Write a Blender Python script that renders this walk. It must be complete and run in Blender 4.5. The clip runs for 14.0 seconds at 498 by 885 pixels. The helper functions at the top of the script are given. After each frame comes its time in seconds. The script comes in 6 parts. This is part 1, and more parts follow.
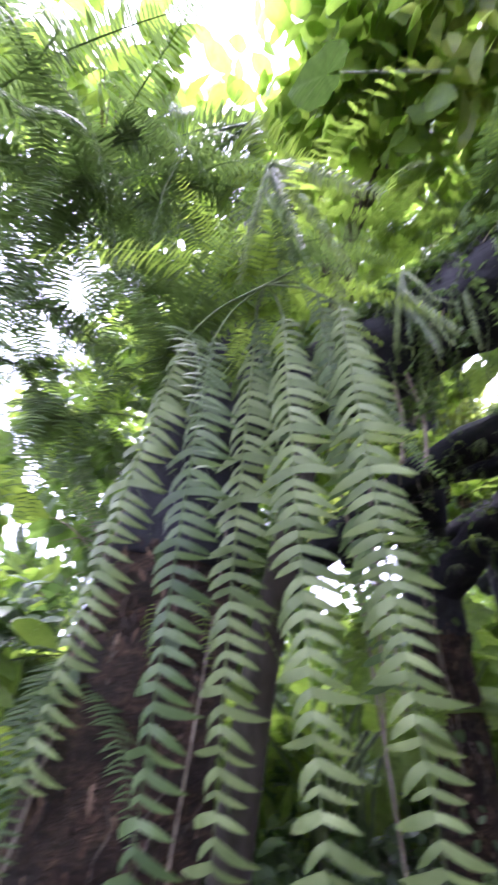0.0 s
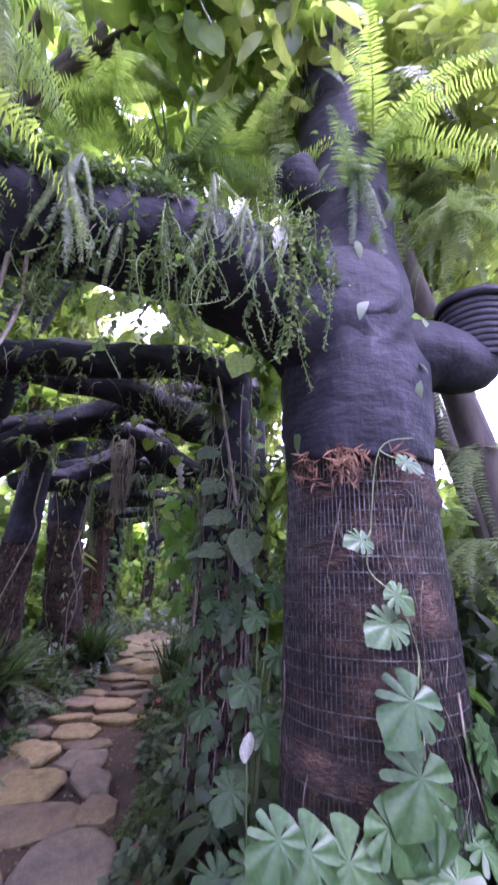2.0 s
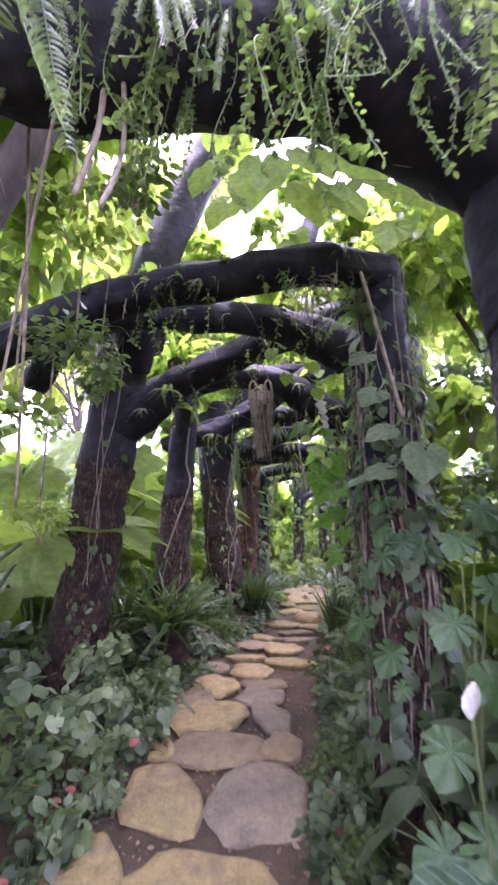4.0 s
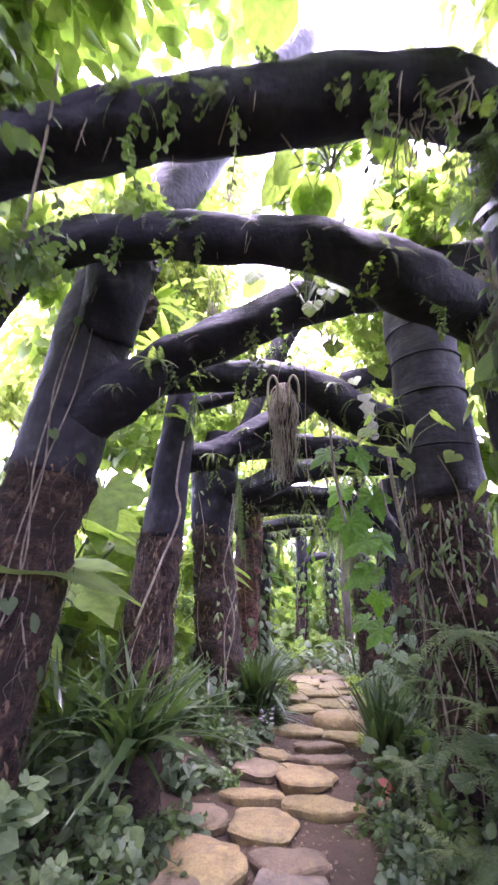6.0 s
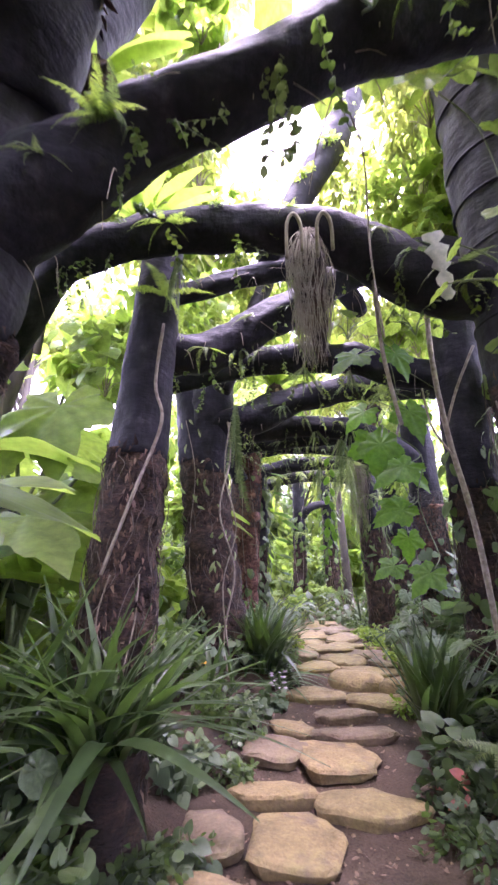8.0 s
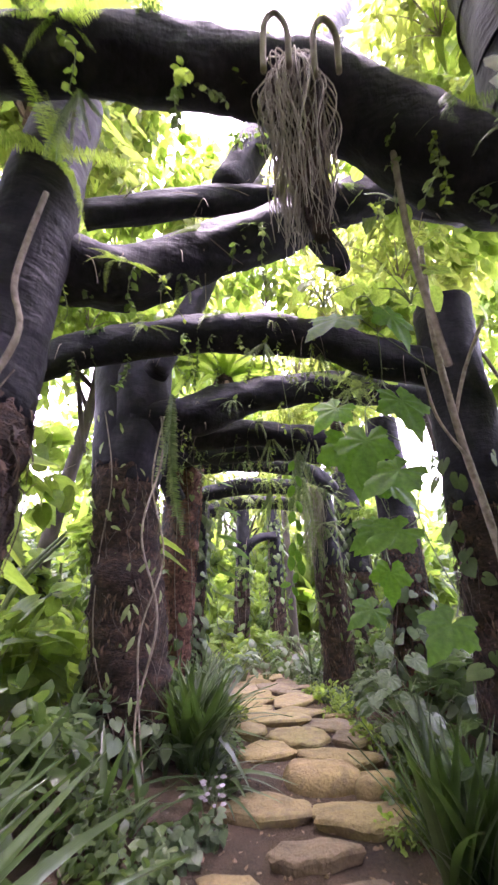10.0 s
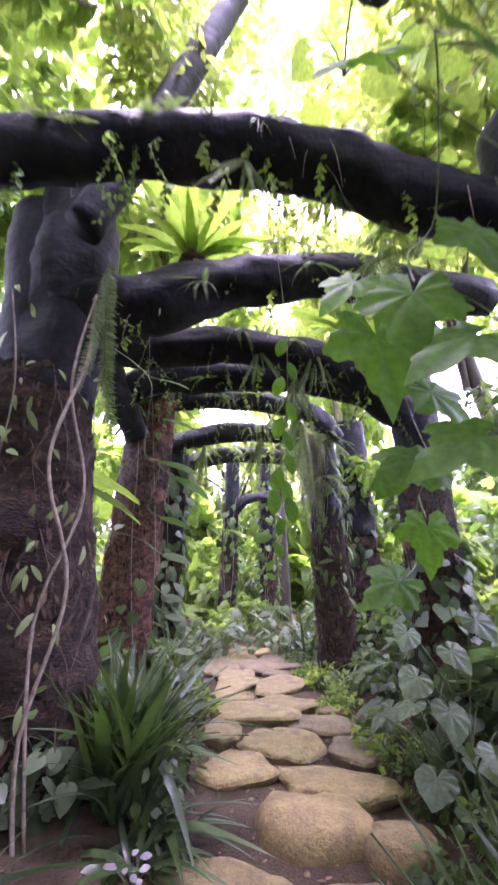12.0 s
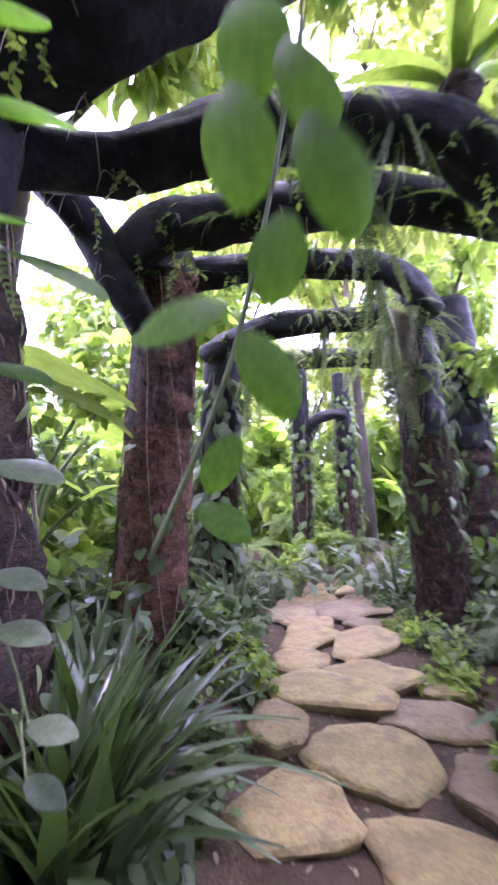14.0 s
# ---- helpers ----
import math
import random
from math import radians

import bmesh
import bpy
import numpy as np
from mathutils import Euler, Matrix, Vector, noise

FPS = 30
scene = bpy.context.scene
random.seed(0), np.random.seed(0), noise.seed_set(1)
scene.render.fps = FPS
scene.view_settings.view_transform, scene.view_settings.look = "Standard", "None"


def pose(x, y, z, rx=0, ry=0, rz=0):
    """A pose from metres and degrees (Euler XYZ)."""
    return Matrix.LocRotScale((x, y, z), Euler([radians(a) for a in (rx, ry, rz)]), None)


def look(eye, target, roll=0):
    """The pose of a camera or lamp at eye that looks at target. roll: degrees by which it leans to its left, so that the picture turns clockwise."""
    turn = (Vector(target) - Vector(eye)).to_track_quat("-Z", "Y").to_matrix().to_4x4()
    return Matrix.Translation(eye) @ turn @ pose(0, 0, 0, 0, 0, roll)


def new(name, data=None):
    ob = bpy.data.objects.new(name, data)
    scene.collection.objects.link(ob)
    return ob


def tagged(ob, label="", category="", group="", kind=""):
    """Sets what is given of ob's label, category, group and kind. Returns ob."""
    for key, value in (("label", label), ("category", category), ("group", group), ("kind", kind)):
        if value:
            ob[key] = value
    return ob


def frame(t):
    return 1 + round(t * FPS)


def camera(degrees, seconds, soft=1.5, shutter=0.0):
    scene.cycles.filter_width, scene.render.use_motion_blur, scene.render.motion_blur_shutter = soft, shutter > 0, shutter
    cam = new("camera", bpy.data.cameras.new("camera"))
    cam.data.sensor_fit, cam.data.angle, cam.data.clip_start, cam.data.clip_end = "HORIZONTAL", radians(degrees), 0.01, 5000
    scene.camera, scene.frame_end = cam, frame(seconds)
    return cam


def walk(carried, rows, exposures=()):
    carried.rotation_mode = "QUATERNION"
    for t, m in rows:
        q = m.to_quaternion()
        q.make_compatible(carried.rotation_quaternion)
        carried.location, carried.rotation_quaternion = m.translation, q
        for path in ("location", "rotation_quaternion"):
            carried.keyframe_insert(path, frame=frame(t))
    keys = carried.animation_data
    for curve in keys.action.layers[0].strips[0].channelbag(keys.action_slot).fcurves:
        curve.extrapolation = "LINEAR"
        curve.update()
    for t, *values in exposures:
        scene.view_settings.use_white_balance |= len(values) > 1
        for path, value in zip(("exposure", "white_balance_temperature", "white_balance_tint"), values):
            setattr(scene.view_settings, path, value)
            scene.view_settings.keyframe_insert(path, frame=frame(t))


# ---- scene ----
cam = camera(62.8, 14.0, soft=2.6, shutter=0.4)
PATH = [
    (0, (0.033, 0.046, 1.656), (-1.129, 1.256, 2.744), -3.1),
    (0.5, (0.097, 0.06, 1.716), (-0.512, 1.603, 2.833), -4.1),
    (1, (0.144, 0.064, 1.7), (0.152, 1.793, 2.705), -2.7),
    (1.5, (0.148, 0.046, 1.682), (0.471, 1.842, 2.502), -0.8),
    (2, (0.158, 0.042, 1.666), (0.606, 1.892, 2.282), 0.7),
    (2.5, (0.147, 0.061, 1.627), (0.538, 1.976, 2.053), 0.7),
    (3, (0.12, 0.107, 1.577), (0.342, 2.07, 1.886), -0.3),
    (3.5, (0.09, 0.269, 1.489), (0.093, 2.244, 1.808), -1.2),
    (4, (0.08, 0.592, 1.451), (-0.111, 2.531, 1.904), -0.7),
    (4.2, (0.04, 0.72, 1.446), (-0.193, 2.64, 1.954), 0.0),
    (6.3, (-0.361, 2.428, 1.322), (-0.489, 4.27, 2.091), 0.6),
    (6.5, (-0.391, 2.567, 1.317), (-0.51, 4.424, 2.05), 0.4),
    (7, (-0.458, 2.908, 1.273), (-0.552, 4.804, 1.902), 0.1),
    (7.5, (-0.526, 3.188, 1.251), (-0.612, 5.103, 1.821), 0.2),
    (8, (-0.588, 3.512, 1.231), (-0.667, 5.423, 1.816), -0.9),
    (8.5, (-0.64, 3.793, 1.186), (-0.605, 5.71, 1.756), -2.3),
    (8.7, (-0.658, 3.942, 1.167), (-0.519, 5.837, 1.792), -3.0),
    (10.8, (-0.477, 5.281, 1.337), (-0.27, 7.113, 2.112), -0.2),
    (11, (-0.44, 5.394, 1.332), (-0.229, 7.22, 2.119), 0.2),
    (11.5, (-0.35, 5.741, 1.296), (-0.143, 7.605, 1.993), 0.6),
    (12, (-0.26, 6.191, 1.281), (-0.056, 8.087, 1.883), 0.1),
    (12.5, (-0.192, 6.467, 1.366), (0.054, 8.419, 1.721), -1.4),
    (13, (-0.039, 6.818, 1.325), (0.161, 8.787, 1.61), -1.3),
    (13.5, (0.099, 7.179, 1.33), (0.179, 9.163, 1.57), -2.7),
    (14, (0.065, 7.64, 1.274), (-0.116, 9.611, 1.564), -1.9),
]
walk(cam, [(t, look(eye, target, roll)) for t, eye, target, roll in PATH],
     exposures=[(0, 2.75, 5550, 40), (1.0, 2.95, 5050, 64), (2.0, 3.15, 5250, 65), (3.5, 3.65, 5600, 55), (4.2, 3.9, 5650, 57), (6.5, 4.2, 5600, 59), (8, 4.15, 5750, 58), (11, 3.95, 6150, 51), (12.5, 4.0, 5450, 63), (14, 3.95, 5400, 63)])

# ---- daylight: bright overcast sky over a garden canopy ----
world = bpy.data.worlds.new("sky")
scene.world = world
world.use_nodes = True
wn = world.node_tree.nodes
wl = world.node_tree.links
sky = wn.new("ShaderNodeTexSky")
sky.sky_type, sky.sun_disc = "NISHITA", False
sky.sun_elevation, sky.sun_rotation = radians(82), radians(200)
sky.air_density, sky.dust_density = 1.0, 4.0
cloud = wn.new("ShaderNodeMix")
cloud.data_type = "RGBA"
cloud.inputs["Factor"].default_value = 0.8
cloud.inputs["B"].default_value = (7.0, 7.2, 7.6, 1)
wl.new(sky.outputs[0], cloud.inputs["A"])
wl.new(cloud.outputs["Result"], wn["Background"].inputs["Color"])
wn["Background"].inputs["Strength"].default_value = 0.15
sun = new("sun", bpy.data.lights.new("sun", "SUN"))
sun.data.energy, sun.data.angle, sun.data.color = 1.5, radians(30), (1.0, 0.96, 0.9)
sun.matrix_world = look((0, 0, 30), (-3.0, 2.0, 0))

rng = np.random.default_rng(7)


# ---- materials ----
def mat_base(name, rough=0.6, metal=0.0):
    m = bpy.data.materials.new(name)
    m.use_nodes = True
    b = m.node_tree.nodes["Principled BSDF"]
    b.inputs["Roughness"].default_value, b.inputs["Metallic"].default_value = rough, metal
    return m, m.node_tree.nodes, m.node_tree.links, b


def ramp_noise(n, l, scale, stops, detail=6.0, coord="Object", stretch=(1, 1, 1), rough=0.6):
    tc = n.new("ShaderNodeTexCoord")
    mp = n.new("ShaderNodeMapping")
    mp.inputs["Scale"].default_value = stretch
    l.new(tc.outputs[coord], mp.inputs["Vector"])
    nz = n.new("ShaderNodeTexNoise")
    nz.inputs["Scale"].default_value, nz.inputs["Detail"].default_value = scale, detail
    nz.inputs["Roughness"].default_value = rough
    l.new(mp.outputs[0], nz.inputs["Vector"])
    r = n.new("ShaderNodeValToRGB")
    while len(r.color_ramp.elements) < len(stops):
        r.color_ramp.elements.new(0.5)
    for e, (p, c) in zip(r.color_ramp.elements, stops):
        e.position, e.color = p, (*c, 1)
    l.new(nz.outputs["Fac"], r.inputs[0])
    return r.outputs[0], nz.outputs["Fac"], mp.outputs[0]


def mix(n, l, fac, a, b, mode="MIX"):
    x = n.new("ShaderNodeMix")
    x.data_type, x.blend_type = "RGBA", mode
    for sock, v in (("Factor", fac), ("A", a), ("B", b)):
        if isinstance(v, (int, float, tuple)):
            x.inputs[sock].default_value = v if not isinstance(v, tuple) else (*v, 1)
        else:
            l.new(v, x.inputs[sock])
    return x.outputs["Result"]


def bump(n, l, b, height, strength, dist):
    bp = n.new("ShaderNodeBump")
    bp.inputs["Strength"].default_value, bp.inputs["Distance"].default_value = strength, dist
    l.new(height, bp.inputs["Height"])
    l.new(bp.outputs[0], b.inputs["Normal"])


def leaf_mat(name, dark, light, through_col, rough=0.38, share=0.35, veins=0.0, vein_col=(0.25, 0.34, 0.16), brown=0.0, gloss=0.36):
    """Leaf skin with side veins from its UV, varied from leaf to leaf, that lets light through."""
    m, n, l, b = mat_base(name, rough)
    if light[1] > light[0] * 1.1:
        dark, light, through_col = [(c[0], c[1] * 1.02, c[2] * .88) for c in (dark, light, through_col)]
    b.inputs["Specular IOR Level"].default_value = gloss
    info = n.new("ShaderNodeObjectInfo")
    geo = n.new("ShaderNodeNewGeometry")
    add = n.new("ShaderNodeMath")
    add.operation = "ADD"
    l.new(info.outputs["Random"], add.inputs[0])
    l.new(geo.outputs["Random Per Island"], add.inputs[1])
    fr = n.new("ShaderNodeMath")
    fr.operation = "FRACT"
    l.new(add.outputs[0], fr.inputs[0])
    col = mix(n, l, fr.outputs[0], dark, light)
    patch, fac, _ = ramp_noise(n, l, 9.0, [(0.3, (0.62, 0.66, 0.6)), (0.7, (1.12, 1.1, 1.05))], coord="Object")
    col = mix(n, l, 1.0, col, patch, "MULTIPLY")
    uv = n.new("ShaderNodeUVMap")
    sep = n.new("ShaderNodeSeparateXYZ")
    l.new(uv.outputs[0], sep.inputs[0])
    ab = n.new("ShaderNodeMath")
    ab.operation = "ABSOLUTE"
    l.new(sep.outputs[0], ab.inputs[0])
    mul = n.new("ShaderNodeMath")
    mul.operation, mul.inputs[1].default_value = "MULTIPLY", 0.55
    l.new(ab.outputs[0], mul.inputs[0])
    sub = n.new("ShaderNodeMath")
    sub.operation = "SUBTRACT"
    l.new(sep.outputs[1], sub.inputs[0])
    l.new(mul.outputs[0], sub.inputs[1])
    sn = n.new("ShaderNodeMath")
    sn.operation, sn.inputs[1].default_value = "MULTIPLY", 50.0
    l.new(sub.outputs[0], sn.inputs[0])
    si = n.new("ShaderNodeMath")
    si.operation = "SINE"
    l.new(sn.outputs[0], si.inputs[0])
    vr = n.new("ShaderNodeMapRange")
    vr.inputs["From Min"].default_value, vr.inputs["From Max"].default_value = 0.72, 1.0
    l.new(si.outputs[0], vr.inputs["Value"])
    mr = n.new("ShaderNodeMapRange")
    mr.inputs["From Min"].default_value, mr.inputs["From Max"].default_value = 0.07, 0.02
    l.new(ab.outputs[0], mr.inputs["Value"])
    mx = n.new("ShaderNodeMath")
    mx.operation = "MAXIMUM"
    l.new(vr.outputs[0], mx.inputs[0])
    l.new(mr.outputs[0], mx.inputs[1])
    vf = n.new("ShaderNodeMath")
    vf.operation, vf.inputs[1].default_value = "MULTIPLY", veins
    l.new(mx.outputs[0], vf.inputs[0])
    col = mix(n, l, vf.outputs[0], col, vein_col)
    if brown:
        spots, sf, _ = ramp_noise(n, l, 5.0, [(0.62, (0, 0, 0)), (0.72, (1, 1, 1))], detail=3.0)
        sm = n.new("ShaderNodeMath")
        sm.operation, sm.inputs[1].default_value = "MULTIPLY", brown
        l.new(spots, sm.inputs[0])
        col = mix(n, l, sm.outputs[0], col, (0.16, 0.09, 0.03))
    l.new(col, b.inputs["Base Color"])
    bump(n, l, b, si.outputs[0], 0.06, 0.004)
    tr = n.new("ShaderNodeBsdfTranslucent")
    tcol = mix(n, l, fr.outputs[0], through_col, tuple(min(1, c * 1.5) for c in through_col))
    tcol = mix(n, l, 1.0, tcol, patch, "MULTIPLY")
    l.new(tcol, tr.inputs["Color"])
    ms = n.new("ShaderNodeMixShader")
    ms.inputs[0].default_value = share
    l.new(b.outputs[0], ms.inputs[1])
    l.new(tr.outputs[0], ms.inputs[2])
    l.new(ms.outputs[0], n["Material Output"].inputs["Surface"])
    return m


M_FERN = leaf_mat("fern_leaf", (0.06, 0.095, 0.055), (0.12, 0.165, 0.09), (0.2, 0.31, 0.08), 0.4, 0.32)
M_FERN_PALE = leaf_mat("fern_leaf_pale", (0.14, 0.185, 0.095), (0.25, 0.3, 0.17), (0.26, 0.36, 0.1), 0.4, 0.32)
M_DEEP = leaf_mat("deep_green_leaf", (0.034, 0.056, 0.034), (0.075, 0.108, 0.058), (0.1, 0.18, 0.04), 0.36, 0.27, 0.2, (0.11, 0.15, 0.09))
M_MID = leaf_mat("mid_green_leaf", (0.05, 0.083, 0.045), (0.10, 0.145, 0.07), (0.2, 0.33, 0.06), 0.38, 0.33, 0.2, (0.15, 0.2, 0.11))
M_BRIGHT = leaf_mat("bright_leaf", (0.085, 0.135, 0.04), (0.17, 0.23, 0.075), (0.40, 0.56, 0.09), 0.4, 0.48, 0.15, (0.22, 0.3, 0.13))
M_LIME = leaf_mat("lime_leaf", (0.15, 0.19, 0.06), (0.25, 0.29, 0.1), (0.55, 0.64, 0.16), 0.4, 0.5, 0.2, (0.28, 0.33, 0.16))
M_GREY = leaf_mat("grey_green_leaf", (0.06, 0.092, 0.062), (0.12, 0.16, 0.105), (0.16, 0.27, 0.08), 0.4, 0.26, 0.12, (0.17, 0.22, 0.15))
M_SILVER = leaf_mat("silver_veined_leaf", (0.04, 0.078, 0.05), (0.05, 0.088, 0.058), (0.12, 0.22, 0.08), 0.42, 0.15, 0.55, (0.19, 0.26, 0.19))
M_YELLOW = leaf_mat("yellow_green_leaf", (0.17, 0.22, 0.055), (0.2, 0.25, 0.07), (0.3, 0.4, 0.1), 0.42, 0.2, 0.6, (0.085, 0.14, 0.045))
M_MONSTERA = leaf_mat("split_leaf", (0.03, 0.075, 0.028), (0.052, 0.105, 0.042), (0.15, 0.3, 0.05), 0.4, 0.18, 0.08, (0.1, 0.16, 0.09))
M_GOURD = leaf_mat("lobed_leaf", (0.028, 0.08, 0.014), (0.055, 0.12, 0.024), (0.19, 0.44, 0.02), 0.55, 0.42, 0.08, (0.14, 0.22, 0.08))
M_STRAP = leaf_mat("strap_leaf", (0.026, 0.05, 0.022), (0.075, 0.115, 0.052), (0.1, 0.2, 0.03), 0.28, 0.22, 0.0, gloss=0.6)
M_DRY = leaf_mat("dry_leaf", (0.2, 0.13, 0.09), (0.36, 0.25, 0.19), (0.3, 0.2, 0.1), 0.7, 0.2, 0.2, (0.3, 0.22, 0.15))
M_WHITE = leaf_mat("white_petal", (0.72, 0.72, 0.68), (0.8, 0.8, 0.76), (0.6, 0.6, 0.5), 0.5, 0.3, 0.1, (0.6, 0.64, 0.5))
M_RED = leaf_mat("red_bract", (0.55, 0.06, 0.02), (0.65, 0.12, 0.04), (0.7, 0.1, 0.03), 0.45, 0.5)
M_RUST = leaf_mat("rust_leaf", (0.28, 0.07, 0.06), (0.4, 0.16, 0.12), (0.4, 0.15, 0.1), 0.5, 0.3)
M_VARI = leaf_mat("variegated_leaf", (0.06, 0.105, 0.055), (0.2, 0.255, 0.15), (0.25, 0.36, 0.14), 0.4, 0.25, 0.3, (0.3, 0.36, 0.24))
M_LILAC = leaf_mat("lilac_leaf", (0.3, 0.26, 0.32), (0.5, 0.45, 0.52), (0.4, 0.35, 0.4), 0.5, 0.25)

def charcoal(name, stops, rough):
    """Tarred cloth and cement skin: blotched, creased across, dusty in patches."""
    m, n, l, b = mat_base(name, rough)
    b.inputs["Specular IOR Level"].default_value = 0.25
    c, f, v = ramp_noise(n, l, 5.0, stops, detail=9)
    c2, f2, _ = ramp_noise(n, l, 26.0, [(0.3, (0.7, 0.7, 0.72)), (0.72, (1.25, 1.22, 1.22))], detail=7, stretch=(1, 1, 0.25))
    l.new(mix(n, l, 1.0, c, c2, "MULTIPLY"), b.inputs["Base Color"])
    _, f3, _ = ramp_noise(n, l, 6.0, [(0.3, (0, 0, 0)), (0.7, (1, 1, 1))], detail=4, rough=0.55, stretch=(1, 1, 2.2))
    ad = n.new("ShaderNodeMath")
    ad.operation, ad.inputs[1].default_value = "MULTIPLY_ADD", 0.35
    l.new(f2, ad.inputs[0])
    l.new(f3, ad.inputs[2])
    bump(n, l, b, ad.outputs[0], 0.6, 0.03)
    return m


M_CHAR = charcoal("charcoal_trunk", [(0.25, (0.006, 0.006, 0.009)), (0.45, (0.012, 0.012, 0.018)), (0.62, (0.024, 0.0235, 0.032)), (0.8, (0.075, 0.072, 0.085))], 0.66)
# paler charcoal for grey parts; on pillar l1 it paints in skylight
M_CHARP = charcoal("charcoal_trunk_pale_and_skylit", [(0.3, (0.015, 0.015, 0.02)), (0.6, (0.038, 0.037, 0.046)), (0.85, (0.105, 0.1, 0.115))], 0.65)

m, n, l, b = mat_base("fibrous_bark", 0.9)
c, f, v = ramp_noise(n, l, 6.0, [(0.25, (0.007, 0.0045, 0.004)), (0.45, (0.026, 0.015, 0.011)), (0.6, (0.085, 0.049, 0.032)), (0.76, (0.21, 0.135, 0.088))], detail=10, stretch=(1, 1, 1.9), rough=0.7)
c2, f2, _ = ramp_noise(n, l, 32.0, [(0.3, (0.4, 0.4, 0.4)), (0.7, (1.4, 1.32, 1.25))], detail=7, stretch=(1, 1, 2.4))
l.new(mix(n, l, 1.0, c, c2, "MULTIPLY"), b.inputs["Base Color"])
bump(n, l, b, f2, 1.0, 0.06)
M_BARK = m

m, n, l, b = mat_base("bark_flake", 0.95)
geo = n.new("ShaderNodeNewGeometry")
r = n.new("ShaderNodeValToRGB")
for p in (.5, .8):
    r.color_ramp.elements.new(p)
for e, c in zip(r.color_ramp.elements, ((.014, .008, .007), (.05, .029, .022), (.12, .07, .046), (.22, .15, .1))):
    e.color = (*c, 1)
l.new(geo.outputs["Random Per Island"], r.inputs[0])
c, f, v = ramp_noise(n, l, 30.0, [(0.3, (0.55, 0.55, 0.55)), (0.7, (1.2, 1.2, 1.2))])
l.new(mix(n, l, 1.0, r.outputs[0], c, "MULTIPLY"), b.inputs["Base Color"])
M_FLAKE = m

m, n, l, b = mat_base("coconut_fibre", 0.95)
c, f, v = ramp_noise(n, l, 12.0, [(0.3, (0.07, 0.034, 0.02)), (0.55, (0.18, 0.095, 0.05)), (0.8, (0.34, 0.21, 0.12))], detail=8)
l.new(c, b.inputs["Base Color"])
bump(n, l, b, f, 0.9, 0.02)
M_FIBRE = m

m, n, l, b = mat_base("dark_fibre", 0.95)
c, f, v = ramp_noise(n, l, 14.0, [(0.3, (0.028, 0.014, 0.011)), (0.48, (0.11, 0.052, 0.035)), (0.62, (0.23, 0.12, 0.08)), (0.8, (0.42, 0.26, 0.18))], detail=10, stretch=(1, 1, 1.8), rough=0.7)
l.new(c, b.inputs["Base Color"])
bump(n, l, b, f, 0.9, 0.02)
M_DFIBRE = m

m, n, l, b = mat_base("dark_root", 0.85)
c, f, v = ramp_noise(n, l, 20.0, [(0.3, (0.04, 0.03, 0.023)), (0.7, (0.17, 0.135, 0.105))])
l.new(c, b.inputs["Base Color"])
M_ROOT = m

m, n, l, b = mat_base("galvanised_wire", 0.42, 0.75)
c, f, v = ramp_noise(n, l, 25.0, [(0.35, (0.03, 0.027, 0.025)), (0.7, (0.15, 0.145, 0.14))])
l.new(c, b.inputs["Base Color"])
M_WIRE = m

m, n, l, b = mat_base("dry_stem", 0.8)
c, f, v = ramp_noise(n, l, 20.0, [(0.3, (0.12, 0.09, 0.065)), (0.7, (0.34, 0.29, 0.23))])
l.new(c, b.inputs["Base Color"])
bump(n, l, b, f, 0.5, 0.01)
M_STEM = m

m, n, l, b = mat_base("green_stem", 0.5)
c, f, v = ramp_noise(n, l, 14.0, [(0.3, (0.07, 0.11, 0.04)), (0.7, (0.16, 0.2, 0.08))])
l.new(c, b.inputs["Base Color"])
M_GSTEM = m

m, n, l, b = mat_base("tree_bark", 0.85)
c, f, v = ramp_noise(n, l, 6.0, [(0.3, (0.03, 0.024, 0.02)), (0.7, (0.12, 0.1, 0.085))], detail=9, stretch=(1, 1, 0.3))
l.new(c, b.inputs["Base Color"])
bump(n, l, b, f, 0.8, 0.03)
M_TREE = m

m, n, l, b = mat_base("moss_hair", 0.9)
c, f, v = ramp_noise(n, l, 8.0, [(0.3, (0.14, 0.13, 0.09)), (0.55, (0.3, 0.27, 0.2)), (0.8, (0.42, 0.4, 0.31))])
l.new(c, b.inputs["Base Color"])
M_MOSS = m

m, n, l, b = mat_base("red_earth", 0.92)
c, f, v = ramp_noise(n, l, 2.2, [(0.3, (0.04, 0.028, 0.017)), (0.5, (0.092, 0.063, 0.038)), (0.72, (0.15, 0.104, 0.064)), (0.88, (0.21, 0.156, 0.1))], detail=10)
c2, f2, _ = ramp_noise(n, l, 70.0, [(0.3, (0.6, 0.58, 0.56)), (0.72, (1.25, 1.22, 1.2))], detail=5)
l.new(mix(n, l, 1.0, c, c2, "MULTIPLY"), b.inputs["Base Color"])
bump(n, l, b, f2, 1.0, 0.035)
M_SOIL = m

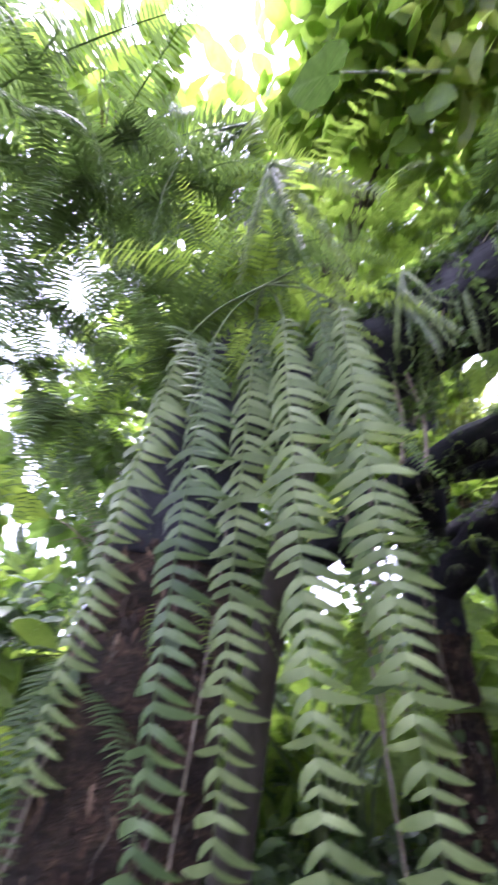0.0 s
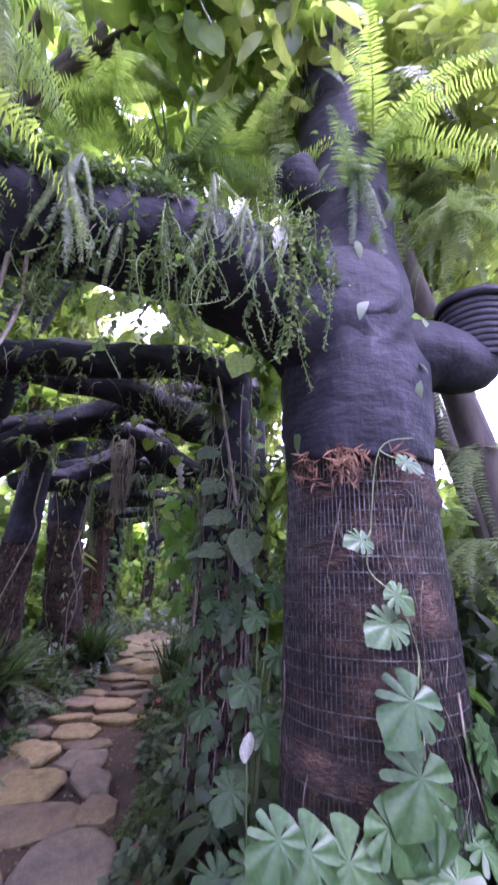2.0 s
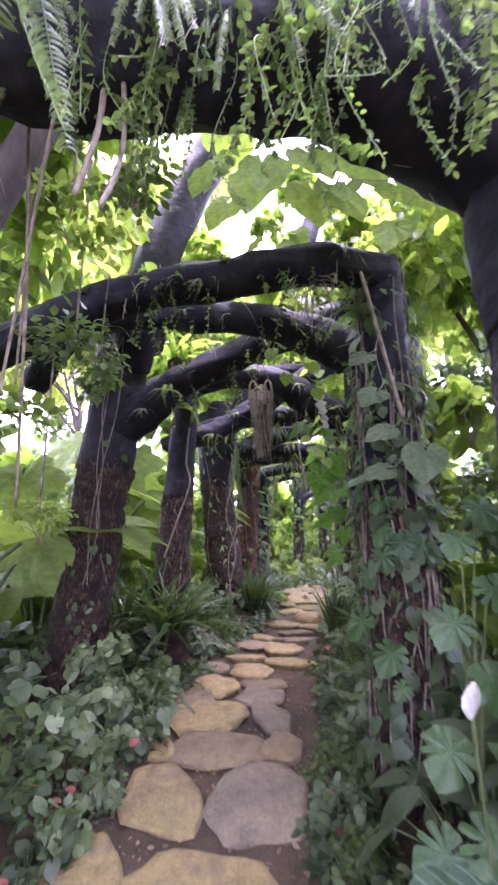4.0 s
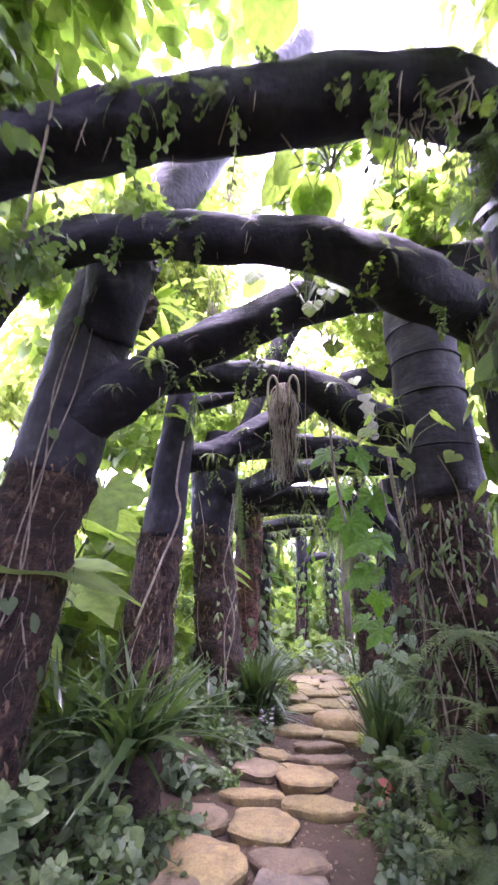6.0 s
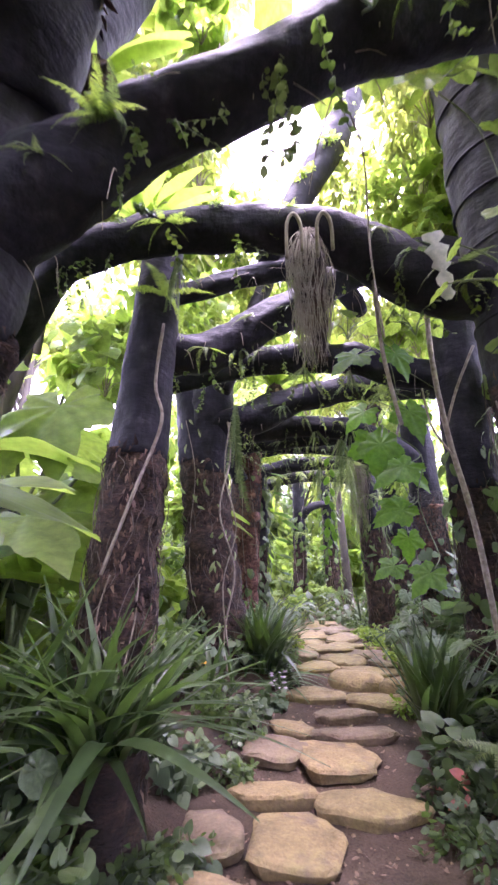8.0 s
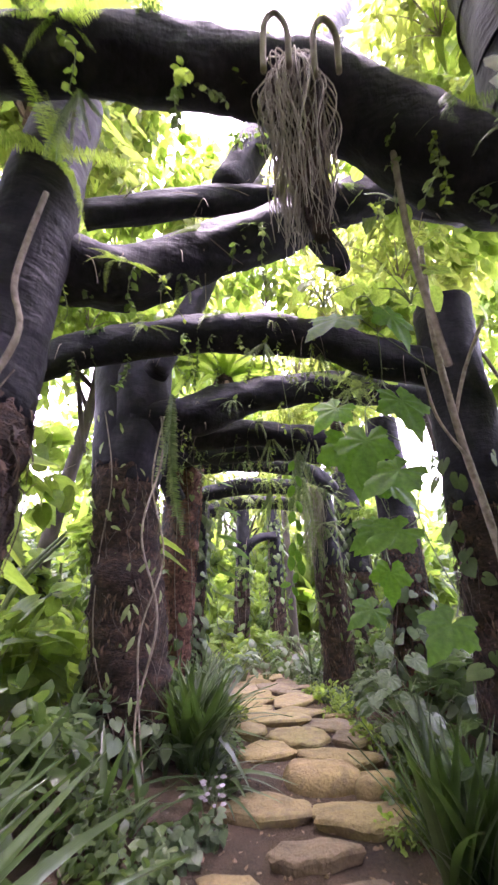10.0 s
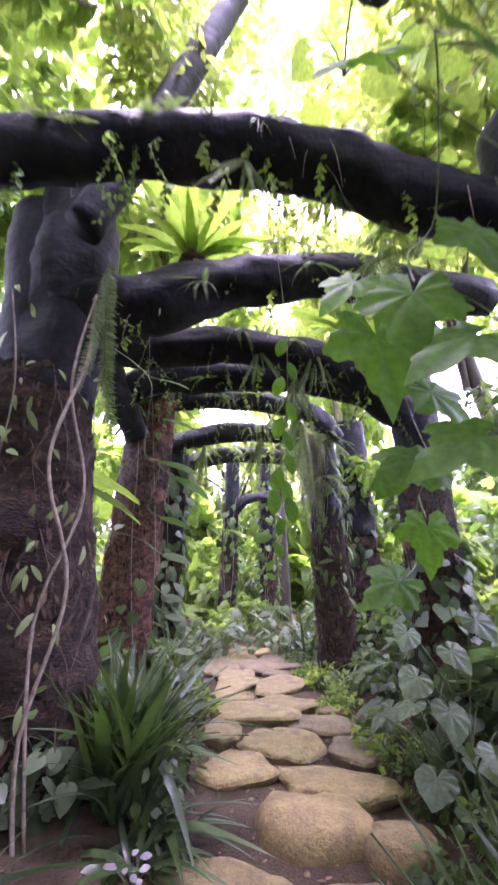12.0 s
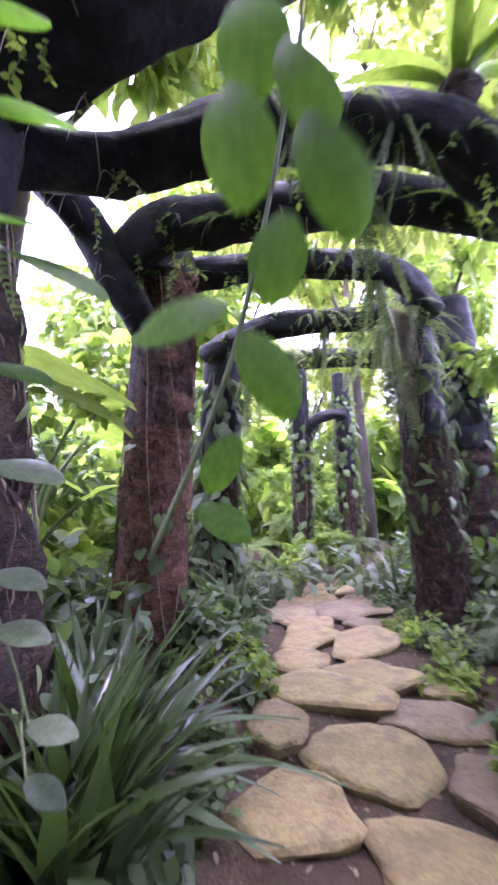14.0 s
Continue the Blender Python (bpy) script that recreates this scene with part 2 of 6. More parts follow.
def stone_mat(name, tones, moss):
    m, n, l, b = mat_base(name, 0.75)
    info = n.new("ShaderNodeObjectInfo")
    r = n.new("ShaderNodeValToRGB")
    while len(r.color_ramp.elements) < len(tones):
        r.color_ramp.elements.new(0.5)
    for i, (e, cc) in enumerate(zip(r.color_ramp.elements, tones)):
        e.position, e.color = i / (len(tones) - 1), (*cc, 1)
    l.new(info.outputs["Random"], r.inputs[0])
    c, f, v = ramp_noise(n, l, 3.2, [(0.3, (0.42, 0.38, 0.36)), (0.46, (0.82, 0.78, 0.74)), (0.58, (1.05, 1.0, 0.92)), (0.75, (1.35, 1.26, 1.08))], detail=10, rough=0.65)
    c2, f2, _ = ramp_noise(n, l, 45.0, [(0.3, (0.72, 0.72, 0.72)), (0.7, (1.15, 1.15, 1.15))], detail=6)
    col = mix(n, l, 1.0, mix(n, l, 1.0, r.outputs[0], c, "MULTIPLY"), c2, "MULTIPLY")
    cm, fm, _ = ramp_noise(n, l, 2.6, [(0.5, (0, 0, 0)), (0.72, (moss, moss, moss))], detail=7)
    col = mix(n, l, cm, col, (0.19, 0.18, 0.06))
    cd, fd, _ = ramp_noise(n, l, 4.4, [(0.54, (0, 0, 0)), (0.68, (0.7, 0.7, 0.7))], detail=8)
    col = mix(n, l, cd, col, (0.13, 0.085, 0.07))
    l.new(col, b.inputs["Base Color"])
    ad = n.new("ShaderNodeMath")
    ad.operation, ad.inputs[1].default_value = "MULTIPLY_ADD", 0.3
    l.new(f2, ad.inputs[0])
    l.new(fd, ad.inputs[2])
    bump(n, l, b, ad.outputs[0], 0.9, 0.05)
    return m


M_STONE = stone_mat("stone_chips", [(0.2, 0.13, 0.11), (0.29, 0.205, 0.115), (0.22, 0.16, 0.125), (0.17, 0.15, 0.135), (0.3, 0.22, 0.115)], 0.4)
M_OCHRE = stone_mat("flagstone_ochre", [(0.29, 0.226, 0.102), (0.34, 0.272, 0.12), (0.26, 0.2, 0.104), (0.35, 0.278, 0.124), (0.29, 0.22, 0.106)], 0.75)
M_MAUVE = stone_mat("flagstone_mauve", [(0.215, 0.166, 0.105), (0.25, 0.196, 0.12), (0.2, 0.155, 0.1), (0.24, 0.187, 0.108)], 0.55)
M_GREYSTONE = stone_mat("flagstone_grey", [(0.2, 0.172, 0.128), (0.23, 0.197, 0.146), (0.19, 0.162, 0.122)], 0.2)
M_BOULDER = stone_mat("boulder_tan", [(0.32, 0.246, 0.116), (0.29, 0.22, 0.108), (0.34, 0.262, 0.12)], 0.55)


# ---- mesh tools ----
def tri_mesh(name, verts, tris, uvs=None, smooth=True):
    me = bpy.data.meshes.new(name)
    verts = np.asarray(verts, np.float32)
    tris = np.asarray(tris, np.int32)
    me.vertices.add(len(verts))
    me.vertices.foreach_set("co", verts.ravel())
    me.loops.add(tris.size)
    me.loops.foreach_set("vertex_index", tris.ravel())
    me.polygons.add(len(tris))
    me.polygons.foreach_set("loop_start", np.arange(0, tris.size, 3, dtype=np.int32))
    me.polygons.foreach_set("use_smooth", np.full(len(tris), smooth))
    if uvs is not None:
        lay = me.uv_layers.new(name="UVMap")
        lay.data.foreach_set("uv", np.asarray(uvs, np.float32)[tris.ravel()].ravel())
    me.update(calc_edges=True)
    return me


def put(name, me, material, parent=None, m=None, label="", kind=""):
    ob = new(name, me)
    if not me.materials:
        me.materials.append(material)
    if parent is not None:
        ob.parent = parent
    if m is not None:
        ob.matrix_basis = m
    if label or kind:
        tagged(ob, label=label, kind=kind)
    return ob


def spread(template, mats):
    """Many copies of a template (verts, tris, uvs), one for each 4 x 4 matrix, as one set of arrays."""
    V, T, U = template
    mats = np.asarray(mats, np.float64)
    k, nv = len(mats), len(V)
    P = np.einsum("kij,nj->kni", mats[:, :3, :3], V) + mats[:, None, :3, 3]
    TT = (T[None] + (np.arange(k) * nv)[:, None, None]).reshape(-1, 3)
    return P.reshape(-1, 3), TT, np.tile(U, (k, 1))


def merge(*sets):
    vs, ts, us, o = [], [], [], 0
    for V, T, U in sets:
        vs.append(V), ts.append(np.asarray(T) + o), us.append(U)
        o += len(V)
    return np.concatenate(vs), np.concatenate(ts), np.concatenate(us)


def mats_of(pos, ydir, up, scale):
    """Matrices whose y points along ydir with z near up."""
    y = np.asarray(ydir, float)
    y = y / np.linalg.norm(y, axis=1, keepdims=True)
    x = np.cross(y, up)
    x = x / np.maximum(np.linalg.norm(x, axis=1, keepdims=True), 1e-6)
    z = np.cross(x, y)
    k = len(y)
    out = np.zeros((k, 4, 4))
    s = np.broadcast_to(np.asarray(scale, float), (k,))[:, None]
    out[:, :3, 0], out[:, :3, 1], out[:, :3, 2], out[:, :3, 3], out[:, 3, 3] = x * s, y * s, z * s, pos, 1
    return out


def blade(width, nseg, fold=0.12, droop=0.3, shape=None, cross=1, wave=0.0):
    """A leaf of length 1 along y: half-width by shape(s), folded along its midrib and drooping to its tip."""
    shape = shape or (lambda s: math.sin(math.pi * min(1, s * 0.92 + 0.06)) ** 0.8)
    V, U = [], []
    cols = 2 * cross + 1
    for i in range(nseg + 1):
        s = i / nseg
        w = max(width * shape(s), 0.002)
        for j in range(cols):
            u = (j - cross) / cross
            z = -droop * s * s + fold * width * abs(u) - 0.25 * width * u * u + wave * math.sin(s * 19 + u * 2) * abs(u)
            V.append((u * w, s - 0.28 * droop * s * s, z))
            U.append((u, s))
    T = []
    for i in range(nseg):
        for j in range(cols - 1):
            a = i * cols + j
            T += [(a, a + 1, a + cols + 1), (a, a + cols + 1, a + cols)]
    return np.array(V), np.array(T), np.array(U)


def lobed(radius_of, rings=3, seg=26, dish=0.12, droop=0.18, notch=0.0):
    """A broad leaf whose outline is radius_of(angle) about a point near its base; angle 0 is the tip."""
    V, U = [(0, 0.22, 0.0)], [(0, 0.22)]
    T = []
    for i in range(seg + 1):
        a = -math.pi + notch + (2 * math.pi - 2 * notch) * i / seg
        r = radius_of(a)
        for k in range(1, rings + 1):
            q = k / rings
            x, y = math.sin(a) * r * q, 0.22 + math.cos(a) * r * q
            z = dish * abs(x) - droop * max(0, y) ** 2 - 0.35 * x * x + 0.02 * math.sin(a * 9) * q
            V.append((x, y, z))
            U.append((x * 1.6, y))
    for i in range(seg):
        b0, b1 = 1 + i * rings, 1 + (i + 1) * rings
        T.append((0, b1, b0))
        for k in range(rings - 1):
            T += [(b0 + k, b1 + k, b1 + k + 1), (b0 + k, b1 + k + 1, b0 + k + 1)]
    V, T, U = np.array(V), np.array(T)[:, ::-1], np.array(U)
    return V, T, U


def heart_r(a):
    c = abs(a) / math.pi
    return 0.78 * (1 - c) ** 4 + 0.40 * math.sin(math.pi * min(1, c * 1.0)) + 0.26 * c ** 3


def gourd_r(a):
    return (heart_r(a) * 0.8 + 0.1) * (1 + 0.17 * math.cos(a * 5) + 0.06 * math.cos(a * 19))


def split_r(a):
    cut = sum(math.exp(-((abs(a) - q) / w) ** 2) * d for q, w, d in ((0.85, .08, .5), (1.35, .1, .62), (1.95, .09, .5)))
    return (heart_r(a) * .78 + .17) * (1 - min(.74, cut if a > 0 else cut * .85))


def frond(pairs=34, plen=0.13, pwid=0.02, droop=0.5, seg=2, taper=0.75, curl=0.25, sweep=0.25, seed=0, loose=0.11):
    """A fern frond of length 1 along y: a thin midrib with pinnae in pairs along it."""
    r = np.random.default_rng(seed)
    leaf = blade(pwid / plen, max(seg, 2), 0.2, curl, lambda s: math.sin(math.pi * min(1, 0.25 + 0.75 * s)) ** 0.7)
    pos, yd, up, sc = [], [], [], []
    pts = []
    for i in range(pairs):
        s = (i + 0.6) / pairs
        y, z = s - 0.3 * droop * s * s, -droop * s * s
        tang = np.array((0, 1 - 0.6 * droop * s, -2 * droop * s))
        tang /= np.linalg.norm(tang)
        nor = np.cross((1, 0, 0), tang)
        k = (0.55 + 0.45 * min(1, s * 5)) * (1 - taper * max(0, s - 0.25) ** 1.5 / 0.65)
        for side in (-1, 1):
            jit = r.normal(0, loose, 3)
            d = np.array((side, 0, 0)) + tang * (sweep + jit[0]) + nor * (0.1 + jit[1])
            pos.append((0, y, z)), yd.append(d), up.append(nor + jit * 1.5), sc.append(plen * k * (1 + jit[2]))
    A = spread(leaf, mats_of(np.array(pos), np.array(yd), np.array(up), sc))
    q = np.linspace(0, 1, 9)
    V = []
    for s in q:
        w = 0.005 * (1.1 - s)
        y, z = s - 0.3 * droop * s * s, -droop * s * s
        V += [(-w, y, z - w), (w, y, z - w), (0, y, z + w)]
    T = []
    for i in range(8):
        for j in range(3):
            a, b2 = i * 3 + j, i * 3 + (j + 1) % 3
            T += [(a, b2, b2 + 3), (a, b2 + 3, a + 3)]
    return merge(A, (np.array(V), np.array(T), np.zeros((len(V), 2))))


def tube(points, radii, seg=7, wob=0.0, caps=True, freq=3.0, seed=0.0, ridge=0.0):
    """A bent tapering trunk, stem or beam through a few points, smoothed, with uneven skin."""
    P = np.asarray(points, float)
    R = np.asarray(radii, float) if np.ndim(radii) else np.full(len(P), float(radii))
    if len(P) > 2:
        n_out = (len(P) - 1) * 6 + 1
        tt = np.linspace(0, len(P) - 1, n_out)
        Q, RR = [], []
        for t in tt:
            i = min(int(t), len(P) - 2)
            f = t - i
            p0, p1, p2, p3 = P[max(i - 1, 0)], P[i], P[i + 1], P[min(i + 2, len(P) - 1)]
            Q.append(0.5 * (2 * p1 + (p2 - p0) * f + (2 * p0 - 5 * p1 + 4 * p2 - p3) * f * f + (3 * p1 - p0 - 3 * p2 + p3) * f ** 3))
            RR.append(R[i] * (1 - f) + R[i + 1] * f)
        P, R = np.array(Q), np.array(RR)
    k = len(P)
    tan = np.gradient(P, axis=0)
    tan /= np.maximum(np.linalg.norm(tan, axis=1, keepdims=True), 1e-9)
    ref = np.array((0, 0, 1.0)) if abs(tan[k // 2][2]) < 0.8 else np.array((1.0, 0, 0))
    V, T = [], []
    for i in range(k):
        a = np.cross(tan[i], ref)
        a /= np.linalg.norm(a)
        c = np.cross(tan[i], a)
        for j in range(seg):
            th = 2 * math.pi * j / seg
            d = math.cos(th) * a + math.sin(th) * c
            r0 = R[i]
            if wob:
                q = P[i] * freq + d * 1.3
                r0 *= 1 + wob * noise.noise(Vector((q[0] + seed, q[1], q[2]))) + 0.45 * wob * noise.noise(Vector((q[0] * 3.1, q[1] * 3.1 + seed, q[2] * 3.1))) + 0.25 * wob * noise.noise(Vector((q[0] * 8.3 + seed, q[1] * 8.3, q[2] * 8.3)))
            if ridge:
                r0 *= 1 + ridge * math.sin(th * 9 + seed)
            V.append(P[i] + d * r0)
    for i in range(k - 1):
        for j in range(seg):
            a0, b0 = i * seg + j, i * seg + (j + 1) % seg
            T += [(a0, b0, b0 + seg), (a0, b0 + seg, a0 + seg)]
    if caps:
        for i, flip in ((0, False), (k - 1, True)):
            V.append(P[i])
            o = len(V) - 1
            for j in range(seg):
                f3 = (o, i * seg + (j + 1) % seg, i * seg + j)
                T.append(f3[::-1] if flip else f3)
    return np.array(V), np.array(T), np.zeros((len(V), 2))


def empty_thing(name, at, label, category, group=""):
    e = new(name)
    e.empty_display_size = 0.1
    e.location = at
    return tagged(e, label=label, category=category, group=group)


def ground_z(x, y):
    base = float(np.interp(y, [0, 6.5, 9, 11, 14, 20], [-0.22, -0.22, -0.07, -0.05, -0.12, -0.1]))
    off = abs(x - path_x(y))
    bank = 0.16 * min(1.0, max(0.0, off - 0.75) / 0.6)
    dip = 0.025 * max(0.0, 1 - (off / 0.85) ** 4) * min(1.0, max(0.0, (y - 3.6) / 1.5)) if off < 0.85 else 0.0
    return base - dip + bank + 0.03 * noise.noise(Vector((x * 1.7, y * 1.7, 0)))


def path_x(y):
    return float(np.interp(y, [0, 3.5, 6.3, 8, 9, 10.5, 13, 17], [-0.25, -0.45, -0.38, 0.05, 0.4, 0.5, 0.5, 0.6]))

# ---- ground and path ----
def graded(lo, hi, fine_lo, fine_hi, step):
    mid = list(np.arange(fine_lo, fine_hi + 1e-6, step))
    left = [lo, -90, -45, -25, -16]
    right = [25, 34, 50, 90, hi]
    return [q for q in left if q < fine_lo] + mid + [q for q in right if q > fine_hi]


gx, gy = graded(-400, 400, -6.0, 6.0, 0.12), graded(-400, 400, -3.0, 19.0, 0.12)
GV = np.array([(x, y, ground_z(x, y) + 0.012 * noise.noise(Vector((x * 9, y * 9, 3)))) for y in gy for x in gx])
nxg = len(gx)
GT = []
for j in range(len(gy) - 1):
    for i in range(nxg - 1):
        a = j * nxg + i
        GT += [(a, a + 1, a + nxg + 1), (a, a + nxg + 1, a + nxg)]
ground = put("ground", tri_mesh("ground", GV, GT), M_SOIL)
tagged(ground, "reddish brown bare earth between stones and planting beds", "ground", kind="structure")

pavement = new("pavement")
tagged(pavement, "stepping path of irregular tan and mauve flagstones set in earth", "path", kind="structure")
# each stone: x, y, width, depth, kind (ochre, mauve, grey, boulder), turn
STONES_NEAR = [(-0.75, 1.05, 0.50, 0.50, "m", -4), (-0.20, 1.10, 0.50, 0.46, "g", 5), (-1.00, 1.65, 0.40, 0.40, "o", 0), (-0.42, 1.70, 0.66, 0.46, "m", 6), (-0.75, 2.25, 0.56, 0.46, "m", -5),
    (-0.12, 2.28, 0.62, 0.48, "m", 6), (-0.45, 2.88, 0.78, 0.60, "o", 4), (-1.05, 2.95, 0.36, 0.50, "o", 0), (-0.82, 3.60, 0.52, 0.65, "o", 11), (-0.20, 3.65, 0.62, 0.72, "g", 11),
    (-1.06, 4.23, 0.30, 0.28, "o", 17), (-0.58, 4.26, 0.79, 0.48, "m", -6), (-0.04, 4.31, 0.29, 0.36, "m", -5), (-0.16, 4.84, 0.32, 0.67, "g", 25), (-0.77, 4.88, 0.73, 0.58, "o", 13),
    (-1.00, 5.23, 0.47, 0.44, "m", 23), (-0.30, 5.39, 0.46, 0.45, "g", -10), (-0.86, 5.57, 0.56, 0.43, "o", 9)]
STONES_MIDDLE = [(-0.30, 5.72, 0.50, 0.30, "m", 5), (-0.92, 5.80, 0.56, 0.34, "o", -14), (-0.50, 6.28, 0.53, 0.44, "o", -9), (-0.96, 6.32, 0.33, 0.36, "m", 13), (0.02, 6.59, 0.61, 0.30, "o", -7),
    (-0.58, 6.72, 0.52, 0.21, "o", -5), (-0.12, 7.20, 0.64, 0.47, "o", 5), (-0.55, 7.33, 0.51, 0.38, "m", -1), (0.11, 7.54, 0.67, 0.18, "m", -2), (-0.44, 7.70, 0.39, 0.23, "o", -22),
    (0.10, 7.95, 0.50, 0.20, "m", -5), (0.54, 8.30, 0.70, 0.32, "o", -8), (-0.17, 8.53, 0.67, 0.31, "o", -6), (0.79, 8.66, 0.35, 0.27, "b", -20), (0.39, 8.91, 0.64, 0.47, "b", -14),
    (0.67, 9.33, 0.78, 0.36, "o", -26), (0.02, 9.65, 0.58, 0.41, "o", -16), (0.94, 9.74, 0.39, 0.44, "m", -11)]
STONES_FAR = [(0.43, 9.99, 0.63, 0.45, "o", -20), (-0.08, 10.26, 0.36, 0.43, "o", -1), (0.87, 10.38, 0.59, 0.36, "m", -22), (0.25, 10.68, 0.81, 0.50, "o", -36), (1.08, 10.70, 0.29, 0.24, "o", -21),
    (0.61, 10.93, 0.66, 0.47, "o", -15), (0.10, 11.25, 0.41, 0.39, "o", -11), (0.70, 11.69, 0.52, 0.78, "o", -24), (0.16, 11.87, 0.52, 0.68, "o", -17), (0.82, 12.30, 0.50, 0.40, "m", 4),
    (0.22, 12.35, 0.60, 0.40, "o", -6), (0.05, 12.95, 0.51, 0.86, "m", -7), (0.73, 12.98, 0.85, 0.81, "m", -3), (0.95, 13.50, 0.50, 0.50, "m", 6), (0.30, 13.60, 0.70, 0.50, "o", 0),
    (0.60, 14.20, 0.80, 0.60, "o", 0)]


def flagstone(w, d, seed, thick=0.11, dome=False):
    """An irregular slab with blunt corners, a chipped rim and an uneven face, or a domed boulder."""
    r = np.random.default_rng(seed)
    nc = int(r.integers(5, 8)) if not dome else 9
    ang = (np.arange(nc) + r.uniform(-.28, .28, nc) * (not dome)) * 2 * math.pi / nc + r.uniform(0, 1)
    p = 3.2 if not dome else 2.4
    sup = 1 / (np.abs(np.cos(ang)) ** p + np.abs(np.sin(ang)) ** p) ** (1 / p)
    rad = sup * r.uniform(.93, 1.1, nc)
    C = np.c_[np.cos(ang) * rad * w / 2, np.sin(ang) * rad * d / 2]
    nxt = np.roll(C, -1, 0)
    C = np.stack([C * .88 + nxt * .12, C * .64 + nxt * .36, C * .36 + nxt * .64, C * .12 + nxt * .88], 1).reshape(-1, 2)
    k = len(C)
    for q in range(k):
        v = Vector((C[q][0] * 3.2 + seed * 7, C[q][1] * 3.2, 0))
        C[q] *= 1 + 0.15 * noise.noise(v) + 0.07 * noise.noise(v * 3.7)
    V = []
    rings = [(0.72, -0.10), (0.82, 0.0), (0.94, thick * .55), (1.0, thick - 0.022), (0.95, thick - 0.003), (0.8, thick + .003), (0.42, thick + 0.008)]
    if dome:
        rings = [(0.9, -0.10), (1.0, 0.0), (1.02, thick * .35), (0.96, thick * .68), (0.84, thick * .87), (0.62, thick * .97), (0.3, thick)]
    for ring, (q, z) in enumerate(rings):
        for x, y in C * q:
            dz = 0.026 * noise.noise(Vector((x * 3.3 + seed, y * 3.3, 0))) + 0.012 * noise.noise(Vector((x * 13 + seed, y * 13, 5)))
            k2 = 1 + (0.07 * noise.noise(Vector((x * 17, y * 17, seed + z * 30))) if ring in (1, 2, 3) else 0)
            V.append((x * k2, y * k2, z + dz))
    V.append((0, 0, thick + 0.014 + 0.02 * noise.noise(Vector((seed, 0, 0)))))
    T = []
    for ring in range(6):
        for i in range(k):
            a, b2 = ring * k + i, ring * k + (i + 1) % k
            T += [(a, b2, b2 + k), (a, b2 + k, a + k)]
    T += [(6 * k + i, 6 * k + (i + 1) % k, 7 * k) for i in range(k)]
    me = tri_mesh("flagstone", V, T, smooth=True)
    me.polygons.foreach_set("use_smooth", np.full(len(T), True) if dome else np.arange(len(T)) >= 8 * k)
    return me


STONE_KINDS = {"o": M_OCHRE, "m": M_MAUVE, "g": M_GREYSTONE, "b": M_BOULDER}
for i, (x, y, w, d, kind, turn) in enumerate(STONES_NEAR + STONES_MIDDLE + STONES_FAR):
    dome = kind == "b"
    sunk = 0.025 * min(1.0, max(0.0, (y - 3.6) / 1.5))
    thick = (0.15 if dome else 0.075 if y < 4 else 0.09) + sunk
    grow = 1.06 if dome else 1.14
    put("flagstone", flagstone(w * grow, d * grow * (0.98 if dome else 1.1), i + 3, thick, dome), STONE_KINDS[kind], pavement,
        pose(x, y, ground_z(x, y) - 0.04, rng.uniform(-1, 3), rng.uniform(-2, 2), turn))

# small litter on the earth: fallen leaves and chips
lk = 1300
lp = np.array([(path_x(yy) + rng.normal(0, 0.5), yy, 0) for yy in rng.uniform(1.5, 13.5, lk)])
lp[:, 2] = [ground_z(p[0], p[1]) + 0.014 for p in lp]
la = rng.uniform(0, 6.28, lk)
litter = put("leaf_litter", tri_mesh("leaf_litter", *spread(blade(0.28, 3, 0.2, 0.2), mats_of(lp, np.c_[np.cos(la), np.sin(la), rng.normal(0, 0.15, lk)], np.c_[rng.normal(0, .3, (lk, 2)), np.ones(lk)], rng.uniform(0.012, 0.05, lk)))), M_DRY)
tagged(litter, "scattered dry brown fallen leaves on the earth path", "leaf litter", kind="stuff")


pk = 1500
pp = np.array([(path_x(yy) + rng.normal(0, 0.5), yy, 0) for yy in rng.uniform(1.2, 14, pk)])
pp[:, 2] = [ground_z(q[0], q[1]) + 0.004 for q in pp]
pa = rng.uniform(0, 6.28, pk)
chip = (np.array([(-.5, -.4, 0), (.5, -.45, 0), (.4, .5, 0), (-.45, .4, 0), (-.1, 0, .55), (.15, .1, .5)], float), np.array([(0, 1, 5), (0, 5, 4), (1, 2, 5), (2, 3, 4), (2, 4, 5), (3, 0, 4)]), np.zeros((6, 2)))
gravel = put("gravel", tri_mesh("gravel", *spread(chip, mats_of(pp, np.c_[np.cos(pa), np.sin(pa), np.zeros(pk)], np.c_[rng.normal(0, .2, (pk, 2)), np.ones(pk)], rng.uniform(.008, .035, pk) * rng.uniform(.5, 1, pk))), smooth=False), M_STONE)
tagged(gravel, "small stone chips and crumbs of earth between the flagstones", "gravel", kind="stuff")


# ---- trunk pillars and their beams ----
def ring_tie(p, r, wire=0.004, seg=40, tilt=0.0):
    a = np.linspace(0, 2 * math.pi, seg)
    pts = [(p[0] + r * math.cos(t), p[1] + r * math.sin(t), p[2] + tilt * math.sin(t)) for t in a]
    V, T = [], []
    for i, q in enumerate(pts):
        d = np.array((math.cos(a[i]), math.sin(a[i]), 0))
        for s1, s2 in ((-1, -1), (1, -1), (1, 1), (-1, 1)):
            V.append(np.array(q) + d * s1 * wire + np.array((0, 0, s2 * wire)))
    for i in range(seg - 1):
        for j in range(4):
            a0, b0 = i * 4 + j, i * 4 + (j + 1) % 4
            T += [(a0, b0, b0 + 4), (a0, b0 + 4, a0 + 4)]
    return np.array(V), np.array(T), np.zeros((len(V), 2))


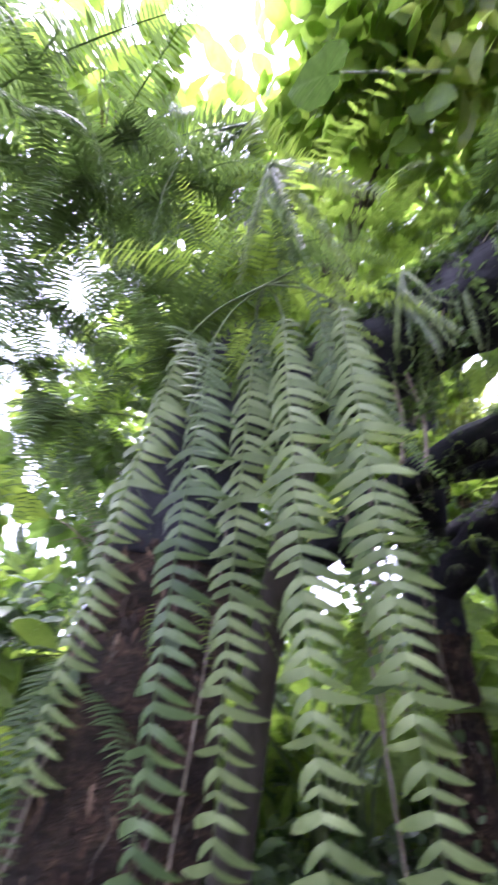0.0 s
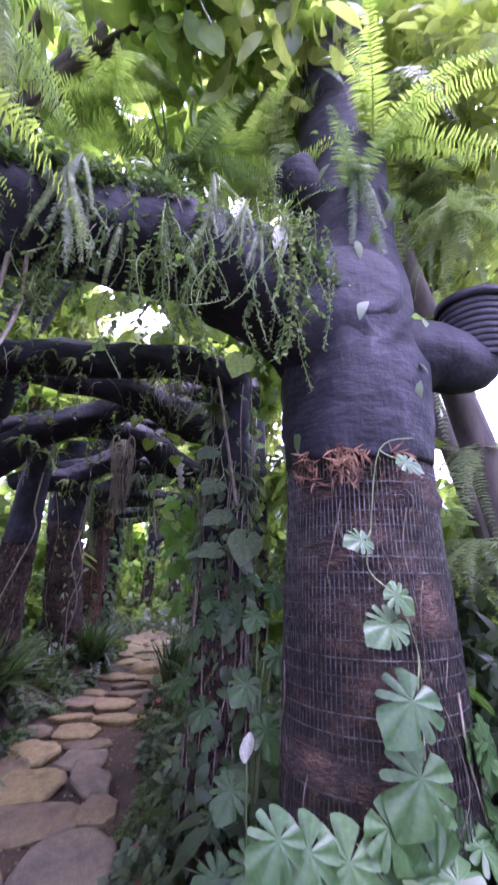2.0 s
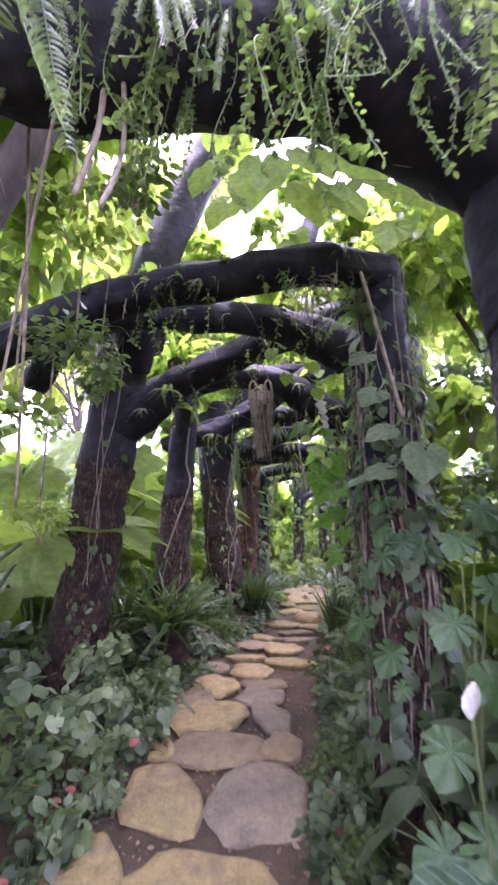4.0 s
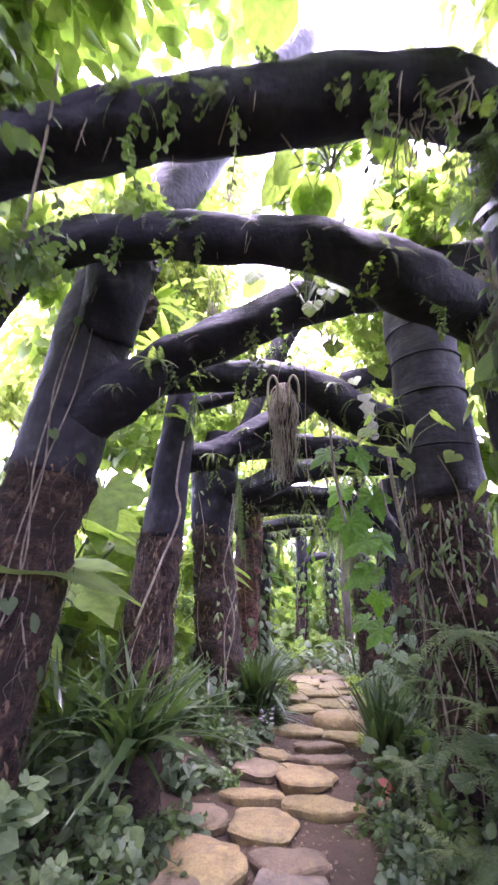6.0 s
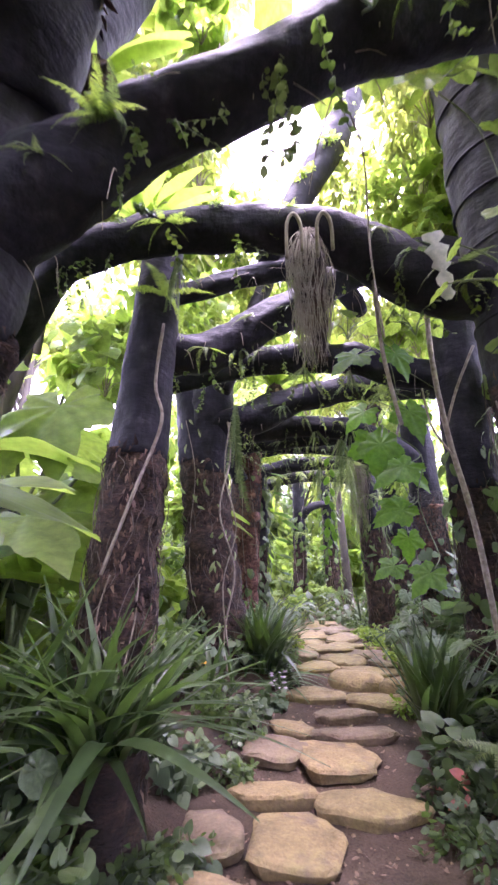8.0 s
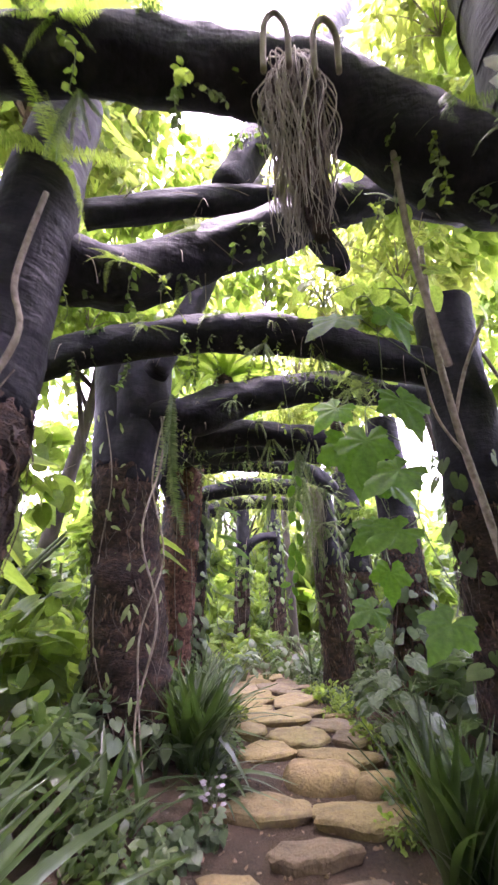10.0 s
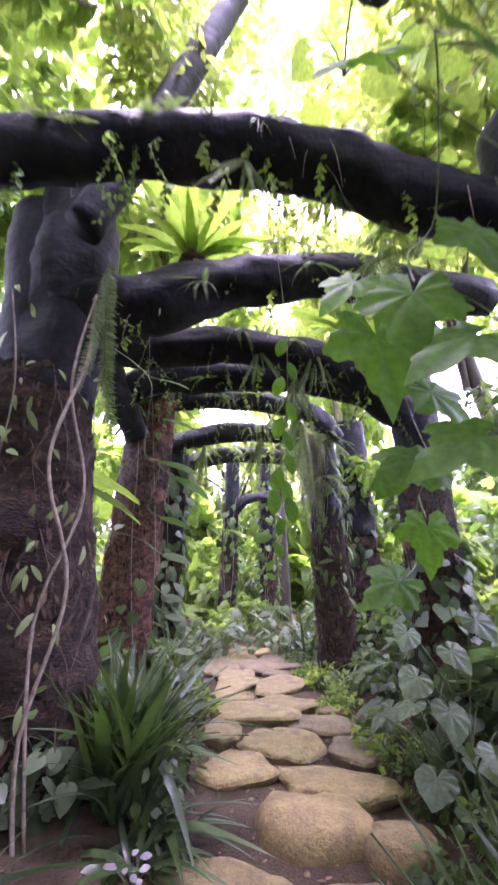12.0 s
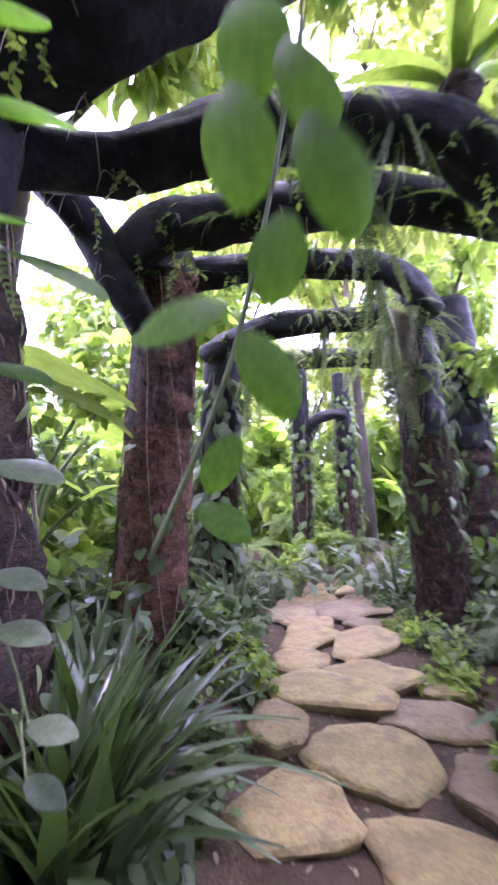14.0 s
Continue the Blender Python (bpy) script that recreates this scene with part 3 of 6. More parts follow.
def wire_wrap(axis_at, r_at, z0, z1, nv=118, dz=0.07, wire=0.0022):
    """Welded wire mesh bent round a trunk: upright wires and rings."""
    sets = []
    r2 = np.random.default_rng(5)
    for i in range(nv):
        a = 2 * math.pi * i / nv
        pts = []
        for z in np.linspace(z0, z1, 9):
            c, r = axis_at(z), r_at(z) + 0.014 + 0.006 * math.sin(7 * a + z * 5)
            pts.append((c[0] + r * math.cos(a), c[1] + r * math.sin(a), z))
        V, T = [], []
        for p in pts:
            V += [(p[0] - wire * 1.2, p[1], p[2]), (p[0] + wire * 1.2, p[1] - wire, p[2]), (p[0] + wire * .5, p[1] + wire * 1.2, p[2])]
        for q in range(8):
            for j in range(3):
                a0, b0 = q * 3 + j, q * 3 + (j + 1) % 3
                T += [(a0, b0, b0 + 3), (a0, b0 + 3, a0 + 3)]
        sets.append((np.array(V), np.array(T), np.zeros((len(V), 2))))
    for z in np.arange(z0, z1, dz):
        c = axis_at(z)
        sets.append(ring_tie((c[0], c[1], z), r_at(z) + 0.016, wire * r2.choice([.4, .5, .6, 1.2]), 44, r2.normal(0, 0.004)))
    return merge(*sets)


def root_strands(axis_at, r_at, z0, z1, count, seed, rad=0.004, spreadr=0.03):
    r = np.random.default_rng(seed)
    sets = []
    for _ in range(count):
        a, z = r.uniform(0, 6.28), r.uniform(z0, z1)
        ln = r.uniform(0.15, 0.6)
        pts = []
        for q in range(4):
            zz = max(z0, z - ln * q / 3)
            c = axis_at(zz)
            rr = r_at(zz) + 0.01 + r.uniform(0, spreadr)
            aa = a + r.normal(0, 0.12)
            pts.append((c[0] + rr * math.cos(aa), c[1] + rr * math.sin(aa), zz))
        sets.append(tube(pts, [rad, rad * .8, rad * .6, rad * .3], 4, caps=False))
    return merge(*sets)


def bark_plates(axis_at, r_at, z0, z1, count, seed):
    """Rough flakes and stubs of old leaf bases that stand off the fibrous trunk."""
    r = np.random.default_rng(seed)
    leaf = blade(0.15, 2, 0.3, 0.4)
    a, z = r.uniform(0, 6.28, count), r.uniform(z0, z1, count)
    pos = np.array([(axis_at(q)[0] + (r_at(q) * 0.985) * math.cos(t), axis_at(q)[1] + (r_at(q) * 0.985) * math.sin(t), q) for t, q in zip(a, z)])
    out = np.c_[np.cos(a), np.sin(a), np.zeros(count)]
    yd = out * r.uniform(0.15, 1.1, count)[:, None] + np.c_[r.normal(0, .3, (count, 2)), r.choice([-1, 1], count, p=[.6, .4])]
    return spread(leaf, mats_of(pos, yd, out, r.uniform(0.025, 0.1, count)))


def pillar(name, label, base, top, r0, r1, z_split, mesh_band=None, seed=0, strands=60, ties=(), pale=False, fibre=False, flakes=2200):
    """A made-up tree trunk: fibrous brown lower part, charcoal wrapped upper part, with wire and ties."""
    z0 = ground_z(base[0], base[1]) - 0.08
    B, Tp = np.array((base[0], base[1], z0)), np.array(top, float)

    def axis_at(z):
        f = (z - z0) / (Tp[2] - z0)
        return B[0] + (Tp[0] - B[0]) * f, B[1] + (Tp[1] - B[1]) * f

    def r_at(z):
        f = min(1, max(0, (z - z0) / (Tp[2] - z0)))
        return r0 + (r1 - r0) * f + 0.05 * r0 * math.exp(-f * 12)

    e = empty_thing(name, (0, 0, 0), label, "pillar", "trunk pillars along the path")
    zl = np.linspace(z0, z_split, 9)
    put("lower_trunk", tri_mesh("lower_trunk", *tube([(*axis_at(z), z) for z in zl], [r_at(z) for z in zl], 36, 0.1 if mesh_band and r0 > .4 else 0.2, True, 5.0, seed)), M_DFIBRE if fibre else M_BARK, e, label="fibrous dark brown lower trunk")
    zu = np.linspace(z_split - 0.04, Tp[2], 6)
    put("upper_trunk", tri_mesh("upper_trunk", *tube([(*axis_at(z), z) for z in zu], [r_at(z) * (1.03 - 0.05 * i / 5) for i, z in enumerate(zu)], 28, 0.10, True, 2.6, seed + 9)), M_CHARP if pale else M_CHAR, e, label="smooth charcoal upper trunk")
    put("flaky_bark", tri_mesh("bark_flakes", *bark_plates(axis_at, r_at, z0, z_split + 0.03, flakes, seed + 1)), M_FLAKE, e, label="flaking brown bark and old leaf bases", kind="stuff")
    if strands:
        put("root_tangle", tri_mesh("aerial_roots", *root_strands(axis_at, r_at, z0 + 0.05, z_split + 0.15, strands, seed + 2)), M_ROOT if not fibre else M_DFIBRE, e, label="thin dry roots over the bark", kind="stuff")
    if mesh_band:
        put("wire_mesh", tri_mesh("wire_mesh", *wire_wrap(axis_at, r_at, *mesh_band)), M_WIRE, e, label="galvanised wire mesh sleeve")
    for z in ties:
        put("tie_ring", tri_mesh("tie_ring", *ring_tie((*axis_at(z), z), r_at(z) * 1.03, 0.009, 40, 0.03)), M_CHAR, e, label="dark binding ring")
    return e, axis_at, r_at


PILLARS = {}
for key, label, base, top, r0, r1, zs, kw in [
    ("r1", "broad pillar with wire mesh sleeve and charcoal upper trunk", (1.27, 2.12), (1.42, 2.2, 6.2), 0.45, 0.29, 2.3, dict(mesh_band=(0.35, 2.34), strands=60, flakes=50)),
    ("l0", "dark trunk pillar behind hanging fern fronds", (-2.35, 1.1), (-1.25, 1.75, 5.4), 0.42, 0.34, 2.35, dict(strands=70)),
    # pale=True: skylight on the upper trunk put into its colour
    ("l1", "leaning charcoal pillar with brown rooty base", (-2.24, 5.0), (-1.8, 4.95, 3.95), 0.27, 0.31, 2.25, dict(strands=110, pale=True)),
    ("l2", "pillar with smooth dark top and rooty brown base", (-1.66, 6.4), (-1.42, 6.4, 4.0), 0.26, 0.17, 2.05, dict(strands=120)),
    ("l3", "shaggy dark brown pillar wound with dry vines", (-1.2, 9.15), (-1.64, 9.1, 4.1), 0.36, 0.3, 2.7, dict(strands=120)),
    ("l4", "pillar wrapped with reddish coconut fibre and wire", (-1.12, 11.0), (-0.92, 11.0, 3.5), 0.29, 0.25, 3.3, dict(strands=260, fibre=True, mesh_band=(1.9, 2.7))),
    ("l5", "far dark pillar with rough black top", (-0.95, 13.1), (-0.78, 13.1, 3.4), 0.28, 0.24, 1.6, dict(strands=30)),
    ("c1", "slim forked dark pillar at the end of the path", (0.30, 16.2), (0.42, 16.2, 4.2), 0.2, 0.17, 1.9, dict(strands=40)),
    ("r1b", "dark pillar covered with climbing leaves", (0.80, 3.62), (0.84, 3.58, 3.55), 0.25, 0.17, 1.7, dict(strands=60)),
    ("r1c", "slim dark pillar between two leafy pillars", (1.32, 4.78), (1.32, 4.78, 3.5), 0.22, 0.19, 2.0, dict(strands=40)),
    ("r2", "charcoal pillar ringed with bindings above brown base", (1.18, 6.0), (1.22, 5.88, 5.9), 0.3, 0.35, 2.3, dict(strands=60, pale=True, ties=(2.75, 3.3, 3.7, 4.05, 4.6))),
    ("r3", "charcoal pillar beside a pale climbing stem", (1.58, 7.9), (1.68, 7.9, 4.0), 0.25, 0.26, 2.0, dict(strands=90)),
    ("r4", "grey brown pillar with wire mesh over bark", (1.92, 10.0), (1.86, 9.95, 3.7), 0.24, 0.22, 2.1, dict(strands=120, mesh_band=(0.4, 2.3), fibre=True)),
    ("r5", "pillar veiled by hanging fern strands", (1.62, 12.2), (1.52, 12.2, 3.5), 0.26, 0.2, 1.9, dict(strands=140)),
    ("r6", "far pillar with root-covered brown trunk", (2.55, 13.4), (2.45, 13.4, 4.0), 0.34, 0.28, 1.9, dict(strands=60)),
    ("r7", "far leafy pillar beyond the bend", (1.35, 16.5), (1.3, 16.5, 4.0), 0.22, 0.18, 1.8, dict(strands=30)),
]:
    PILLARS[key] = pillar("trunk_pillar", label, base, top, r0, r1, zs, seed=len(PILLARS) * 4 + 1, **kw)

# the near pillar: shoulder, sawn knot, side stub and ribbed branch
e1 = PILLARS["r1"][0]
put("shoulder", tri_mesh("shoulder", *tube([(1.3, 2.12, 2.24), (1.3, 2.11, 2.45), (1.3, 2.1, 2.75), (1.32, 2.12, 3.05), (1.36, 2.14, 3.5), (1.38, 2.16, 3.9)], [.405, .43, .425, .4, .37, .3], 32, 0.08, True, 2.4, 4)), M_CHAR, e1)
put("knot", tri_mesh("knot", *tube([(1.26, 2.05, 3.22), (1.21, 1.86, 3.26), (1.19, 1.76, 3.28), (1.185, 1.725, 3.285)], [.33, .31, .27, .12], 26, 0.05, True, 3.0, 8)), M_CHARP, e1, label="round pale grey sawn knot")
put("knot_rim", tri_mesh("knot_rim", *tube([(1.215 + .3 * math.cos(q * .35), 1.87, 3.255 + .3 * math.sin(q * .35)) for q in range(19)], .022, 8, .3, True, 6, 3)), M_CHAR, e1, label="dark fold round the knot")
put("branch", tri_mesh("branch", *tube([(1.4, 2.05, 2.85), (1.72, 1.95, 2.95), (1.98, 1.9, 2.9), (2.08, 1.9, 2.98)], [.25, .22, .17, .12], 22, 0.07, True, 2.4, 2)), M_CHAR, e1)
for q in range(9):
    put("rib", tri_mesh("rib", *ring_tie((2.09, 1.9, 2.93 + q * 0.042), 0.185 - 0.004 * (8 - q), 0.02, 36, 0.0)), M_CHARP, e1)
put("pot_body", tri_mesh("pot_body", *tube([(2.09, 1.9, 2.9), (2.09, 1.9, 3.1), (2.09, 1.9, 3.3)], [.15, .165, .18], 30, 0, True)), M_CHAR, e1)
put("rim", tri_mesh("rim", *ring_tie((2.09, 1.9, 3.32), 0.2, 0.026, 36, 0.0)), M_CHAR, e1, label="black ribbed pot rim")
put("stub", tri_mesh("stub", *tube([(1.3, 2.12, 3.95), (1.05, 2.06, 4.15), (0.93, 2.03, 4.35)], [.16, .15, .14], 18, 0.06, True, 3, 5)), M_CHAR, e1)
for q, (ang, wid, count) in enumerate(((3.55, .1, 60), (4.1, .12, 110), (4.7, .1, 24))):
    r9 = np.random.default_rng(q + 91)
    aa, zz = r9.normal(ang, wid, count), r9.uniform(2.1, 2.27, count)
    ps = np.c_[1.3 + .425 * np.cos(aa), 2.12 + .425 * np.sin(aa), zz]
    ou = np.c_[np.cos(aa), np.sin(aa), np.zeros(count)]
    put("fibre_tuft", tri_mesh("fibre_tuft", *spread(blade(.07, 2, .3, .4), mats_of(ps, ou * .5 + r9.normal(0, .5, (count, 3)) + (0, 0, -.3), ou, r9.uniform(.03, .1, count)))), M_FIBRE, e1, label="orange coconut fibre tuft", kind="stuff")


put("shoulder", tri_mesh("shoulder", *tube([(-1.42, 9.1, 2.5), (-1.4, 9.08, 2.75), (-1.36, 9.06, 3.2), (-1.36, 9.04, 3.7), (-1.4, 9.0, 4.3)], [.28, .31, .33, .33, .28], 28, 0.14, True, 3.0, 61)), M_CHAR, PILLARS["l3"][0], label="swollen charcoal top of the trunk")


def stray_roots(e, pts, r, seed, count=26):
    """Thin dry roots that hang from a limb, as one part of it."""
    rr = np.random.default_rng(int(seed * 10) + 2)
    P, k = np.array(pts), len(pts)
    strays = []
    for _ in range(count):
        t = rr.uniform(.2, k - 1.2)
        j = int(t)
        q = P[j] * (1 - t + j) + P[j + 1] * (t - j)
        a = rr.uniform(0, 6.28)
        q = q + np.array((0, math.cos(a), math.sin(a))) * r[j] * .95
        d = rr.normal(0, .1, 3)
        strays.append(tube([q, q + d * .6 + (0, 0, -.04), q + d + (0, 0, -rr.uniform(.05, .25))], [.004, .003, .0015], 4, caps=False))
    put("root_tangle", tri_mesh("root_tangle", *merge(*strays)), M_STEM, e, label="stray dry roots", kind="stuff")


def beam(label, pts, r, seed, pale=False):
    e = empty_thing("branch_beam", (0, 0, 0), label, "beam", "branch beams over the path")
    put("limb", tri_mesh("limb", *tube(pts, r, 22, 0.24, True, 2.6, seed)), M_CHARP if pale else M_CHAR, e)
    stray_roots(e, pts, r, seed)
    return e


BEAMS = [
    ("thick charcoal arch limb draped with vines", [(1.25, 2.1, 2.95), (0.85, 2.0, 3.2), (0.4, 1.9, 3.3), (-0.05, 1.8, 3.3), (-0.5, 1.65, 3.15), (-0.95, 1.5, 3.05), (-1.42, 1.25, 2.95)], [.36, .33, .29, .25, .23, .22, .2]),
    ("long charcoal crossbeam with vines", [(-3.2, 3.5, 2.6), (-1.66, 3.32, 3.12), (-0.92, 3.3, 3.30), (-0.36, 3.3, 3.36), (0.31, 3.32, 3.43), (0.9, 3.5, 3.45)], [.15, .16, .145, .15, .15, .14]),
    ("bowed charcoal beam between pillars", [(-2.7, 4.6, 3.15), (-2.2, 4.3, 3.5), (-1.7, 4.15, 3.62), (-1.14, 4.1, 3.58), (-0.6, 4.1, 3.52), (-0.1, 4.1, 3.44), (0.25, 4.15, 3.32), (0.6, 4.3, 3.24), (1.28, 4.75, 3.3)], [.15, .155, .145, .14, .145, .155, .18, .2, .2]),
    ("thick rising limb from a leaning pillar", [(-1.85, 4.95, 2.7), (-1.46, 4.9, 2.9), (-1.1, 4.88, 3.2), (-0.53, 4.85, 3.44), (-0.14, 4.82, 3.6), (0.35, 4.8, 3.72), (0.95, 4.8, 3.84), (1.4, 4.78, 3.9)], [.24, .21, .17, .165, .175, .19, .21, .22]),
    ("arched charcoal beam holding a moss hanging", [(-2.9, 6.6, 2.95), (-2.18, 6.05, 3.38), (-1.84, 6, 3.54), (-1.47, 6, 3.67), (-1.08, 6, 3.71), (-0.69, 6, 3.7), (-0.3, 6, 3.65), (0.08, 6, 3.5), (0.42, 6, 3.23), (0.78, 5.98, 3.05), (1.15, 5.98, 2.95)], [.14, .15, .155, .16, .165, .17, .18, .19, .2, .2, .2]),
    ("rising charcoal limb over the path", [(-1.5, 6.5, 2.95), (-1.1, 6.7, 3.03), (-0.68, 6.75, 3.28), (-0.2, 6.8, 3.6), (0.3, 6.8, 3.9), (0.8, 6.85, 4.12), (1.45, 7.0, 4.25)], [.18, .17, .165, .17, .16, .15, .14]),
    ("pale thin limb above the crossbeams", [(-1.5, 7.0, 3.85), (-0.76, 7.0, 4.05), (-0.23, 7.0, 4.15), (0.5, 7.1, 4.2)], [.1, .1, .11, .1]),
    ("curved charcoal crossbeam with small clinging plants", [(-2.3, 8.1, 3.2), (-1.76, 8, 3.39), (-1.42, 8, 3.48), (-1.06, 8, 3.57), (-0.68, 8, 3.63), (-0.28, 8, 3.66), (0.13, 8, 3.67), (0.55, 8, 3.61), (0.97, 8, 3.46), (1.6, 7.95, 3.3)], [.15, .16, .165, .17, .17, .185, .19, .19, .19, .18]),
    ("charcoal limb carrying a nest fern", [(-1.4, 9, 3.1), (-0.75, 9, 3.28), (-0.31, 9, 3.47), (0.04, 9, 3.57), (0.62, 9, 3.68), (1.16, 9.05, 3.72), (2.3, 9.2, 3.75)], [.25, .23, .215, .2, .18, .18, .17]),
    ("level plain charcoal crossbeam", [(-1.4, 9.4, 3.1), (-0.85, 9.7, 3.27), (-0.44, 9.7, 3.34), (-0.1, 9.7, 3.37), (0.43, 9.7, 3.34), (0.96, 9.72, 3.24), (1.33, 9.8, 3.03), (1.75, 9.9, 2.82)], [.15, .16, .165, .17, .165, .17, .18, .18]),
    ("short pale-topped charcoal crossbeam", [(-1.3, 10.7, 3.25), (-0.78, 10.4, 3.35), (-0.36, 10.4, 3.37), (0.11, 10.4, 3.42), (0.59, 10.4, 3.43), (1.07, 10.4, 3.38), (1.8, 10.6, 3.28)], [.17, .18, .18, .185, .18, .16, .15]),
    ("far charcoal crossbeam", [(-1.1, 11.3, 3.36), (-0.72, 11.2, 3.43), (-0.02, 11.2, 3.45), (0.68, 11.2, 3.41), (1.22, 11.4, 3.36), (1.7, 12, 3.3)], [.14, .14, .13, .13, .13, .13]),
    ("far charcoal crossbeam with ferns on top", [(-0.95, 12.9, 3.3), (-0.08, 12.4, 3.38), (0.82, 12.4, 3.42), (1.7, 12.3, 3.38)], [.14, .15, .15, .14]),
    ("farthest crossbeam under the canopy", [(-0.75, 13.6, 3.1), (0.1, 13.7, 3.4), (1.0, 13.7, 3.4), (2.2, 13.6, 3.2)], [.14, .15, .14, .14]),
    ("thick slanting limb between two pillars", [(-1.5, 9.9, 3.55), (-1.38, 10.4, 3.42), (-1.22, 10.55, 3.1), (-1.05, 10.75, 2.72)], [.14, .15, .15, .13]),
    ("forked limb at the end of the path", [(0.40, 16.2, 2.6), (0.75, 16.1, 2.95), (1.3, 16.3, 3.1)], [.14, .12, .12]),
]
for i, (label, pts, r) in enumerate(BEAMS):
    beam(label, pts, r, i * 5.3)
for i, (label, pts, r) in enumerate([
    ("dark leaning trunk rising above the beams", [(-2.1, 5.2, 2.6), (-1.93, 5.2, 3.9), (-1.62, 5.2, 4.9), (-1.27, 5.2, 5.85), (-.62, 5.2, 7.1), (.1, 5.2, 8.3)], [.2, .26, .27, .27, .25, .2]),
    ("dark leaning limb above the crossbeam", [(-1.15, 8.5, 3.5), (-0.8, 8.5, 4.35), (-0.4, 8.5, 5.5), (0.0, 8.5, 6.6)], [.13, .13, .12, .1]),
    ("slanting dark limb above the beams", [(.0, 7.2, 4.35), (.2, 7.2, 4.15), (.4, 7.25, 3.87), (.46, 7.25, 3.75)], [.1, .11, .1, .06]),
    ("slim pale pole standing behind a leafy pillar", [(0.92, 3.85, 0.0), (0.86, 3.85, 2.0), (0.82, 3.85, 3.0), (0.8, 3.8, 3.45)], [.045, .04, .035, .03]),
    ("short round stump limb with a ragged sawn top", [(-1.75, 4.9, 3.4), (-1.62, 4.72, 3.75), (-1.58, 4.66, 3.92), (-1.575, 4.65, 3.98)], [.24, .25, .27, .25]),
    ("dark limb leaning high over the path", [(-.5, 7.0, 4.2), (-.12, 7.0, 5.1), (.29, 7.0, 5.9), (.68, 7.0, 7.1)], [.13, .15, .18, .17]),
]):
    e = empty_thing("slanted_limb", (0, 0, 0), label, "limb")
    put("limb", tri_mesh("limb", *tube(pts, r, 18, 0.15, True, 2.4, i * 3.1 + 50)), M_CHARP if "pale" in label else M_CHAR, e)
    stray_roots(e, pts, r, i * 2.3 + 40, 16)


stub_top = next(o for o in bpy.data.objects if o.name.startswith("slanted_limb") and "sawn" in o["label"])
put("rim", tri_mesh("rim", *ring_tie((-1.575, 4.65, 3.95), .27, .022, 36, .012)), M_CHAR, stub_top, label="cracked dark rim of the stump")
rr9 = np.random.default_rng(64)
ra = rr9.uniform(0, 6.28, 60)
put("fibre_tuft", tri_mesh("fibre_tuft", *spread(blade(.16, 2, .3, .3), mats_of(np.c_[-1.575 + .27 * np.cos(ra), 4.65 + .27 * np.sin(ra), rr9.uniform(3.85, 3.97, 60)], np.c_[np.cos(ra) * .5, np.sin(ra) * .5, rr9.normal(-.4, .6, 60)], np.c_[np.cos(ra), np.sin(ra), np.zeros(60)], rr9.uniform(.04, .12, 60)))), M_FLAKE, stub_top, label="ragged brown fibres", kind="stuff")


# ---- plants: templates shared by many ----
rp = np.random.default_rng(21)
SMALL = blade(0.34, 3, 0.25, 0.25)
OVAL = blade(0.26, 4, 0.2, 0.35)
LONG = blade(0.14, 4, 0.2, 0.4)
HEART = lobed(heart_r, 2, 16, 0.15, 0.22, 0.25)
HEART_BIG = lobed(heart_r, 5, 44, 0.12, 0.2, 0.2)
GOURD = lobed(gourd_r, 4, 60, 0.1, 0.25, 0.22)
MONSTERA = lobed(split_r, 4, 130, 0.12, 0.22, 0.12)
STRAPS = [blade(0.03 + 0.006 * i, 9, 0.5, d, lambda s: min(1, 0.55 + s * 1.2) * (1 - max(0, s - 0.55) / 0.47) ** 0.8) for i, d in enumerate((0.12, 0.3, 0.6, 1.0))]
BANANA = blade(0.17, 14, 0.35, 0.55, None, 3, 0.012)
NEST = blade(0.085, 9, 0.3, 0.55, lambda s: math.sin(math.pi * min(1, 0.12 + 0.86 * s)) ** 0.6, 1, 0.008)
FRONDS = [frond(44, 0.12, 0.009, d, 2, seed=i) for i, d in enumerate((0.35, 0.65, 0.95))]
HANG = [frond(60, 0.055, 0.0062, d, 3, 0.4, 0.55, .2 + .15 * i, seed=5 + i) for i, d in enumerate((0.05, 0.12, 0.2))]


def globe(k, r, flat=1.0):
    u = r.normal(0, 1, (k, 3))
    u /= np.linalg.norm(u, axis=1, keepdims=True)
    u *= (r.uniform(0.25, 1, k) ** 0.45)[:, None]
    u[:, 2] *= flat
    return u


def leaf_cloud(template, k, size, leaf, r, flat=0.8, hang=0.35, lumps=7):
    """Leaves gathered in a few uneven lumps round twigs, not in a ball."""
    c = globe(lumps, r, flat) * size * 0.72
    pick = r.integers(0, lumps, k)
    pos = c[pick] + globe(k, r, 0.85) * size * r.uniform(0.28, 0.55, lumps)[pick][:, None]
    out = pos / np.maximum(np.linalg.norm(pos, axis=1, keepdims=True), 1e-3)
    yd = out * 0.7 + r.normal(0, 0.6, (k, 3))
    yd[:, 2] -= hang
    up = np.c_[r.normal(0, 0.55, (k, 2)), np.ones(k)] + out * 0.3
    return spread(template, mats_of(pos, yd, up, leaf * r.uniform(0.6, 1.25, k)))


def twigs(k, size, r, rad):
    sets = []
    for _ in range(k):
        d = globe(1, r, 0.8)[0] * size * 0.95
        sets.append(tube([(0, 0, -size * 0.8), d * 0.4 + (0, 0, -size * 0.3), d], [rad, rad * .6, rad * .25], 4, caps=False))
    return merge(*sets)


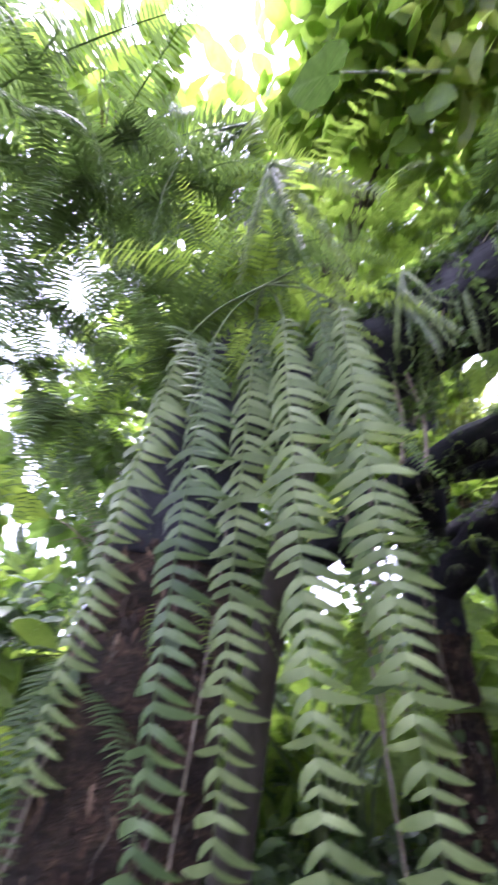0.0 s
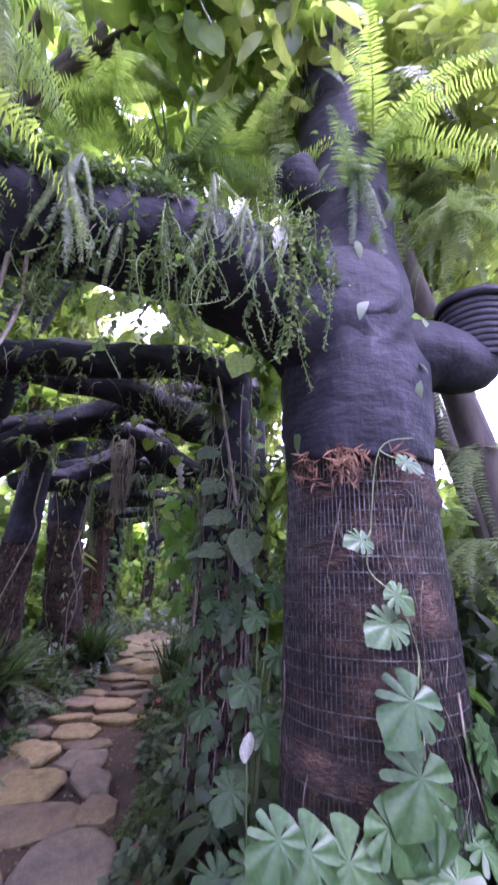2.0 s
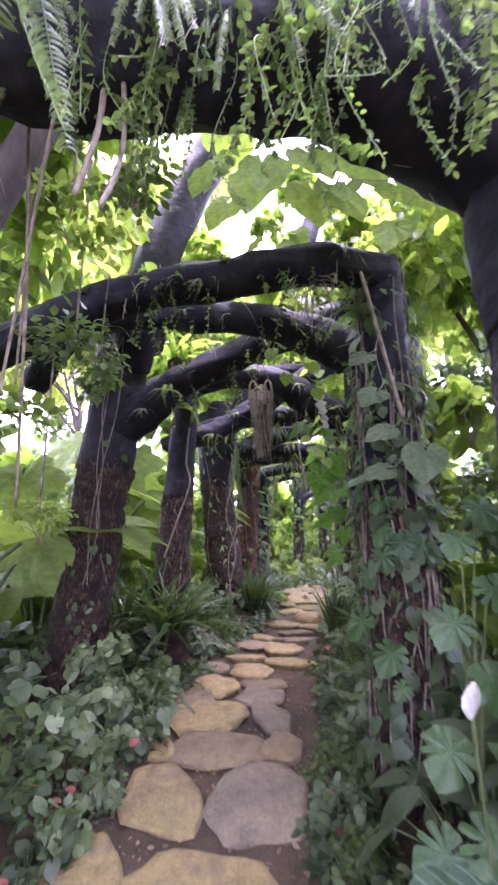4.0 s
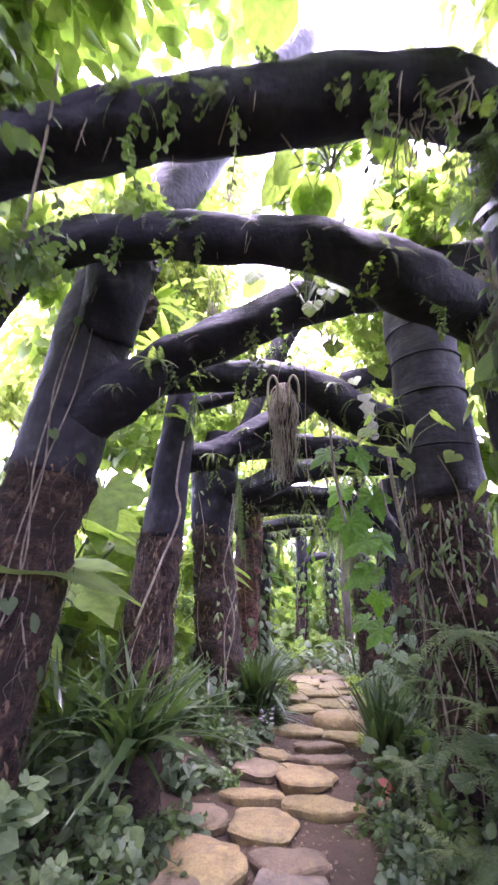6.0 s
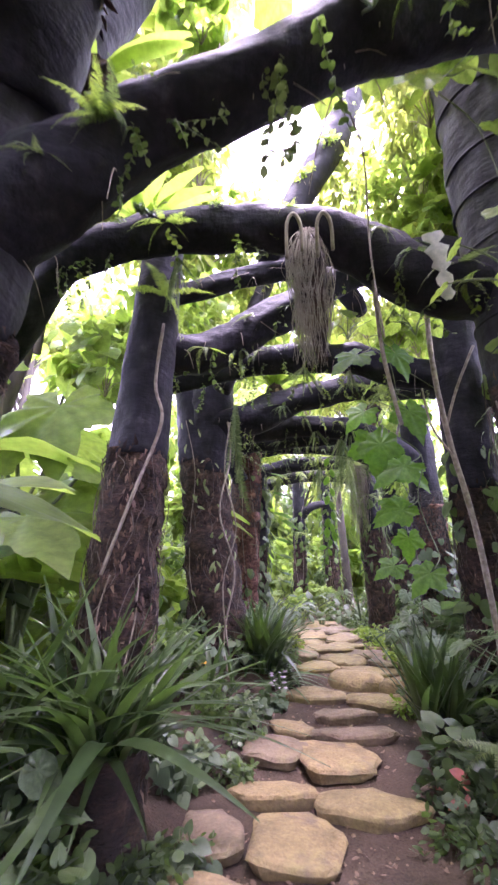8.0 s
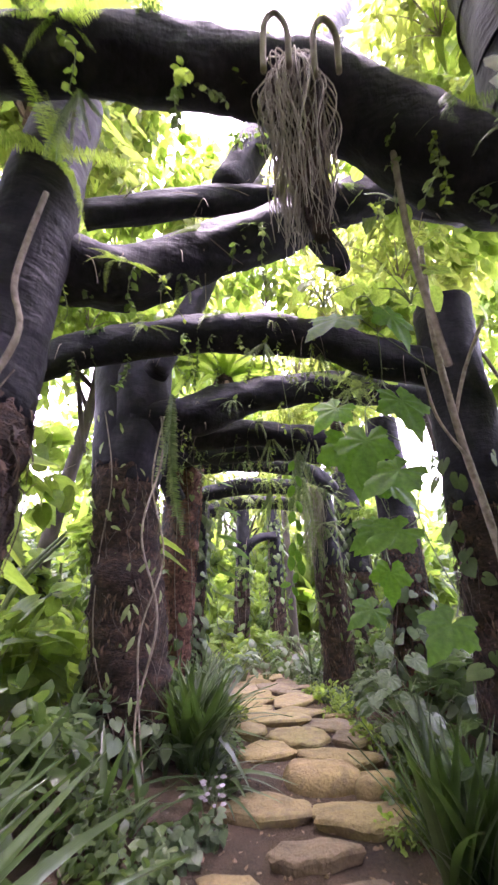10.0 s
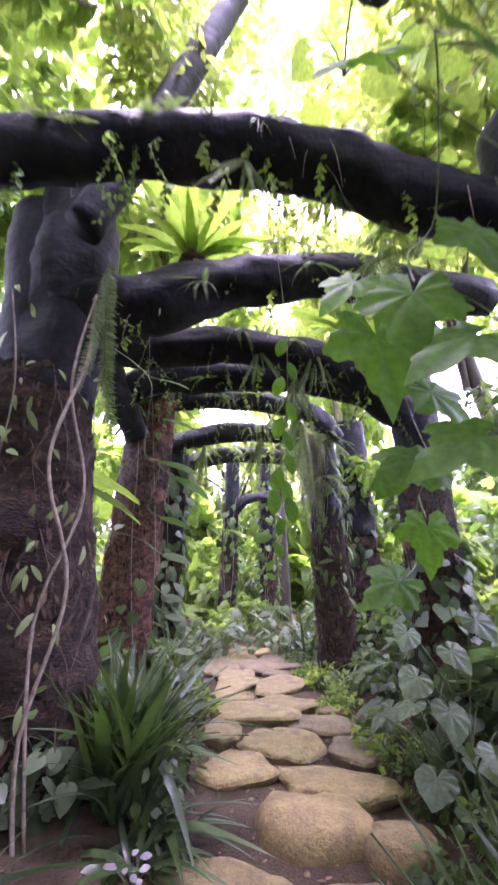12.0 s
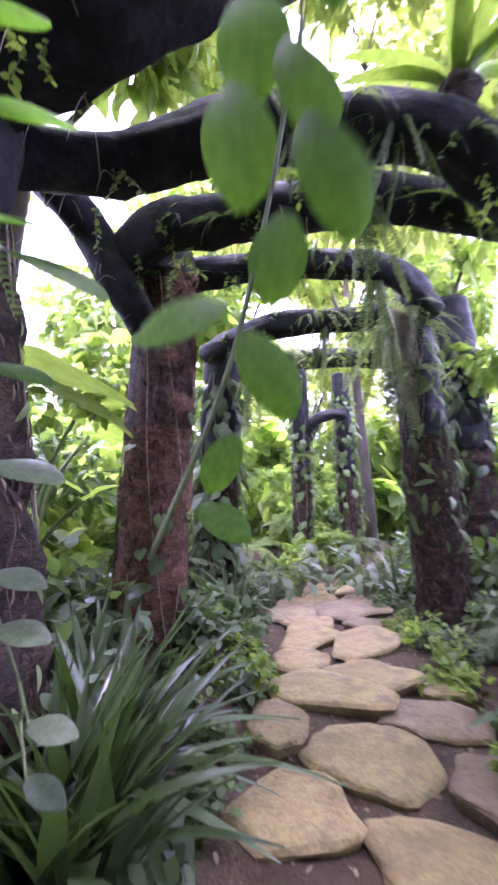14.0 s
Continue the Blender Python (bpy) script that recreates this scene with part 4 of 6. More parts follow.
def cloud_set(name, template, k, size, leaf, material, variants=3, flat=0.8, hang=0.35, lumps=7, tw=5):
    out = []
    for v in range(variants):
        r = np.random.default_rng(hash_of(name) + v)
        out.append((tri_mesh(name, *leaf_cloud(template, k, size, leaf, r, flat, hang, lumps)), material, tri_mesh(name + "_twigs", *twigs(tw, size, r, 0.012 * size))))
    return out


def hash_of(s):
    return sum((i + 1) * ord(ch) for i, ch in enumerate(s)) % 9973


def plant_cloud(kind, at, s, label, category, name="shrub", group=""):
    me, material, tw = kind[rp.integers(len(kind))]
    e = empty_thing(name, at, label, category, group)
    e.rotation_euler = (rp.normal(0, .12), rp.normal(0, .12), rp.uniform(0, 6.28))
    e.scale = (s * rp.uniform(.85, 1.15), s * rp.uniform(.85, 1.15), s)
    put("foliage", me, material, e, kind="stuff")
    put("twig_tangle", tw, M_STEM, e, kind="stuff")
    return e


CREEPER = cloud_set("creeper", SMALL, 240, 0.34, 0.075, M_MID, 3, 0.55, 0.3, 8, 6)
CREEPER_D = cloud_set("creeper_dark", HEART, 130, 0.36, 0.10, M_DEEP, 3, 0.6, 0.4, 8, 6)
CREEPER_G = cloud_set("creeper_grey", HEART, 120, 0.34, 0.11, M_GREY, 3, 0.6, 0.4, 8, 6)
SHRUB = cloud_set("shrub", OVAL, 420, 0.8, 0.2, M_MID, 3, 0.95, 0.4, 10, 10)
SHRUB_D = cloud_set("shrub_dark", OVAL, 420, 0.8, 0.2, M_DEEP, 3, 0.95, 0.4, 10, 10)
SHRUB_B = cloud_set("shrub_bright", OVAL, 340, 0.85, 0.26, M_BRIGHT, 3, 0.95, 0.4, 9, 10)
SHRUB_L = cloud_set("shrub_broad", HEART, 150, 0.85, 0.34, M_BRIGHT, 3, 0.95, 0.5, 8, 10)
CROWN = cloud_set("crown_leaves", OVAL, 520, 1.35, 0.3, M_BRIGHT, 3, 0.7, 0.3, 10, 9)
CROWN_L = cloud_set("crown_leaves_lime", LONG, 620, 1.3, 0.34, M_LIME, 3, 0.7, 0.5, 10, 9)


# ---- understory on both sides and beyond, left open over the path ----
def G(x, y, dz=0.0):
    return (x, y, ground_z(x, y) + dz)


beds = []
for y in np.arange(1.2, 15.5, 0.42):
    for side in (-1, 1):
        for row, (d0, d1) in enumerate(((0.72, 0.95), (1.05, 1.45), (1.6, 2.1))):
            beds.append((path_x(y) + side * rp.uniform(d0, d1), y + rp.uniform(-.2, .2), row))
for x, y, row in beds:
    kind, lab = [(CREEPER, "low mid-green creeping ground cover beside the stones"), (CREEPER_D, "low dark heart-leaved creeper beside the path"), (CREEPER_G, "low grey-green leafy creeper on the bank")][rp.choice(3, p=[.4, .18, .42])]
    s = (rp.uniform(.5, .75), rp.uniform(.8, 1.2), rp.uniform(1.2, 1.8))[row]
    plant_cloud(kind, (x, y, ground_z(x, y) + (0.06, 0.1, 0.25)[row] * s), s, lab, "ground cover", "creeper", "ground cover along the path")
for y in np.arange(-3.5, 19, 0.85):
    for side in (-1, 1):
        for d, zc in ((2.6, 0.6), (3.3, 1.5), (4.2, 0.8), (4.6, 2.3)):
            if (zc == 1.5 and rp.uniform() < .5) or (zc == 2.3 and (y < 0 or rp.uniform() < .5)):
                continue
            x = path_x(min(max(y, 0), 17)) + side * (d + rp.uniform(-.3, .5)) + (0.5 if side > 0 else -0.4)
            kind, lab = [(SHRUB, "dense mid-green shrub behind the pillars"), (SHRUB_D, "dark green shrub in shade"), (SHRUB_B, "bright backlit green shrub"), (SHRUB_L, "broad-leaved bright green shrub")][rp.choice(4, p=[.2, .15, .4, .25])]
            plant_cloud(kind, (x, y + rp.uniform(-.3, .3), ground_z(x, y) + zc), rp.uniform(.8, 1.25), lab, "shrub", "shrub", "shrubs in the beds")
for a in np.arange(0, 360, 7):
    for rr, zc in ((9.5, 0.9), (11, 2.6)) if a % 14 else ((9.5, 0.9), (11, 2.6), (12, 4.6)):
        x, y = 0.3 + rr * math.sin(radians(a)) * 0.8, 8 + (rr + 3.5) * math.cos(radians(a))
        if (abs(x) > 4.5 or y > 17.5 or y < -2) and (y > -2 or zc < 2):
            kind = [SHRUB_B, SHRUB, SHRUB_L][rp.integers(3)]
            plant_cloud(kind, (x, y, zc), rp.uniform(1.6, 2.3), "tall sunlit green thicket beyond the garden", "thicket", "thicket", "thicket round the garden")


for x, y, z, s in [(-2.7, 0.2, 2.4, 1.1), (-2.9, 1.4, 3.3, 1.2), (-2.6, 2.6, 2.6, 1.0), (-2.4, 2.0, 4.6, 1.1), (-3.2, 3.6, 3.6, 1.1), (-1.6, 0.3, 5.6, 1.1), (3.3, 2.2, 2.4, .8), (2.8, 3.9, 2.7, 1.0)]:
    plant_cloud((SHRUB, SHRUB_B, SHRUB)[rp.integers(3)], (x, y, z), s, "tall leafy shrub arching over the garden path", "shrub", "shrub", "tall shrubs at the start")
for x, y in [(.5, 4.1), (.62, 4.6), (.75, 5.1), (.62, 5.5), (.8, 4.3), (.95, 4.9), (.35, 3.0), (.3, 3.4), (.42, 3.8), (.28, 2.6), (.22, 2.2), (.3, 2.9), (.36, 3.2), (.5, 2.3), (.5, 3.0), (.45, 2.7), (.4, 4.4), (.3, 4.0), (.75, 6.2), (-1.35, 4.2), (-1.25, 3.6), (-1.4, 4.8), (-1.3, 3.0)]:
    plant_cloud((CREEPER, CREEPER_G, CREEPER_D)[rp.integers(3)], G(x, y, .06), rp.uniform(.6, .95), "small-leaved creeper spilling onto the stones", "ground cover", "creeper", "ground cover along the path")
for x, y, z, s in [(.15, 15.5, .3, .5), (.8, 15.7, .35, .5), (.5, 16.9, .6, .7), (1.1, 17.2, .8, .8), (-.1, 17.0, .7, .7), (.4, 18.2, 1.2, .9), (1.2, 18.6, 1.6, 1.0), (-.5, 18.5, 1.5, 1.0), (.1, 14.9, .1, .35), (1.0, 14.9, .1, .35)]:
    plant_cloud((SHRUB_B, SHRUB, SHRUB_L)[rp.integers(3)], (x, y, z), s, "bright leafy shrub where the path bends away", "shrub", "shrub", "shrubs at the path's end")
for x, y, z, s in [(-.6, 8.7, 5.4, .55), (.95, 8.9, 5.0, .55), (.5, 7.5, 5.7, .5), (1.5, 8.2, 5.2, .6), (-1.9, 7.6, 5.2, .6)]:
    me, material, tww = CROWN_L[rp.integers(3)]
    e = empty_thing("high_epiphyte", (x, y, z), "spray of lime-green leaves high among the limbs", "epiphyte", "leaf sprays above the beams")
    e.scale = (s, s, s)
    put("foliage", me, material, e, kind="stuff")
    put("twig_tangle", tww, M_STEM, e, kind="stuff")
RUST = cloud_set("rust", HEART, 6, 0.28, 0.06, M_RUST, 2, 0.5, 0.3, 5, 2)
for x, y in [(-1.25, 3.3), (-1.35, 3.9), (0.15, 2.7), (0.2, 3.3), (-1.2, 2.7), (.65, 6.5), (.8, 6.0)]:
    plant_cloud(RUST, G(x, y, .14), 1.0, "few rust-red leaves among the green creeper", "ground cover", "begonia", "red-leaved plants")


# ---- trees with crowns over the garden, two of them added unseen for shade ----
def tree(x, y, h, lean, crown, spread_r, k, label):
    z0 = ground_z(x, y) - 0.1
    e = empty_thing("tree", (x, y, z0), label, "tree", "garden trees")
    e.rotation_euler = (0, 0, 0)
    r = np.random.default_rng(int(abs(x * 31 + y * 17) * 10))
    put("trunk", tri_mesh("trunk", *tube([(0, 0, 0), (lean[0] * .3, lean[1] * .3, h * .35), (lean[0] * .7, lean[1] * .7, h * .7), (lean[0], lean[1], h)], [.16, .13, .1, .06], 12, 0.12, True, 2, x)), M_TREE, e)
    for q in range(k):
        a, rr = r.uniform(0, 6.28), spread_r * math.sqrt(r.uniform(.05, 1))
        p = np.array((lean[0] + rr * math.cos(a), lean[1] + rr * math.sin(a), h + r.uniform(-.9, 1.0)))
        st = np.array((lean[0] * .75, lean[1] * .75, h * r.uniform(.6, .85)))
        put("limb", tri_mesh("limb", *tube([st, (st + p) / 2 + (0, 0, .25), p], [.05, .035, .015], 6, caps=False)), M_TREE, e)
        me, material, _ = crown[r.integers(len(crown))]
        put("crown", me, material, e, pose(*p, r.uniform(-20, 20), r.uniform(-20, 20), r.uniform(0, 360)), kind="stuff")
    return e


for x, y, h, lean, crown, sr, k in [
    (-3.9, 2.4, 5.8, (.7, .3), CROWN, 1.7, 6), (-3.8, 7.3, 6.2, (.8, .4), CROWN_L, 2.1, 6), (-3.3, 11.5, 5.8, (.9, -.3), CROWN, 2.0, 6),
    (3.9, 3.4, 6.0, (-1.2, .5), CROWN_L, 1.9, 7), (3.0, 2.4, 6.6, (-1.3, .2), CROWN_L, 1.3, 6), (-2.9, 2.4, 6.4, (2.3, .2), CROWN, 1.4, 4), (-1.3, 17.6, 7.6, (.2, 0), CROWN, 2.3, 8), (2.0, 17.8, 7.2, (-.2, 0), CROWN_L, 2.2, 8), (3.9, 6.4, 6.2, (-.8, .3), CROWN, 1.9, 6), (4.0, 10.8, 6.0, (-1.0, .2), CROWN_L, 2.0, 6),
    # added behind the start, never in view, to block sky from the south
    (2.2, -3.2, 5.4, (-.3, .4), CROWN, 1.6, 5), (-2.4, -3.4, 5.6, (.3, .3), CROWN, 1.6, 5),
    (-3.4, 15.6, 5.6, (.8, .2), CROWN, 1.8, 4), (3.8, 15.4, 5.6, (-.8, .3), CROWN, 1.8, 4), (0.6, 21.5, 5.2, (.2, -.4), CROWN_L, 2.4, 8),
    (-7.5, 5.0, 7.5, (.3, 0), CROWN, 2.6, 9), (7.5, 5.0, 7.5, (-.3, 0), CROWN, 2.6, 9), (-7.0, 13.0, 7.5, (.3, 0), CROWN_L, 2.6, 9), (7.2, 13.0, 7.5, (-.3, 0), CROWN, 2.6, 9),
]:
    tree(x, y, h, lean, crown, sr, k, "slender garden tree with a bright open crown")


# ---- plants of many large leaves ----
def leaf_plant(name, label, category, at, leaves, template, material, size, arch=(0.5, 1.0), tall=0.5, stem_r=0.008, seed=0, group="", fan=None, tip=-0.2):
    """Leaves on stalks that rise from one base; each leaf is a part on one shared mesh."""
    r = np.random.default_rng(seed)
    e = empty_thing(name, at, label, category, group)
    me = tri_mesh("leaf", *template)
    for i in range(leaves):
        a = (fan[0] + (fan[1] - fan[0]) * (i + .5) / leaves + r.normal(0, .15)) if fan else i * 2.4 + r.normal(0, .3)
        q = r.uniform(*arch)
        p = np.array((math.cos(a) * q * tall * 0.9, math.sin(a) * q * tall * 0.9, tall * r.uniform(.55, 1.05) * (1.25 - 0.5 * q)))
        put("stalk", tri_mesh("stalk", *tube([(0, 0, 0), p * (.35, .35, .65), p], [stem_r * 1.3, stem_r, stem_r * .7], 5, caps=False)), M_GSTEM, e)
        d = np.array([[math.cos(a), math.sin(a), tip + r.normal(0, .25)]])
        mm = mats_of(p[None], d, np.array([[r.normal(0, .25), r.normal(0, .25), 1.0]]), size * r.uniform(.75, 1.15))[0]
        put("leaf", me, material, e, Matrix(mm.tolist()))
    return e


def strap_clump(at, k, length, label, material=None, seed=0, droops=(0, 1, 2, 3), category="strap-leaf plant", name="strap_leaf_plant", spreadv=(0.12, 0.95), face=None):
    r = np.random.default_rng(seed)
    e = empty_thing(name, at, label, category, "strap-leaf clumps")
    meshes = [tri_mesh("leaf", *STRAPS[i]) for i in droops]
    for i in range(k):
        a = i * 2.39996 + r.normal(0, .2)
        if face:
            a = face[0] + r.uniform(-1, 1) * face[1]
        w = r.uniform(*spreadv)
        d = np.array([[math.cos(a) * w, math.sin(a) * w, 1.25 - .6 * w]])
        b0, q0 = r.uniform(0, 6.28), .17 * math.sqrt(r.uniform(0, 1))
        mm = mats_of(np.array([[math.cos(b0) * q0, math.sin(b0) * q0, 0]]), d, np.array([[-math.cos(a) * .5 + r.normal(0, .25), -math.sin(a) * .5 + r.normal(0, .25), 1.0]]), length * r.uniform(.5, 1.1))[0]
        put("leaf", meshes[r.integers(len(meshes))], material or M_STRAP, e, Matrix(mm.tolist()))
    return e


strap_clump((-1.5, 6.0, 0.24), 130, 0.95, "large clump of dark arching strap leaves on a stump", seed=1, spreadv=(.08, .75), droops=(0, 1, 2, 3))
strap_clump((-1.9, 5.8, 0.45), 26, 0.85, "dark strap-leaf clump by the leaning pillar", seed=2)
strap_clump(G(-0.66, 9.0, .02), 150, 0.86, "dense clump of glossy dark strap leaves beside the path", seed=3, spreadv=(.04, .5), droops=(0, 1, 1, 2))
strap_clump(G(-0.5, 8.75, .02), 46, 0.55, "low drooping strap leaves at a clump's foot", seed=13, spreadv=(.4, 1.1), droops=(2, 3))
strap_clump(G(-0.8, 9.45, .02), 80, 0.9, "dense upright dark strap-leaf clump", seed=4)
strap_clump(G(0.78, 7.4, .05), 105, 0.85, "dark fan-leaved clump on the path edge", seed=5, spreadv=(.1, .6), droops=(0, 0, 1))
strap_clump(G(-1.1, 8.0, .1), 18, 0.6, "dark strap-leaf clump at a pillar's foot", seed=6)
strap_clump(G(1.4, 13.5, .0), 26, 0.8, "far dark strap-leaf clump", seed=7)
strap_clump(G(-0.6, 12.4, .0), 30, 0.8, "far dark strap-leaf clump beside the steps", seed=8)
stump = put("stump", tri_mesh("stump", *tube([(-1.46, 5.97, -.15), (-1.47, 5.98, .08), (-1.5, 6.0, .28)], [.24, .2, .2], 20, .2, True, 5, 3)), M_BARK)
tagged(stump, "dark fibrous tree stump under a strap-leaf clump", "stump")


def placed_leaves(name, label, category, root, leaves, template, material, group="", stem_r=0.006, tilt=0.95, vine=False):
    """A climber or clump with each leaf at a given place: x, y, z of the leaf base, its direction and its size."""
    e = empty_thing(name, root, label, category, group)
    me = tri_mesh("leaf", *template)
    R = np.array(root, float)
    nodes = []
    for i, (x, y, z, dx, dy, dz, s) in enumerate(leaves):
        p = np.array((x, y, z)) - R
        mm = mats_of(p[None], np.array([[dx, dy, dz]]), np.array([[.15 * math.sin(i * 2.1), -tilt, 1.0]]), s)[0]
        leaf = put("leaf", me, material, e, Matrix(mm.tolist()))
        if vine:
            dd = np.array((dx, dy, dz)) / np.linalg.norm((dx, dy, dz))
            q = p - dd * (.3 * s + .03) + (0, .05, .04)
            nodes.append(q)
        else:
            q = np.zeros(3)
        a = q + (p - q) * (.3, .3, .55) + (0, 0, .03 if not vine else .01)
        put("stalk", tri_mesh("stalk", *tube([q, a, p], [stem_r * 1.2, stem_r, stem_r * .7], 5, caps=False)), M_GSTEM, e)
    if vine:
        nodes.sort(key=lambda v: -v[2])
        put("stem", tri_mesh("stem", *tube([np.zeros(3)] + nodes, stem_r * .8, 5, caps=False)), M_GSTEM, e)
    return e


placed_leaves("elephant_ear", "large silver-veined dark green leaf plant", "elephant ear", G(0.9, 2.2), [(0.76, 2.28, .22, -1, .05, -.05, .46), (0.95, 2.0, .12, -.4, -.9, -.3, .3)], HEART_BIG, M_SILVER, stem_r=.01, tilt=.35)
placed_leaves("elephant_ear", "large yellow-green leaf plant with dark veins", "elephant ear", G(1.02, 1.75), [(0.92, 1.88, .36, -.75, -.5, -.1, .46), (0.98, 1.45, .26, .3, -.9, -.4, .4)], HEART_BIG, M_YELLOW, stem_r=.011, tilt=.35)
placed_leaves("elephant_ear", "broad plain green leaves at a pillar's foot", "elephant ear", G(1.2, 1.4), [(1.1, 1.5, .42, -.2, -.6, -.5, .36), (1.25, 1.3, .3, .3, -.9, -.3, .4), (1.35, 1.5, .5, .8, -.5, -.4, .36)], HEART_BIG, M_MONSTERA, stem_r=.009)
placed_leaves("split_leaf_plant", "glossy green split-leaf plant climbing the wire mesh", "monstera", (1.36, 1.66, 2.3),
              [(1.25, 1.62, 2.17, 0.7, -.25, -0.3, 0.12), (1.05, 1.62, 1.81, -0.8, -.25, -0.1, 0.12), (1.15, 1.62, 1.50, -0.7, -.25, -0.3, 0.17), (1.22, 1.62, 1.25, -0.6, -.25, -0.5, 0.24), (1.22, 1.62, 1.02, -0.5, -.25, -0.6, 0.26), (1.14, 1.62, 1.61, 0.6, -.25, -0.5, 0.13)], MONSTERA, M_MONSTERA, stem_r=.0035, vine=True, tilt=1.6)
placed_leaves("split_leaf_plant", "broad split leaves at the foot of a pillar", "monstera", G(1.3, 1.68),
              [(0.93, 1.62, 0.81, -0.6, -.25, -0.6, 0.26), (0.79, 1.62, 0.84, -0.7, -.25, -0.5, 0.22), (1.02, 1.62, 0.88, 0.5, -.25, -0.6, 0.2), (1.19, 1.62, 0.76, 0.4, -.25, -0.8, 0.28), (0.68, 1.62, 0.88, -0.6, -.25, -0.5, 0.18), (1.12, 1.62, 0.71, -0.4, -.25, -0.8, 0.32)], MONSTERA, M_MONSTERA, stem_r=.004, tilt=1.6)
placed_leaves("split_leaf_plant", "young split-leaf plant between two pillars", "monstera", G(0.86, 2.75),
              [(0.72, 2.6, .62, -.5, -.5, -.6, .2), (0.86, 2.55, .9, .3, -.5, -.7, .2), (0.95, 2.6, 1.25, .2, -.6, -.6, .18), (0.8, 2.6, 1.1, -.6, -.4, -.5, .18), (1.0, 2.65, .7, .5, -.5, -.6, .22), (0.82, 2.5, .36, -.4, -.6, -.5, .24), (0.66, 2.5, .3, -.9, -.2, -.4, .2), (0.94, 2.6, 1.6, .1, -.6, -.7, .16), (0.85, 2.6, 1.45, -.5, -.5, -.5, .15)], MONSTERA, M_MONSTERA)
placed_leaves("heart_vine", "broad grey-green leaves hanging beside a pillar", "vine", (0.78, 3.25, 2.9), [(0.86, 2.95, 1.95, -.3, -.5, -.8, .26), (0.66, 3.1, 2.35, -.6, -.5, -.5, .2), (0.72, 3.1, 2.1, -.8, -.3, -.3, .2), (0.7, 3.12, 1.85, -.9, -.2, -.2, .18), (0.62, 3.1, 2.6, -.7, -.4, -.4, .18)], HEART_BIG, M_GREY, stem_r=.004, vine=True)
for i, (x, y, s) in enumerate([(-3.0, 6.3, 1.5), (-3.2, 8.0, 1.7), (-2.9, 4.4, 1.3), (-2.6, 10.0, 1.4), (3.4, 8.6, 1.3), (-2.4, 12.0, 1.3), (-3.6, 3.0, 1.4)]):
    leaf_plant("banana_plant", "banana plant with broad torn backlit leaves", "banana plant", G(x - (.5 if x < 0 else -.5), y), 8, BANANA, M_BRIGHT, s, (.3, .55), 2.0, 0.03, 30 + i, "banana plants", tip=0.35)
for i, (x, y, s, t) in enumerate([(1.25, 8.75, .2, .75), (1.35, 9.3, .2, .6), (1.15, 9.05, .16, .5), (-1.25, 4.5, .15, .45), (1.2, 5.2, .2, .5), (-2.1, 5.3, .22, .7), (1.5, 7.2, .24, .9)]):
    leaf_plant("heart_leaf_plant", "heart-leaved plant with pale green leaves beside the path", "philodendron", G(x, y), 9, HEART_BIG, M_GREY, s, (.4, 1.0), t, 0.006, 50 + i, "heart-leaf plants", tip=-.4)
# large lobed leaves hanging low from a climber on the fore pillars
placed_leaves("gourd_vine", "climber with broad lobed backlit green leaves", "vine", (1.2, 7.4, 2.9),
              [(0.42, 7.25, 3.3, -.5, -.2, -.3, .4), (0.66, 7.1, 3.25, .3, -.3, -.8, .36), (0.62, 7.6, 2.5, -.3, -.3, -.9, .42), (0.85, 7.5, 2.2, -.8, -.2, -.35, .42), (0.75, 7.45, 1.75, -.9, -.1, -.3, .34), (0.82, 7.2, 1.2, -.7, -.3, -.5, .3), (0.9, 7.6, 2.85, .2, -.4, -.8, .44)], GOURD, M_GOURD, "lobed-leaf climbers", vine=True)
placed_leaves("gourd_vine", "climber with large lobed green leaves near the path", "vine", (1.5, 8.5, 2.9),
              [(0.7, 8.25, 2.74, .1, -.3, -.9, .6), (1.05, 8.5, 1.95, -.7, -.4, -.4, .42), (1.1, 8.6, 1.6, -.2, -.4, -.8, .34), (0.98, 8.7, 1.25, -.85, -.3, -.3, .34), (0.7, 8.3, 3.1, -.6, -.2, -.5, .4), (1.05, 8.4, 2.4, .5, -.4, -.6, .42), (1.02, 8.3, 1.9, -.85, -.3, -.25, .42)], GOURD, M_GOURD, "lobed-leaf climbers", vine=True)
TOOTHED = blade(0.3, 22, 0.2, 0.2, lambda s: math.sin(math.pi * min(1, s * 0.9 + 0.08)) ** 0.8 * (1 + .13 * ((s * 11) % 1.0 - .5)), 2)
placed_leaves("toothed_vine", "thin climber with toothed pointed bright green leaves", "vine", (-0.95, 8.6, 2.7),
              [(-.53, 8.3, 2.3, .95, -.1, -.1, .17), (-.5, 8.3, 2.07, .95, -.1, -.15, .21), (-.5, 8.3, 1.83, .95, -.1, -.12, .21), (-.42, 8.3, 1.75, .9, -.1, -.35, .22), (-.48, 8.3, 1.54, .95, -.1, -.15, .16)], TOOTHED, M_GOURD, stem_r=.003, vine=True, tilt=.45)
placed_leaves("toothed_vine", "thin climber with toothed pale grey-green leaves", "vine", (-0.8, 8.6, 1.5),
              [(-.46, 8.32, 1.36, .95, -.1, -.1, .15), (-.44, 8.32, 1.17, .95, -.1, -.1, .1), (-.43, 8.32, 1.08, .95, -.1, -.05, .1), (-.37, 8.32, .93, .95, -.1, .0, .09), (-.37, 8.32, .85, .9, -.1, -.3, .08)], TOOTHED, M_GREY, stem_r=.003, vine=True, tilt=.45)
